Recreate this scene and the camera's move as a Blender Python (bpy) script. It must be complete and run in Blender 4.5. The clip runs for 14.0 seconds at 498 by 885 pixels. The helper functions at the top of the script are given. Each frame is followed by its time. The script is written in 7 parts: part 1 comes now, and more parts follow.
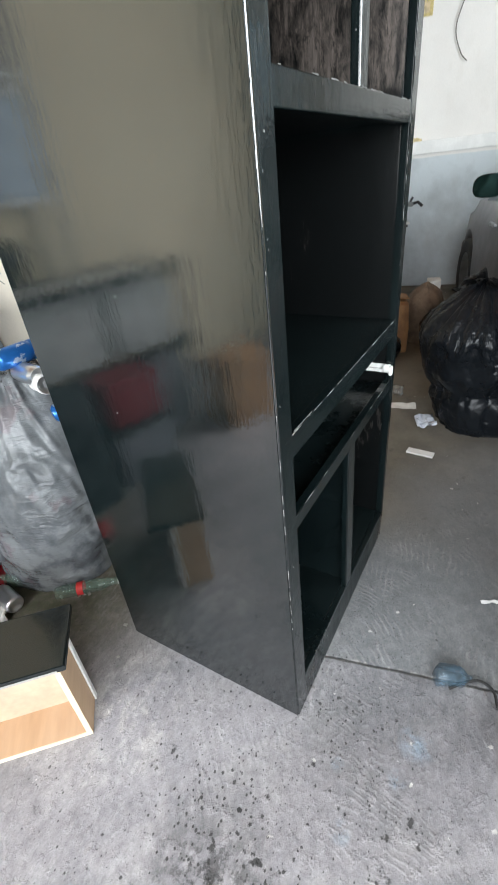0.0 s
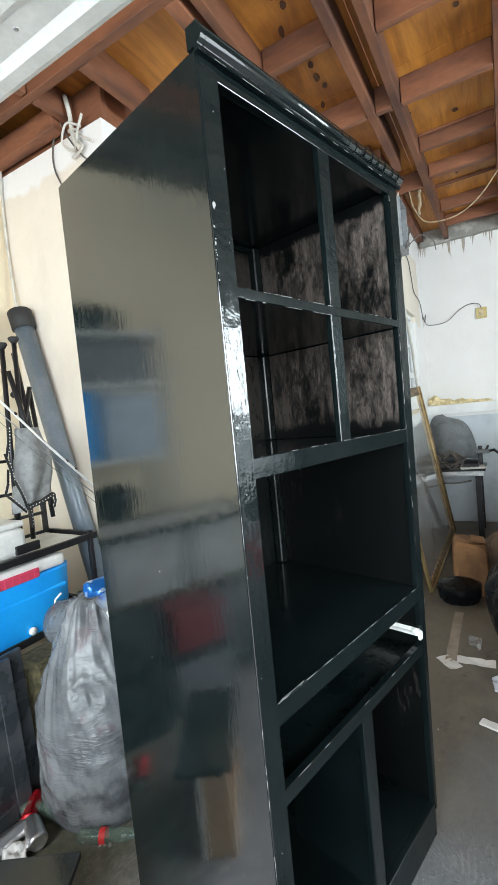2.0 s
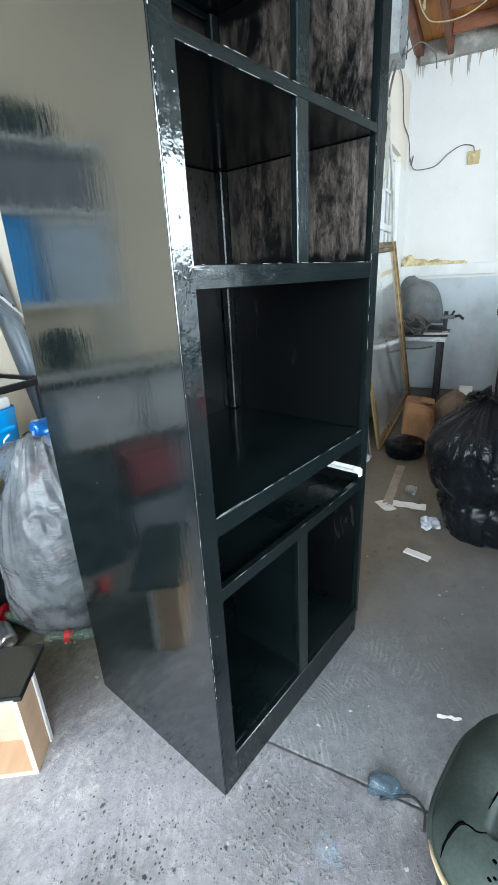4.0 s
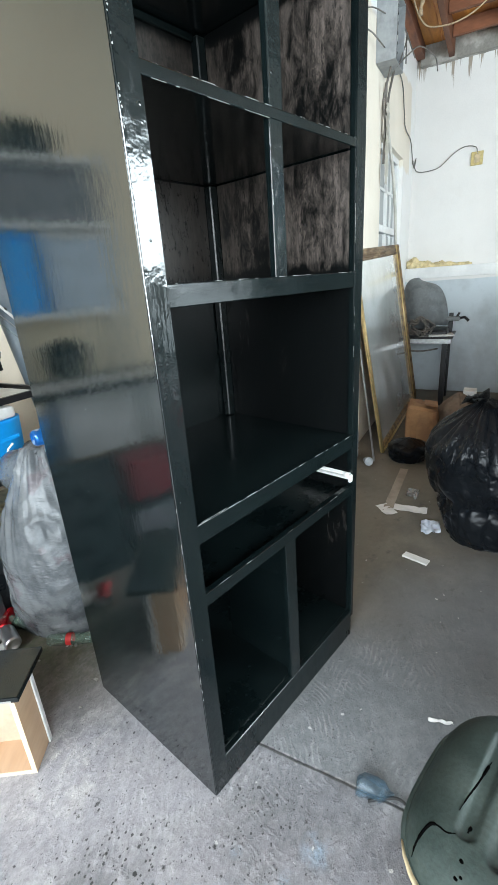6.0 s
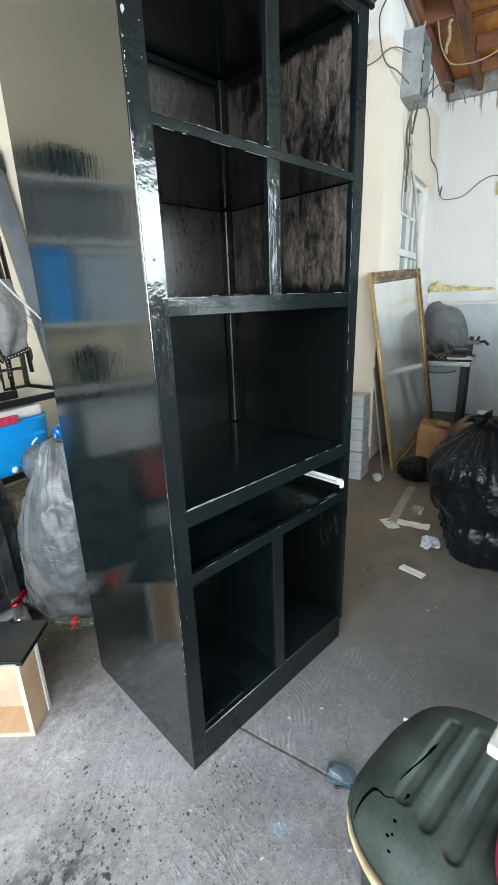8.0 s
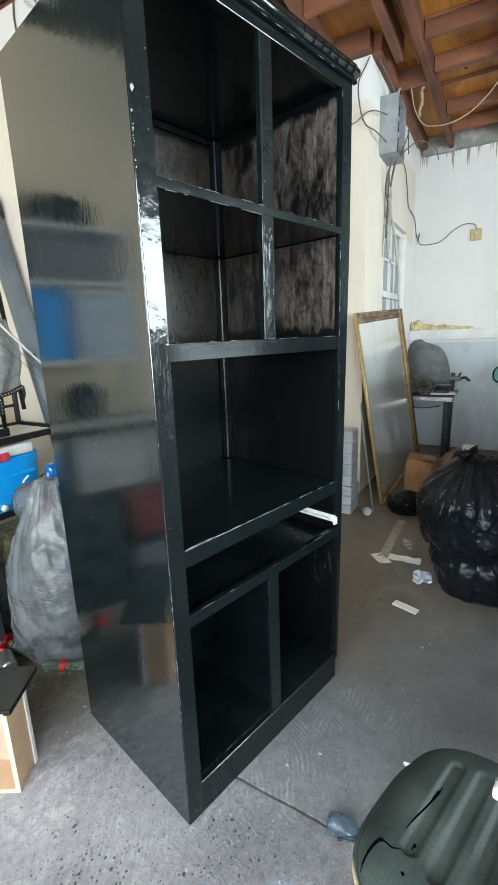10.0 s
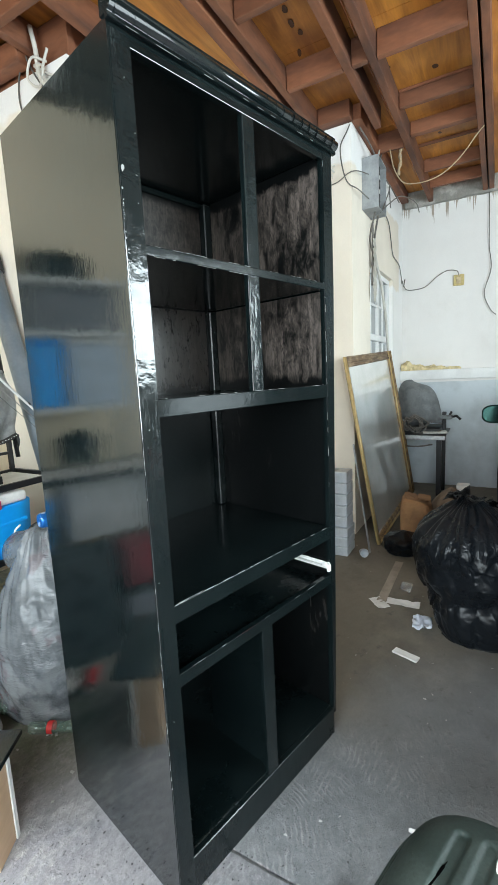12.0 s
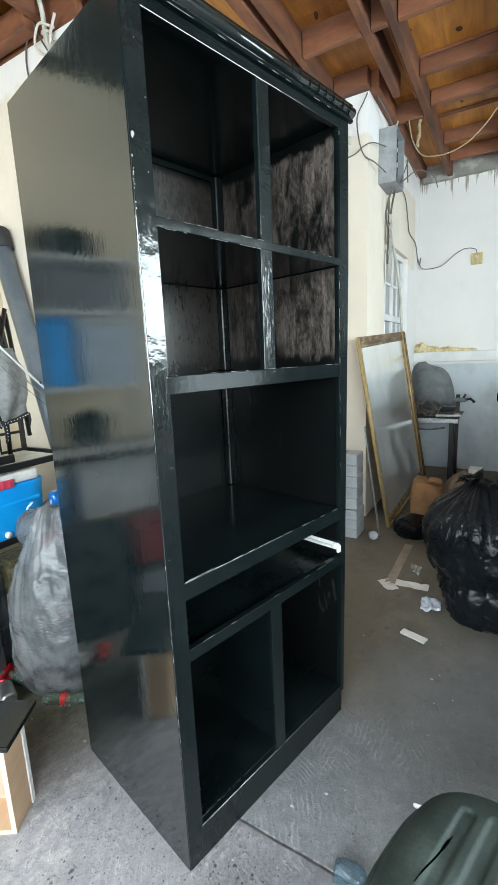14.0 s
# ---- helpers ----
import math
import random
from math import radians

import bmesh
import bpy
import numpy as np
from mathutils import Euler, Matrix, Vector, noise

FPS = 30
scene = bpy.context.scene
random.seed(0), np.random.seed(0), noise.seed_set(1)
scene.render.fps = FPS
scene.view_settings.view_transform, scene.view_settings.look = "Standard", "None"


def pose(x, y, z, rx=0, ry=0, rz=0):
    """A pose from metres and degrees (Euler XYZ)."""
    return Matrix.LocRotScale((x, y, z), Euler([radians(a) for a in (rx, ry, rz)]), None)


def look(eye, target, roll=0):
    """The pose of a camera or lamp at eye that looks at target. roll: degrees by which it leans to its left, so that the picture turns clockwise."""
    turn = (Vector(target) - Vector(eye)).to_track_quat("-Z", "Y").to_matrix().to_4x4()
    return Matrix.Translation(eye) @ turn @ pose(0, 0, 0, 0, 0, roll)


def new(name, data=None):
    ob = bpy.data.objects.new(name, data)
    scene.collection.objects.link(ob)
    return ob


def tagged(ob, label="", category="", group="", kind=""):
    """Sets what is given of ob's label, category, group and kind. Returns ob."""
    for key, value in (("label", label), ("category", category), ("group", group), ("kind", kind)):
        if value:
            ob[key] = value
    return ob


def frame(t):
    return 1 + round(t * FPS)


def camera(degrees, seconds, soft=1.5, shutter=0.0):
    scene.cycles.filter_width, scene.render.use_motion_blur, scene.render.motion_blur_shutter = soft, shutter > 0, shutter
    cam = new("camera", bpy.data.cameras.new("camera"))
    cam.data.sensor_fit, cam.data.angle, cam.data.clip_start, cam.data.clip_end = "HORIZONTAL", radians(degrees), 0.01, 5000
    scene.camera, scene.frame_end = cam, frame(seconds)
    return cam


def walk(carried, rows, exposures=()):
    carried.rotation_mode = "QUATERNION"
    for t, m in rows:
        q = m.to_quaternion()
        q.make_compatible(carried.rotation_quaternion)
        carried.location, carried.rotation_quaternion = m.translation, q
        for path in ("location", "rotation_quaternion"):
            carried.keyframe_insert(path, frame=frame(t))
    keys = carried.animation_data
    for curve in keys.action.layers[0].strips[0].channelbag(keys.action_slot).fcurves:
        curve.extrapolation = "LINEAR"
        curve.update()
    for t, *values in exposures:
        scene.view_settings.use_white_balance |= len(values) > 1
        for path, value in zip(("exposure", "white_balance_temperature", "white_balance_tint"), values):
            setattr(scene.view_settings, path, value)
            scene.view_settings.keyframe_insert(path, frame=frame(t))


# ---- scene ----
cam = camera(59.0, 14.0, soft=0.9, shutter=0.15)
PATH = [
    (0, (-0.554, -0.306, 1.256), (0.876, 0.637, 0.223), -6.6),
    (0.2, (-0.581, -0.328, 1.272), (0.884, 0.651, 0.326), -3.5),
    (0.5, (-0.588, -0.389, 1.299), (0.862, 0.687, 0.438), -3.0),
    (0.8, (-0.545, -0.516, 1.329), (0.887, 0.709, 0.657), -3.3),
    (1, (-0.513, -0.574, 1.344), (0.845, 0.73, 0.669), -5.8),
    (1.2, (-0.517, -0.612, 1.368), (0.865, 0.749, 0.881), -6.3),
    (1.5, (-0.542, -0.601, 1.412), (0.877, 0.771, 1.091), -6.0),
    (1.8, (-0.569, -0.605, 1.440), (0.849, 0.791, 1.230), -5.9),
    (2, (-0.587, -0.605, 1.451), (0.852, 0.78, 1.337), -5.5),
    (2.5, (-0.605, -0.613, 1.46), (0.821, 0.787, 1.388), -5.2),
    (2.8, (-0.592, -0.623, 1.462), (0.882, 0.723, 1.329), -5.1),
    (3, (-0.58, -0.621, 1.438), (0.88, 0.723, 1.189), -5.3),
    (3.2, (-0.570, -0.621, 1.407), (0.878, 0.698, 1.002), -5.2),
    (3.5, (-0.555, -0.609, 1.37), (0.875, 0.655, 0.774), -4.0),
    (3.7, (-0.546, -0.608, 1.351), (0.876, 0.61, 0.65), -3.0),
    (5.8, (-0.497, -0.647, 1.324), (0.905, 0.607, 0.646), -3.4),
    (6, (-0.504, -0.682, 1.361), (0.885, 0.585, 0.677), -4.2),
    (6.2, (-0.530, -0.708, 1.343), (0.883, 0.576, 0.747), -5.0),
    (6.5, (-0.579, -0.715, 1.353), (0.884, 0.479, 0.695), -1.8),
    (7, (-0.592, -0.774, 1.342), (0.834, 0.463, 0.681), -1.8),
    (7.2, (-0.564, -0.822, 1.332), (0.845, 0.454, 0.709), -0.6),
    (7.5, (-0.527, -0.828, 1.343), (0.824, 0.465, 0.634), -1.6),
    (7.7, (-0.529, -0.835, 1.348), (0.798, 0.513, 0.699), -1.8),
    (9.8, (-0.579, -0.822, 1.369), (0.807, 0.528, 0.866), -1.6),
    (10, (-0.567, -0.83, 1.377), (0.839, 0.513, 0.908), -2.0),
    (10.5, (-0.552, -0.849, 1.399), (0.89, 0.491, 1.046), -2.6),
    (11, (-0.559, -0.85, 1.41), (0.879, 0.508, 1.109), -2.6),
    (11.5, (-0.559, -0.849, 1.414), (0.891, 0.497, 1.122), -2.7),
    (12, (-0.557, -0.85, 1.412), (0.888, 0.5, 1.112), -2.8),
    (12.5, (-0.549, -0.844, 1.403), (0.888, 0.496, 1.028), -2.7),
    (13, (-0.548, -0.842, 1.402), (0.889, 0.499, 1.03), -2.4),
    (13.5, (-0.547, -0.842, 1.402), (0.883, 0.507, 1.032), -2.5),
    (14, (-0.551, -0.839, 1.401), (0.851, 0.536, 1.024), -2.5),
]
walk(cam, [(t, look(eye, target, roll)) for t, eye, target, roll in PATH], exposures=((0.0, 1.02, 6650, 13), (1.0, 1.12, 6500, 11), (2.5, 1.0, 6400, 10), (3.5, 1.16, 6050, 8), (6.0, 1.10, 6350, 9), (7.5, 0.92, 6450, 9), (10.0, 0.90, 6400, 8), (11.0, 0.93, 6400, 8), (14.0, 0.97, 6350, 7)))

# ---- world, sun, large lights ----
RM = pose(0, 0, 0, 0, 0, 13.5)          # the room stands turned by 13.5 degrees to the cabinet
world = bpy.data.worlds.new("sky")
scene.world = world
world.use_nodes = True
wn, wl = world.node_tree.nodes, world.node_tree.links
sky = wn.new("ShaderNodeTexSky")
sky.sky_type, sky.sun_disc = "NISHITA", False
sky.sun_elevation, sky.sun_rotation = radians(48), radians(250)
sky.air_density, sky.dust_density = 1.0, 2.5
wl.new(sky.outputs["Color"], wn["Background"].inputs["Color"])
wn["Background"].inputs["Strength"].default_value = 0.15


def lamp(name, kind, m, energy, color=(1, 1, 1), sx=1.0, sy=1.0, angle=0.5):
    data = bpy.data.lights.new(name, kind)
    data.energy, data.color = energy, color
    if kind == "AREA":
        data.shape, data.size, data.size_y = "RECTANGLE", sx, sy
    else:
        data.angle = radians(angle)
    ob = new(name, data)
    ob.matrix_world = m
    return ob


# hazy sun from behind the open garage door, sky light through the door and the side window
lamp("sun", "SUN", look((-6, -8, 10), (0, 0, 0)), 1.6, (1.0, 0.97, 0.93), angle=6)
lamp("door_daylight", "AREA", RM @ look((-2.55, -0.9, 1.72), (3, -0.8, 1.2)), 148, (0.845, 0.955, 1.0), 4.8, 1.55)
lamp("window_daylight", "AREA", RM @ look((1.425, -3.40, 1.98), (1.425, 0, 1.98)), 98, (0.835, 0.96, 1.0), 1.98, 0.98)


# ---- materials ----
def mat(name, color, rough=0.5, metal=0.0, vary=0.15, scale=8.0, bump=0.0, bump_scale=60.0, second=None, blend=(0.45, 0.6),
        stretch=(1, 1, 1), spec=0.5, ior=1.5, coat=0.0, rough_vary=0.0, alpha=1.0, transmission=0.0, random=0.0, detail=6.0):
    m = bpy.data.materials.new(name)
    m.use_nodes = True
    n, l = m.node_tree.nodes, m.node_tree.links
    b = n["Principled BSDF"]
    b.inputs["Roughness"].default_value, b.inputs["Metallic"].default_value = rough, metal
    b.inputs["IOR"].default_value, b.inputs["Specular IOR Level"].default_value = ior, spec
    b.inputs["Coat Weight"].default_value, b.inputs["Alpha"].default_value = coat, alpha
    b.inputs["Coat Roughness"].default_value = 0.08
    b.inputs["Transmission Weight"].default_value = transmission
    tc = n.new("ShaderNodeTexCoord")
    mp = n.new("ShaderNodeMapping")
    mp.inputs["Scale"].default_value = stretch
    l.new(tc.outputs["Object"], mp.inputs["Vector"])
    big, fine = n.new("ShaderNodeTexNoise"), n.new("ShaderNodeTexNoise")
    big.inputs["Scale"].default_value, big.inputs["Detail"].default_value = scale, detail
    fine.inputs["Scale"].default_value, fine.inputs["Detail"].default_value = bump_scale, 5
    l.new(mp.outputs["Vector"], big.inputs["Vector"])
    l.new(mp.outputs["Vector"], fine.inputs["Vector"])
    ramp = n.new("ShaderNodeMapRange")
    ramp.inputs["From Min"].default_value, ramp.inputs["From Max"].default_value = blend
    l.new(big.outputs["Fac"], ramp.inputs["Value"])
    mix = n.new("ShaderNodeMix")
    mix.data_type = "RGBA"
    mix.inputs["A"].default_value = (*color, 1)
    mix.inputs["B"].default_value = (*(second or [c * (1 - vary) for c in color]), 1)
    l.new(ramp.outputs["Result"], mix.inputs["Factor"])
    grain = n.new("ShaderNodeMix")
    grain.data_type, grain.blend_type = "RGBA", "MULTIPLY"
    grain.inputs["Factor"].default_value = min(1.0, vary * 1.5)
    gr = n.new("ShaderNodeMapRange")
    gr.inputs["From Min"].default_value, gr.inputs["From Max"].default_value = 0.3, 0.7
    gr.inputs["To Min"].default_value, gr.inputs["To Max"].default_value = 0.7, 1.15
    l.new(fine.outputs["Fac"], gr.inputs["Value"])
    l.new(mix.outputs["Result"], grain.inputs["A"])
    l.new(gr.outputs["Result"], grain.inputs["B"])
    out = grain.outputs["Result"]
    if random:
        info, hsv = n.new("ShaderNodeObjectInfo"), n.new("ShaderNodeHueSaturation")
        mr = n.new("ShaderNodeMapRange")
        mr.inputs["To Min"].default_value, mr.inputs["To Max"].default_value = 1 - random, 1 + random
        l.new(info.outputs["Random"], mr.inputs["Value"])
        l.new(mr.outputs["Result"], hsv.inputs["Value"])
        l.new(out, hsv.inputs["Color"])
        out = hsv.outputs["Color"]
    l.new(out, b.inputs["Base Color"])
    if rough_vary:
        rr = n.new("ShaderNodeMapRange")
        rr.inputs["From Min"].default_value, rr.inputs["From Max"].default_value = 0.3, 0.7
        rr.inputs["To Min"].default_value, rr.inputs["To Max"].default_value = max(0.02, rough - rough_vary), rough + rough_vary
        l.new(big.outputs["Fac"], rr.inputs["Value"])
        l.new(rr.outputs["Result"], b.inputs["Roughness"])
    if bump:
        bp = n.new("ShaderNodeBump")
        bp.inputs["Strength"].default_value, bp.inputs["Distance"].default_value = bump, 0.004
        l.new(fine.outputs["Fac"], bp.inputs["Height"])
        l.new(bp.outputs["Normal"], b.inputs["Normal"])
    return m


class Nodes:
    """Short hand for building node graphs."""

    def __init__(self, m):
        self.n, self.l = m.node_tree.nodes, m.node_tree.links
        self.b = self.n["Principled BSDF"]

    def put(self, sock, v):
        if isinstance(v, bpy.types.NodeSocket):
            self.l.new(v, sock)
        else:
            sock.default_value = v

    def math(self, op, a, b=0.0, c=0.0):
        k = self.n.new("ShaderNodeMath")
        k.operation = op
        for s, v in zip(k.inputs, (a, b, c)):
            self.put(s, v)
        return k.outputs[0]

    def noise(self, vec, scale, detail=5.0, rough=0.55, dist=0.0):
        k = self.n.new("ShaderNodeTexNoise")
        for s, v in (("Scale", scale), ("Detail", detail), ("Roughness", rough), ("Distortion", dist)):
            k.inputs[s].default_value = v
        self.l.new(vec, k.inputs["Vector"])
        return k.outputs["Fac"]

    def voronoi(self, vec, scale):
        k = self.n.new("ShaderNodeTexVoronoi")
        k.inputs["Scale"].default_value = scale
        self.l.new(vec, k.inputs["Vector"])
        return k.outputs["Distance"]

    def cells(self, vec, scale):
        """Distance to the nearest seed of a cell and a random value of that cell."""
        k = self.n.new("ShaderNodeTexVoronoi")
        k.inputs["Scale"].default_value = scale
        self.l.new(vec, k.inputs["Vector"])
        return k.outputs["Distance"], self.xyz(k.outputs["Color"])[0]

    def wave(self, vec, scale, dist=0.0, detail=2.0, dscale=1.0, kind="BANDS", axis="X"):
        k = self.n.new("ShaderNodeTexWave")
        k.wave_type = kind
        if kind == "BANDS":
            k.bands_direction = axis
        for s, v in (("Scale", scale), ("Distortion", dist), ("Detail", detail), ("Detail Scale", dscale)):
            k.inputs[s].default_value = v
        self.l.new(vec, k.inputs["Vector"])
        return k.outputs["Fac"]

    def coord(self, stretch=(1, 1, 1), shift=(0, 0, 0), turn=0.0):
        tc, mp = self.n.new("ShaderNodeTexCoord"), self.n.new("ShaderNodeMapping")
        mp.inputs["Scale"].default_value, mp.inputs["Location"].default_value = stretch, shift
        mp.inputs["Rotation"].default_value = (0, 0, radians(turn))
        self.l.new(tc.outputs["Object"], mp.inputs["Vector"])
        return mp.outputs["Vector"]

    def xyz(self, vec):
        k = self.n.new("ShaderNodeSeparateXYZ")
        self.l.new(vec, k.inputs[0])
        return k.outputs

    def range(self, v, a, b, c=0.0, d=1.0):
        k = self.n.new("ShaderNodeMapRange")
        for s, x in zip(("From Min", "From Max", "To Min", "To Max"), (a, b, c, d)):
            k.inputs[s].default_value = x
        self.put(k.inputs["Value"], v)
        return k.outputs["Result"]

    def mix(self, f, a, b, blend="MIX"):
        k = self.n.new("ShaderNodeMix")
        k.data_type, k.blend_type = "RGBA", blend
        self.put(k.inputs["Factor"], f)
        self.put(k.inputs["A"], (*a, 1) if isinstance(a, tuple) else a)
        self.put(k.inputs["B"], (*b, 1) if isinstance(b, tuple) else b)
        return k.outputs["Result"]

    def bump(self, h, strength, dist=0.004, under=None):
        k = self.n.new("ShaderNodeBump")
        k.inputs["Strength"].default_value, k.inputs["Distance"].default_value = strength, dist
        self.l.new(h, k.inputs["Height"])
        if under is not None:
            self.l.new(under, k.inputs["Normal"])
        return k.outputs["Normal"]

    def near(self, vec, x, y, r0, r1):
        """1 within r0 of the upright line at x, y, fading to 0 at r1."""
        s = self.xyz(vec)
        dx, dy = self.math("SUBTRACT", s[0], x), self.math("SUBTRACT", s[1], y)
        d = self.math("SQRT", self.math("ADD", self.math("MULTIPLY", dx, dx), self.math("MULTIPLY", dy, dy)))
        return self.range(d, r0, r1, 1.0, 0.0)


def bare(name, rough=0.5, metal=0.0, ior=1.5):
    m = bpy.data.materials.new(name)
    m.use_nodes = True
    k = Nodes(m)
    k.b.inputs["Roughness"].default_value, k.b.inputs["Metallic"].default_value, k.b.inputs["IOR"].default_value = rough, metal, ior
    return m, k


def concrete_floor():
    m, k = bare("floor_concrete", 0.85)
    v = k.coord()
    s = k.xyz(v)
    blotch, mid, fine = k.noise(v, 1.1, 6, 0.6), k.noise(v, 6, 7, 0.65), k.noise(v, 150, 4, 0.7)
    col = k.mix(k.range(blotch, 0.35, 0.65), (0.305, 0.292, 0.306), (0.212, 0.205, 0.217))
    col = k.mix(k.range(mid, 0.48, 0.68, 0, 0.75), col, (0.405, 0.390, 0.396))
    col = k.mix(k.range(k.noise(v, 3.4, 7, 0.7), 0.50, 0.66, 0, 0.65), col, (0.145, 0.142, 0.147))
    # darker grey deeper in the garage, then brown dirt with damp spots
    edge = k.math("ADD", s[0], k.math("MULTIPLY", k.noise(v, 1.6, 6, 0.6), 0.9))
    dirt_tone = k.math("MULTIPLY", k.range(edge, 0.30, 0.98), k.range(k.noise(v, 2.4, 6), 0.2, 0.55, 0.6, 1.0))
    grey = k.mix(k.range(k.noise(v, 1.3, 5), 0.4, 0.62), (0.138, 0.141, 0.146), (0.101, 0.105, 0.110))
    col = k.mix(k.math("MULTIPLY", dirt_tone, 0.88), col, grey)
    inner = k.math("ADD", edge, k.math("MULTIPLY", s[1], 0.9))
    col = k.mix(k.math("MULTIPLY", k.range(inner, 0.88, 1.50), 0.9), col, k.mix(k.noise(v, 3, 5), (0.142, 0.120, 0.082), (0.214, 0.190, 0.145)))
    damp = k.math("MULTIPLY", k.range(inner, 0.9, 1.5), k.range(k.noise(k.coord(shift=(4, 9, 0)), 2.6, 7, 0.68), 0.50, 0.66))
    col = k.mix(k.math("MULTIPLY", damp, 0.5), col, (0.066, 0.058, 0.042))
    # dark mottled patch centred on u 1.35, v -0.75
    dark_patch = k.math("MULTIPLY", k.near(v, 1.35, -0.75, 0.20, 0.85), k.range(k.noise(v, 5, 6), 0.30, 0.56))
    col = k.mix(k.math("MULTIPLY", dark_patch, 0.55), col, (0.06, 0.055, 0.052))
    # past the joint the floor is darker and cooler
    past_joint = k.math("MULTIPLY", k.math("MULTIPLY", k.range(s[0], 0.186, 0.192), k.range(s[1], 0.35, 0.75, 1.0, 0.3)), k.range(inner, 1.0, 1.5, 1.0, 0.2))
    col = k.mix(k.math("MULTIPLY", past_joint, 0.55), col, k.mix(k.range(k.noise(k.coord(shift=(2, 5, 0)), 2.1, 7, 0.68), 0.38, 0.64), (0.125, 0.135, 0.138), (0.20, 0.21, 0.212)))
    spots = k.math("MULTIPLY", k.range(k.noise(k.coord(shift=(8, 1, 0)), 9, 6, 0.7), 0.60, 0.70), k.range(s[0], 0.5, 1.0))
    col = k.mix(k.math("MULTIPLY", spots, 0.6), col, (0.055, 0.052, 0.048))
    # wavy trowel combing, its ridges worn paler, in broken patches
    waves = []
    for turn, sc, seed in ((62, 17, 0.0), (20, 19, 7.0), (96, 15, 13.0)):
        w = k.wave(k.coord(turn=turn, shift=(seed, seed * 0.3, 0)), sc, 10.0, 3.0, 0.55)
        patch = k.range(k.noise(k.coord(shift=(seed, 2.0, 0)), 3.1, 5), 0.52, 0.66)
        waves.append(k.math("MULTIPLY", k.math("POWER", w, 2.2), patch))
    comb = k.math("MAXIMUM", k.math("MAXIMUM", waves[0], waves[1]), waves[2])
    comb = k.math("MULTIPLY", comb, k.math("MULTIPLY", k.range(s[0], 0.55, 1.05, 1.0, 0.10), k.range(k.noise(v, 17, 5), 0.40, 0.62)))
    comb = k.math("MULTIPLY", comb, k.math("SUBTRACT", 1.0, k.math("MULTIPLY", k.near(v, -0.10, 0.52, 0.15, 0.50), 0.75)))
    col = k.mix(k.math("MULTIPLY", comb, 0.36), col, (0.45, 0.437, 0.432))
    # dark paint drops of many sizes, thickest by the corner of the cabinet
    zone = k.math("ADD", k.near(v, -0.27, 0.05, 0.05, 0.62), k.math("MULTIPLY", k.near(v, -0.2, 0.0, 0.5, 1.5), 0.35))
    zone = k.math("MULTIPLY", zone, k.range(k.noise(v, 3.6, 5), 0.33, 0.62, 0.25, 1.15))
    wob = k.math("MULTIPLY", k.math("SUBTRACT", k.noise(v, 62, 5, 0.65), 0.5), 1.1)
    for sc, floor_r, gain, seed in ((17, 0.78, 0.55, 0.0), (31, 0.68, 0.55, 3.0), (52, 0.60, 0.62, 5.0), (90, 0.50, 0.60, 9.0)):
        d, rnd = k.cells(k.coord((1, 1.25, 1), (seed, seed, 0), 25 + 20 * seed), sc)
        r = k.math("MULTIPLY", k.math("MULTIPLY", k.math("SUBTRACT", rnd, floor_r), gain), zone)
        f = k.range(k.math("SUBTRACT", k.math("ADD", d, wob), r), -0.04, 0.08, 1.0, 0.0)
        f = k.math("MULTIPLY", f, k.range(r, 0.02, 0.07))
        col = k.mix(k.math("MULTIPLY", f, 0.88), col, (0.030, 0.029, 0.029))
    smear = k.math("MULTIPLY", k.near(v, -0.40, 0.12, 0.03, 0.17), k.range(k.noise(v, 30, 7, 0.7), 0.45, 0.55))
    col = k.mix(k.math("MULTIPLY", smear, 0.9), col, (0.028, 0.028, 0.028))
    # pale blue drips and white plaster smears
    for x, y, r in ((-0.087, -0.251, 0.026), (-0.089, -0.112, 0.02), (-0.22, -0.132, 0.028), (0.0, -0.297, 0.05)):
        blue = k.math("MULTIPLY", k.near(v, x, y, r * 0.1, r), k.range(k.noise(v, 22, 6, 0.7), 0.42, 0.60))
        col = k.mix(k.math("MULTIPLY", blue, 0.42), col, (0.34, 0.50, 0.64))
    white = k.math("MULTIPLY", k.near(v, -0.10, 0.47, 0.05, 0.24), k.range(k.noise(k.coord((1, 1.6, 1), turn=35), 9, 7, 0.7), 0.50, 0.60))
    col = k.mix(k.math("MULTIPLY", white, 0.55), col, (0.54, 0.51, 0.485))
    flecks, frnd = k.cells(v, 23)
    fl = k.math("MULTIPLY", k.range(k.math("ADD", flecks, wob), 0.03, 0.08, 1.0, 0.0), k.range(frnd, 0.84, 0.86))
    col = k.mix(k.math("MULTIPLY", fl, 0.7), col, (0.62, 0.60, 0.57))
    # mossy dirt where the sack stands, crumbled pale edges along the joint
    # grime with the shade in front of the rack painted in
    grime_shade = k.math("MULTIPLY", k.near(v, 0.05, 1.25, 0.25, 0.75), k.range(k.noise(v, 7, 6, 0.7), 0.30, 0.55, 0.4, 1.0))
    col = k.mix(k.math("MULTIPLY", grime_shade, 0.5), col, (0.060, 0.058, 0.050))
    moss = k.math("MULTIPLY", k.near(v, 0.22, 0.98, 0.12, 0.40), k.range(k.noise(v, 16, 6, 0.7), 0.42, 0.56))
    col = k.mix(k.math("MULTIPLY", moss, 0.8), col, (0.085, 0.095, 0.055))
    lip = k.range(k.math("ADD", k.math("ABSOLUTE", k.math("SUBTRACT", s[0], 0.19)), k.math("MULTIPLY", k.noise(v, 40, 5), 0.03)), 0.013, 0.020, 1.0, 0.0)
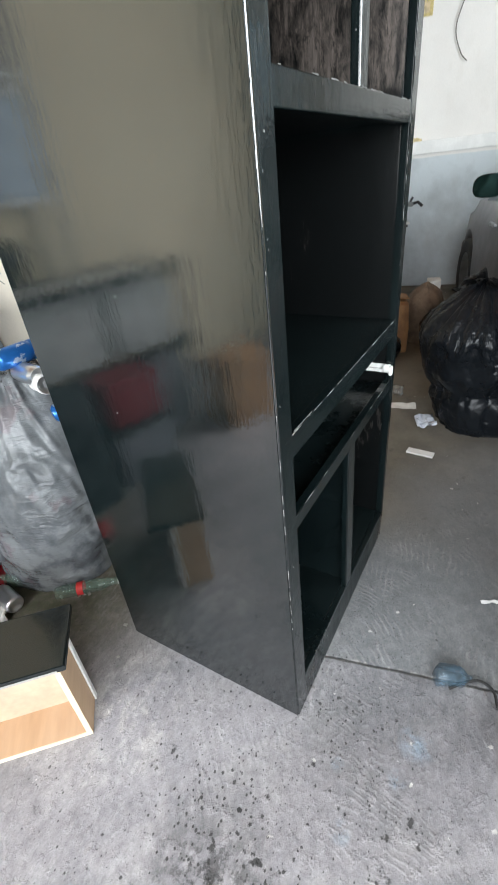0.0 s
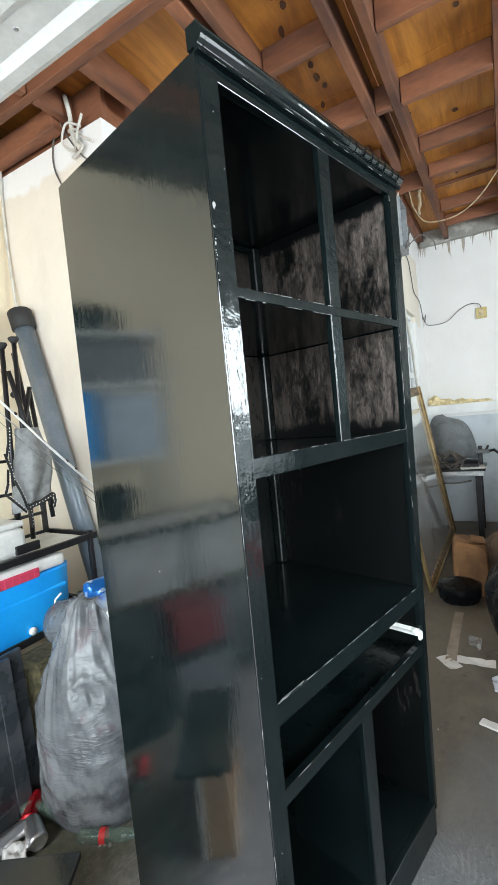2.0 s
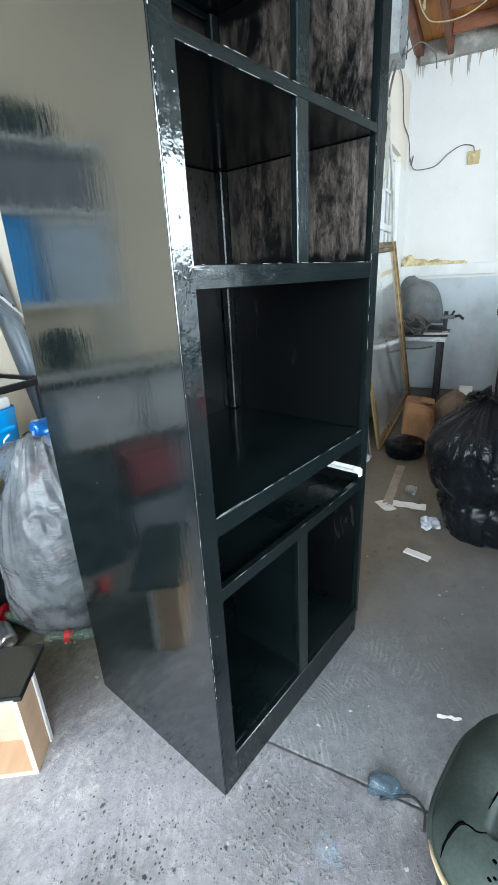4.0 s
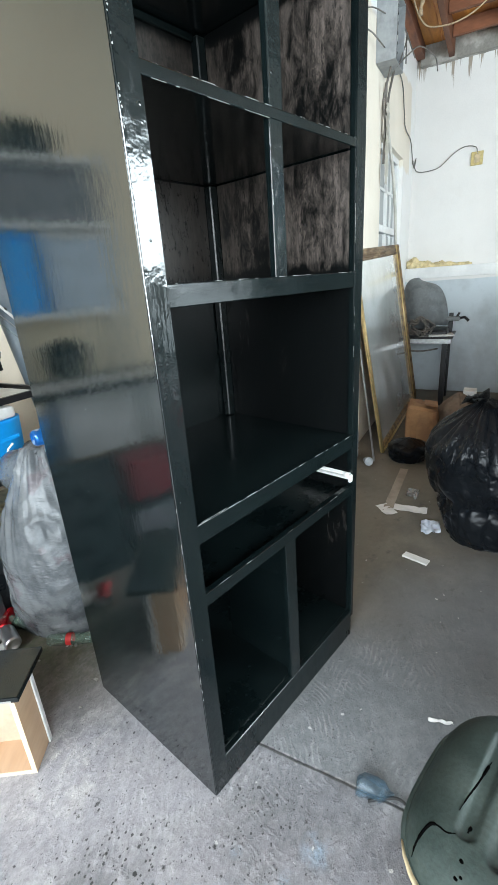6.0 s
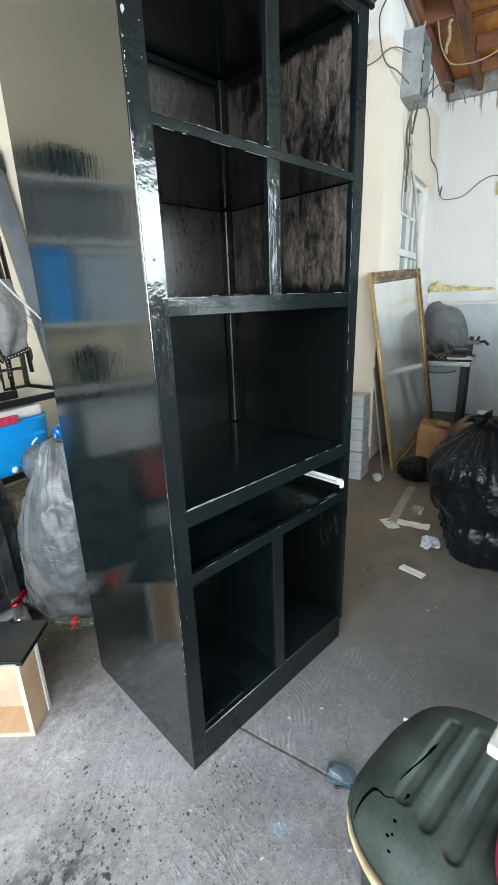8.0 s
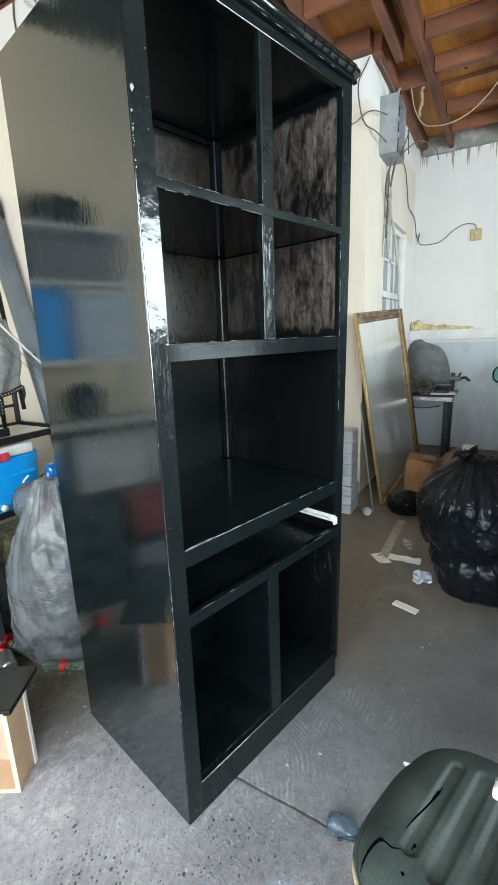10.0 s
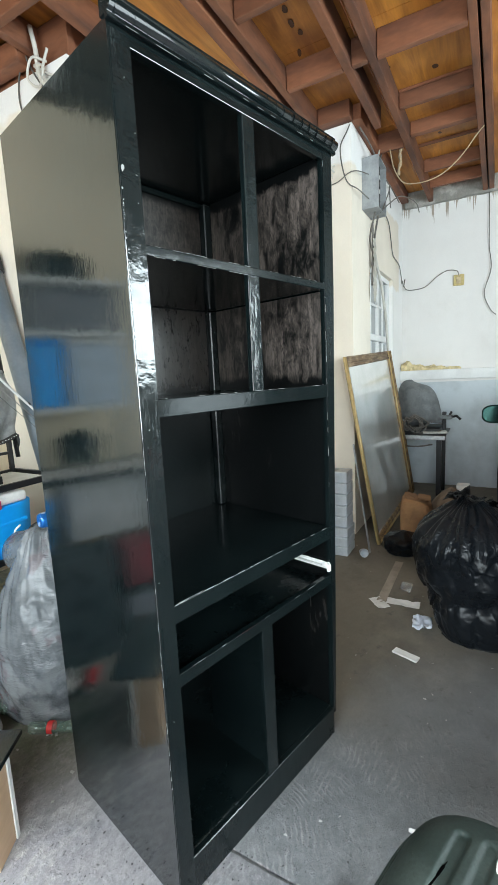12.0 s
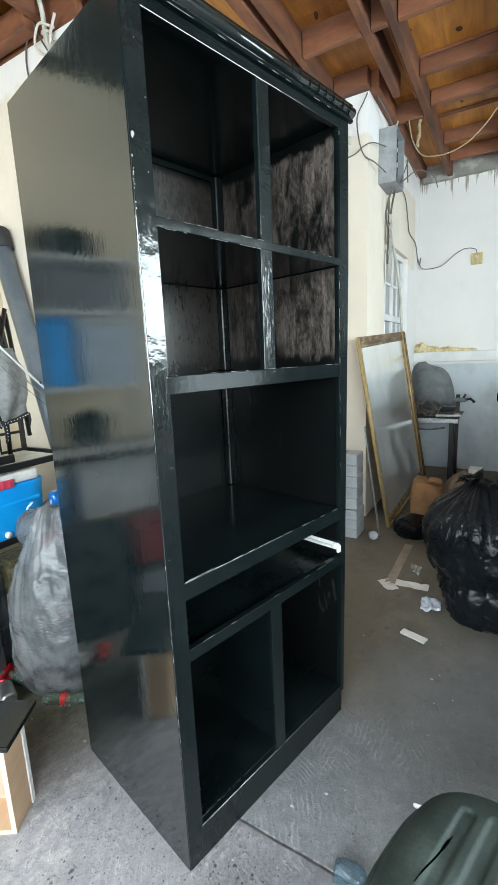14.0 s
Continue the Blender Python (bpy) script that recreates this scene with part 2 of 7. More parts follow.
    col = k.mix(k.math("MULTIPLY", k.math("MULTIPLY", lip, k.range(s[1], 0.35, 0.6, 1.0, 0.0)), k.range(k.noise(v, 30, 4), 0.42, 0.58, 0.0, 0.8)), col, (0.50, 0.48, 0.46))
    groove = k.range(k.math("ABSOLUTE", k.math("SUBTRACT", k.math("ADD", s[0], k.math("MULTIPLY", k.noise(v, 18, 4), 0.008)), 0.1905)), 0.003, 0.006, 1.0, 0.0)
    col = k.mix(k.math("MULTIPLY", groove, k.range(s[1], 0.30, 0.5, 0.85, 0.0)), col, (0.045, 0.043, 0.04))
    grit = k.noise(k.coord((1, 1.5, 1), turn=40), 26, 7, 0.75)
    near_door = k.range(s[0], 0.30, 0.95, 1.0, 0.28)
    col = k.mix(k.math("MULTIPLY", near_door, 0.75), col, k.mix(k.range(grit, 0.34, 0.66), (0.68, 0.68, 0.69), (1.28, 1.28, 1.27)), "MULTIPLY")
    col = k.mix(k.math("MULTIPLY", near_door, 0.55), col, k.mix(fine, (0.5, 0.5, 0.5), (1.5, 1.5, 1.5)), "MULTIPLY")
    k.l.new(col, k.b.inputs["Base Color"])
    k.l.new(k.range(blotch, 0.3, 0.7, 0.62, 0.9), k.b.inputs["Roughness"])
    n1 = k.bump(comb, 0.42, 0.004)
    pits = k.range(k.noise(v, 34, 5, 0.65), 0.52, 0.75)
    rough_part = k.range(s[0], 0.3, 1.0, 1.0, 0.3)
    n2 = k.bump(k.math("MULTIPLY", k.math("ADD", k.math("MULTIPLY", k.noise(v, 110, 5, 0.7), 0.6), pits), rough_part), 0.6, 0.004, n1)
    k.l.new(n2, k.b.inputs["Normal"])
    return m


def gloss_black(name="gloss_black_paint", rough=0.075, ior=1.52, strokes=0.24, wave=0.34, stretch=0.06, patchy=0.24, sheen=0.09, across=False, grit=1.0):
    m, k = bare(name, rough, 0, ior)
    v = k.coord()
    brush = k.noise(k.coord((stretch, 1, 1) if across else (1, 1, stretch)), 95, 4)
    lumps, mid, blot = k.noise(v, 26, 3), k.noise(v, 3.0, 4), k.noise(k.coord((0.3, 1, 1) if across else (1, 1, 0.35)), 44, 6, 0.75)
    nibs, rnd = k.cells(v, 70)
    nib = k.math("MULTIPLY", k.range(nibs, 0.0, 0.22, 1.0, 0.0), k.range(rnd, 0.86, 0.90))
    col = k.mix(k.range(mid, 0.35, 0.7), (0.0025, 0.0050, 0.0054), (0.0050, 0.0094, 0.0098))
    dust = k.range(k.noise(v, 260, 2), 0.70, 0.76)
    col = k.mix(k.math("MULTIPLY", dust, 0.12 * grit), col, (0.2, 0.2, 0.2))
    k.l.new(col, k.b.inputs["Base Color"])
    # a broad sheen under a smooth wet-looking coat
    k.b.inputs["Roughness"].default_value, k.b.inputs["Specular IOR Level"].default_value = 0.5, sheen
    k.b.inputs["Coat Weight"].default_value, k.b.inputs["Coat IOR"].default_value = 1.0, ior
    k.l.new(k.math("ADD", k.range(mid, 0.3, 0.7, rough * 0.55, rough * 1.45), k.range(blot, 0.45, 0.75, 0.0, patchy)), k.b.inputs["Coat Roughness"])
    n1 = k.bump(brush, strokes, 0.002)
    n2 = k.bump(k.math("ADD", lumps, k.math("MULTIPLY", nib, (0.1 if stretch > 0.1 else 0.4) * grit)), wave, 0.003, n1)
    k.l.new(n2, k.b.inputs["Normal"])
    k.l.new(n2, k.b.inputs["Coat Normal"])
    return m


def brushed_inside(name="thin_black_over_brown", stretch=0.42, size=30, edge=(0.425, 0.56), brown_gain=1.15, gloss=0.42):
    """Thin black brushed over old brown wood, thicker low down and along the edges of the strokes."""
    m, k = bare(name, 0.4, 0, 1.5)
    v = k.coord()
    s = k.xyz(v)
    stroke = k.noise(k.coord((1, 1, stretch)), size, 9, 0.8, 0.5)
    big = k.noise(k.coord((1, 1, 0.6), (3, 1, 0.4)), 5.0, 5, 0.6)
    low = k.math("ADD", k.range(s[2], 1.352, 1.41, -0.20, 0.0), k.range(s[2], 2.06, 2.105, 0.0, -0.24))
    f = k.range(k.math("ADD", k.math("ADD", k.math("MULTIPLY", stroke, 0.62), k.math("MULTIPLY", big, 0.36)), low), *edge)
    g = brown_gain
    brown = k.mix(k.noise(k.coord((1, 1, 0.1)), 40, 5), (0.062 * g, 0.050 * g, 0.043 * g), (0.150 * g, 0.122 * g, 0.106 * g))
    grain = k.range(k.noise(k.coord((1, 1, 0.12)), 130, 5, 0.75), 0.3, 0.7, 0.45, 1.35)
    specks = k.range(k.noise(k.coord((1, 1, 0.35)), 70, 6, 0.8), 0.54, 0.62)
    f = k.math("MULTIPLY", f, k.math("SUBTRACT", 1.0, k.math("MULTIPLY", specks, 0.8)))
    col = k.mix(1.0, k.mix(f, (0.004, 0.0048, 0.005), brown), grain, "MULTIPLY")
    k.l.new(col, k.b.inputs["Base Color"])
    k.l.new(k.range(f, 0, 1, gloss * 0.7, gloss * 1.4), k.b.inputs["Roughness"])
    k.l.new(k.bump(stroke, 0.25, 0.003), k.b.inputs["Normal"])
    return m


def plaster(name, paint, bare_col, top=9.0, side=99.0, low=None, low_z=-1.0, drips=0.0, dirt_tone=0.25):
    """Painted plaster. Above top and past side it is left in bare_col, below low_z it has the colour low."""
    m, k = bare(name, 0.82)
    v = k.coord()
    s = k.xyz(v)
    wob = k.math("MULTIPLY", k.math("SUBTRACT", k.noise(v, 5, 5), 0.5), 0.16)
    patch, fine = k.noise(v, 1.3, 6, 0.6), k.noise(v, 90, 4)
    col = k.mix(k.range(patch, 0.35, 0.7), paint, tuple(c * (1 - dirt_tone * 0.5) for c in paint))
    edge = k.math("MAXIMUM", k.math("SUBTRACT", s[2], top), k.math("SUBTRACT", s[0], side))
    if side < 90:
        edge = k.math("MAXIMUM", edge, k.math("MINIMUM", k.math("SUBTRACT", s[0], 4.40), k.math("SUBTRACT", 2.30, s[2])))
    col = k.mix(k.range(k.math("ADD", edge, wob), -0.01, 0.02), col, bare_col)
    if low:
        lowc = k.mix(k.range(k.noise(v, 2.2, 6, 0.65), 0.42, 0.68), low, tuple(c * 0.72 for c in low))
        col = k.mix(k.range(k.math("ADD", s[2], k.math("MULTIPLY", wob, 0.1)), low_z - 0.005, low_z + 0.005, 1, 0), col, lowc)
    if drips:
        run = k.noise(k.coord((1, 1, 0.04)), 26, 4, 0.65)
        fall = k.math("ADD", k.math("MULTIPLY", k.math("SUBTRACT", 3.26, s[2]), -0.9), run)
        col = k.mix(k.math("MULTIPLY", k.range(fall, 0.485, 0.53), drips), col, (0.27, 0.21, 0.15))
    stain = k.math("MULTIPLY", k.range(k.noise(k.coord((1, 1, 0.5)), 3.1, 7, 0.7), 0.56, 0.78), dirt_tone)
    col = k.mix(stain, col, (0.42, 0.37, 0.31))
    col = k.mix(0.22, col, k.mix(fine, (0.7, 0.7, 0.7), (1.2, 1.2, 1.2)), "MULTIPLY")
    k.l.new(col, k.b.inputs["Base Color"])
    n1 = k.bump(k.noise(v, 8, 5), 0.25, 0.012)
    k.l.new(k.bump(k.noise(v, 120, 4), 0.2, 0.003, n1), k.b.inputs["Normal"])
    return m


def plywood():
    m, k = bare("orange_plywood", 0.6)
    v = k.coord((1, 1, 1))
    grain = k.noise(k.coord((0.22, 1.6, 1)), 5.5, 6, 0.6, 1.4)
    fine = k.noise(k.coord((0.05, 1, 1)), 80, 5)
    col = k.mix(k.range(grain, 0.35, 0.65), (0.62, 0.255, 0.042), (0.36, 0.135, 0.025))
    col = k.mix(k.range(k.noise(v, 1.5, 5), 0.48, 0.70, 0, 0.85), col, (0.20, 0.066, 0.02))
    col = k.mix(k.range(k.noise(k.coord((0.4, 1, 1), (4, 2, 0)), 2.3, 5), 0.58, 0.72, 0, 0.6), col, (0.68, 0.38, 0.13))
    col = k.mix(0.5, col, k.mix(fine, (0.6, 0.6, 0.6), (1.3, 1.3, 1.3)), "MULTIPLY")
    k.l.new(col, k.b.inputs["Base Color"])
    k.l.new(k.bump(fine, 0.2, 0.002), k.b.inputs["Normal"])
    return m


def film():
    """Thin milky plastic film, slack in long soft folds with short sharp creases, greyer where the cans show through."""
    m, k = bare("cloudy_plastic_film", 0.2, 0, 1.5)
    v = k.coord()
    sp = k.xyz(v)
    big = k.noise(v, 4, 5, 0.6)
    tilt, mp = k.n.new("ShaderNodeTexCoord"), k.n.new("ShaderNodeMapping")
    mp.inputs["Rotation"].default_value, mp.inputs["Scale"].default_value = (radians(14), radians(18), 0), (0.55, 0.55, 2.6)
    k.l.new(tilt.outputs["Object"], mp.inputs["Vector"])
    folds = k.math("ABSOLUTE", k.math("SUBTRACT", k.noise(mp.outputs["Vector"], 7.5, 2, 0.45, 0.7), 0.5))
    small = k.math("ABSOLUTE", k.math("SUBTRACT", k.noise(mp.outputs["Vector"], 19, 3, 0.55, 0.8), 0.5))
    where = k.range(k.noise(k.coord(shift=(3, 1, 5)), 3.5, 2), 0.36, 0.60, 0.25, 1.0)
    col = k.mix(k.range(big, 0.36, 0.64), (0.170, 0.178, 0.184), (0.098, 0.106, 0.112))
    cans = k.math("MULTIPLY", k.range(k.noise(v, 8, 4, 0.6), 0.50, 0.64), k.range(sp[2], 0.10, 0.45, 0.75, 0.30))
    col = k.mix(cans, col, (0.044, 0.048, 0.054))
    col = k.mix(k.math("MULTIPLY", k.range(k.noise(k.coord(shift=(9, 4, 2)), 7, 3), 0.63, 0.68), 0.35), col, (0.10, 0.05, 0.06))
    k.l.new(col, k.b.inputs["Base Color"])
    k.b.inputs["Alpha"].default_value = 0.93
    k.b.inputs["Specular IOR Level"].default_value = 0.31
    k.l.new(k.range(big, 0.3, 0.7, 0.11, 0.22), k.b.inputs["Roughness"])
    n1 = k.bump(folds, 0.12, 0.03)
    k.l.new(k.bump(k.math("MULTIPLY", small, where), 0.50, 0.03, n1), k.b.inputs["Normal"])
    return m


def black_film():
    """Thin black bag plastic: slack folds with fine sharp creases bunched along them."""
    m, k = bare("black_bag_film", 0.16, 0, 1.5)
    v = k.coord()
    w1 = k.math("ABSOLUTE", k.math("SUBTRACT", k.noise(k.coord((0.7, 0.7, 1.6)), 6.0, 2, 0.45, 0.8), 0.5))
    w2 = k.math("ABSOLUTE", k.math("SUBTRACT", k.noise(k.coord((0.5, 0.5, 1.8), (3, 1, 2)), 17, 2, 0.5, 0.7), 0.5))
    w3 = k.math("ABSOLUTE", k.math("SUBTRACT", k.noise(k.coord((1.3, 1.3, 0.5), (1, 5, 2)), 22, 2, 0.5, 0.8), 0.5))
    where = k.range(k.noise(v, 3.5, 3), 0.47, 0.62)
    high = k.range(k.xyz(v)[2], 0.30, 0.50)
    k.l.new(k.mix(k.noise(v, 7, 4), (0.003, 0.004, 0.0055), (0.009, 0.011, 0.0135)), k.b.inputs["Base Color"])
    k.b.inputs["Specular IOR Level"].default_value = 0.20
    k.l.new(k.range(k.noise(v, 5, 4), 0.3, 0.7, 0.20, 0.36), k.b.inputs["Roughness"])
    n1 = k.bump(w1, 0.11, 0.08)
    n2 = k.bump(k.math("MULTIPLY", w2, where), 0.035, 0.04, n1)
    k.l.new(k.bump(k.math("MULTIPLY", w3, high), 0.40, 0.03, n2), k.b.inputs["Normal"])
    return m


M_FLOOR = concrete_floor()
M_BLACK = gloss_black(ior=1.47, strokes=0.22, wave=0.50, patchy=0.20, sheen=0.05)
M_BLACK_SIDE = gloss_black("gloss_black_side_panel", 0.085, 1.98, 0.10, 0.10, 0.16, 0.10, 0.0)
M_BLACK_IN = gloss_black("gloss_black_inside", 0.12, 1.52, strokes=0.06, wave=0.10, patchy=0.12, sheen=0.07, grit=0.0)
M_BLACK_H = gloss_black("gloss_black_rail_paint", 0.12, 1.47, 0.11, 0.20, patchy=0.10, sheen=0.02, across=True)
M_BLACK_DULL = gloss_black("half_dull_black_paint", 0.30, 1.45, strokes=0.08, wave=0.12, patchy=0.1, sheen=0.0, grit=0.2)
M_INSIDE = brushed_inside()
M_INSIDE_FINE = brushed_inside("thin_black_rubbed_on_brown", 0.8, 44, (0.40, 0.62), 0.85)
M_INSIDE_THICK = brushed_inside("thick_black_brushed_on_brown", 0.22, 22, (0.36, 0.74), 0.85, 0.36)
M_INSIDE_GREY = brushed_inside("thin_grey_black_coat", 0.16, 20, (0.26, 0.74), 0.65, 0.3)
M_BEIGE = plaster("cream_plaster", (0.80, 0.725, 0.62), (0.82, 0.80, 0.775), top=3.0, dirt_tone=0.22)
M_WINWALL = plaster("cream_and_white_plaster", (0.80, 0.725, 0.62), (0.82, 0.805, 0.79), top=3.0, side=4.78, dirt_tone=0.28)
M_BACK = plaster("white_plaster_grey_below", (0.775, 0.755, 0.735), (0.775, 0.755, 0.735), low=(0.60, 0.655, 0.69), low_z=1.235, drips=0.85, dirt_tone=0.2)
M_LEFT = plaster("cream_side_wall_plaster", (0.79, 0.68, 0.50), (0.79, 0.68, 0.50), dirt_tone=0.22)
M_SIDEWALL = plaster("dull_plaster", (0.62, 0.59, 0.53), (0.6, 0.58, 0.54), dirt_tone=0.4)
M_PLY = plywood()
M_JOIST = mat("red_brown_joist", (0.195, 0.072, 0.033), 0.72, vary=0.35, scale=5, bump=0.35, bump_scale=50, second=(0.095, 0.037, 0.021), stretch=(0.3, 1, 1), random=0.25)
M_KNOT = mat("wood_knot", (0.075, 0.028, 0.012), 0.7, scale=40)
M_CONC = mat("grey_concrete_beam", (0.27, 0.26, 0.235), 0.9, vary=0.3, scale=9, bump=0.5, second=(0.42, 0.40, 0.37))
M_WHITE = mat("white_paint", (0.78, 0.78, 0.77), 0.45, vary=0.08, scale=6, bump=0.1)
M_DOOR = mat("door_white_enamel", (0.62, 0.62, 0.59), 0.6, vary=0.15, scale=4, bump=0.1, second=(0.54, 0.54, 0.51))
M_STEEL = mat("galvanised_steel", (0.45, 0.46, 0.47), 0.4, 0.85, vary=0.25, scale=20)
M_GREY = mat("grey_steel_paint", (0.33, 0.345, 0.355), 0.5, 0.1, vary=0.2, scale=10, bump=0.1)
M_DARKMETAL = mat("black_steel_tube", (0.018, 0.018, 0.02), 0.38, 0.2, vary=0.3, scale=30)
M_PVC = mat("dark_grey_pvc", (0.115, 0.145, 0.175), 0.33, vary=0.2, scale=6, bump=0.05, second=(0.15, 0.175, 0.20))
M_RUBBER = mat("black_rubber", (0.022, 0.022, 0.022), 0.7, vary=0.3)
M_CORD = mat("dusty_grey_cord", (0.15, 0.135, 0.12), 0.6, vary=0.3)
M_CABLE = mat("white_cable", (0.62, 0.59, 0.53), 0.55, vary=0.2)
M_ROPE = mat("tan_rope", (0.42, 0.31, 0.19), 0.9, vary=0.4, scale=60, bump=0.4)
M_GOLD = mat("gilt_frame", (0.30, 0.20, 0.09), 0.45, 0.2, vary=0.35, scale=18, bump=0.25, second=(0.13, 0.085, 0.045))
M_BEAD = mat("bright_gilt_bead", (0.58, 0.43, 0.20), 0.35, 0.4, vary=0.15, scale=25)
M_OLDWOOD = mat("worn_dark_wood", (0.13, 0.085, 0.05), 0.7, vary=0.4, scale=20, bump=0.4, second=(0.28, 0.2, 0.12), stretch=(0.3, 1, 1))
M_TILE = mat("grey_ceramic_tile", (0.47, 0.50, 0.535), 0.35, vary=0.15, scale=10, random=0.08)
M_CARD = mat("brown_cardboard", (0.36, 0.195, 0.09), 0.85, vary=0.2, scale=7, bump=0.2, second=(0.26, 0.14, 0.07))
M_KRAFT = mat("crumpled_kraft_paper", (0.22, 0.16, 0.115), 0.85, vary=0.3, scale=14, bump=0.4)
M_PAPER = mat("white_paper", (0.74, 0.73, 0.71), 0.8, vary=0.1, scale=10)
M_BAG = black_film()
M_CLEAR = film()
M_HARDBOARD = mat("brown_hardboard", (0.34, 0.15, 0.055), 0.6, vary=0.15, scale=20)
M_PINE = mat("pale_plywood", (0.53, 0.355, 0.225), 0.5, vary=0.18, scale=5, second=(0.47, 0.295, 0.17), stretch=(1, 0.15, 1))
M_INNER = mat("peach_board", (0.53, 0.405, 0.295), 0.6, vary=0.15, scale=8)
M_PLYEDGE = mat("ply_edge_cream", (0.74, 0.60, 0.42), 0.6, vary=0.2, scale=30)
M_BIN = mat("dark_green_plastic", (0.022, 0.036, 0.031), 0.62, vary=0.5, scale=7, bump=0.22, bump_scale=130, second=(0.060, 0.080, 0.070), blend=(0.45, 0.70), rough_vary=0.10, detail=10)
M_TAN = mat("bare_foam_edge", (0.60, 0.48, 0.30), 0.75, vary=0.3, scale=30, bump=0.3)
M_BLUE = mat("bright_blue_plastic", (0.010, 0.35, 0.92), 0.35, vary=0.1, scale=6, second=(0.012, 0.39, 0.95))
M_RED = mat("crimson_plastic", (0.52, 0.016, 0.10), 0.35, vary=0.15, scale=8)
M_LIDWHITE = mat("off_white_plastic", (0.74, 0.74, 0.72), 0.4, vary=0.12, scale=12)
M_PINK = mat("faded_red_plastic", (0.62, 0.06, 0.12), 0.45, vary=0.1)
M_CAR = mat("dusty_grey_mauve_car_paint", (0.17, 0.15, 0.155), 0.38, 0.3, vary=0.2, coat=0.4)
M_TEAL = mat("dark_green_mirror_shell", (0.012, 0.07, 0.055), 0.25, 0.1, vary=0.1, coat=0.6)
M_MACHINE = mat("grey_cast_machine", (0.185, 0.20, 0.205), 0.6, 0.1, vary=0.25, scale=12, bump=0.2)
M_CLOTH = mat("grey_canvas", (0.44, 0.45, 0.45), 0.9, vary=0.2, scale=30, bump=0.4, bump_scale=200)
M_YELLOWCLOTH = mat("dusty_yellow_cloth", (0.76, 0.63, 0.36), 0.9, vary=0.3, scale=20, bump=0.5)
M_ALU = mat("can_aluminium", (0.72, 0.72, 0.73), 0.28, 0.95, vary=0.1, scale=30)
M_CANBLUE = mat("can_blue_print", (0.015, 0.13, 0.42), 0.3, 0.5, vary=0.3, scale=26, second=(0.35, 0.45, 0.6), blend=(0.56, 0.60))
M_CANRED = mat("can_red_print", (0.5, 0.012, 0.02), 0.25, 0.5, vary=0.2, scale=30)
M_GREENPET = mat("pale_green_pet", (0.20, 0.29, 0.23), 0.08, vary=0.3, scale=30, alpha=0.3)
M_BLUEPET = mat("pale_blue_pet", (0.085, 0.145, 0.195), 0.12, vary=0.5, scale=40, bump=0.4, bump_scale=60, alpha=0.55)
M_LABEL = mat("red_label", (0.6, 0.03, 0.03), 0.5, vary=0.1)
M_OUTLET = mat("yellowed_socket", (0.55, 0.44, 0.18), 0.5, vary=0.2, scale=40)
M_GRASS = mat("dry_moss_dirt", (0.10, 0.085, 0.04), 0.95, vary=0.5, scale=40, bump=0.8)
# chipped paint; its pale colour also draws highlights on the cabinet's edges
M_CHIP_GLINT = mat("pale_chip_and_glint", (0.33, 0.33, 0.32), 0.5, vary=0.2, scale=60)
M_DUSTYBLACK = mat("dusty_black_paint", (0.022, 0.027, 0.031), 0.3, vary=0.4, scale=9, second=(0.045, 0.05, 0.055), rough_vary=0.12)
M_DARKWOOD = mat("old_dark_timber", (0.075, 0.058, 0.042), 0.8, vary=0.3, scale=6, bump=0.3, stretch=(0.3, 1, 1))
M_CRACK = mat("black_gap", (0.002, 0.002, 0.002), 0.95, spec=0.0)
M_DUSTMIRROR = mat("dusty_mirror_silver", (0.80, 0.81, 0.78), 0.10, 0.6, vary=0.12, scale=3, rough_vary=0.05)
M_MIRROR = bare("mirror_silver", 0.03, 1.0)[0]
M_MIRROR.node_tree.nodes["Principled BSDF"].inputs["Base Color"].default_value = (0.75, 0.78, 0.77, 1)
M_TEALGLASS = mat("teal_tinted_mirror", (0.045, 0.105, 0.092), 0.14, 0.9, vary=0.15)
M_GLASS = mat("tinted_window_glass", (0.10, 0.22, 0.22), 0.05, vary=0.05, alpha=0.45)
M_CARGLASS = mat("tinted_car_glass", (0.02, 0.03, 0.03), 0.06, vary=0.05)
M_SLIDE = mat("white_drawer_slide_enamel", (0.78, 0.78, 0.76), 0.35, vary=0.12, scale=40)
M_PANE = mat("dusty_grey_pane", (0.30, 0.315, 0.315), 0.3, vary=0.12, scale=5)


# ---- building helpers ----
def finish(bm, smooth=False):
    bmesh.ops.recalc_face_normals(bm, faces=bm.faces)
    if smooth:
        for f in bm.faces:
            f.smooth = True
    return bm


def mesh_from(bm, name, material):
    me = bpy.data.meshes.new(name)
    bm.to_mesh(me)
    bm.free()
    for m in (material if isinstance(material, (list, tuple)) else [material]):
        me.materials.append(m)
    return me


def part(name, bm, material, parent, label="", m=None):
    ob = new(name, mesh_from(bm, name, material))
    ob.parent = parent
    if m is not None:
        ob.matrix_basis = m
    return tagged(ob, label)


def single(name, bm, material, m, label="", category="", group="", kind=""):
    """A thing that is one mesh."""
    ob = new(name, mesh_from(bm, name, material))
    ob.matrix_world = m
    return tagged(ob, label, category, group, kind)


def thing(name, m, label, category, group="", kind=""):
    ob = new(name)
    ob.empty_display_size = 0.05
    ob.matrix_world = m
    return tagged(ob, label, category, group, kind)


def setting(name, bm, material, label="", m=None):
    return single(name, bm, material, RM if m is None else m, label, kind="structure")


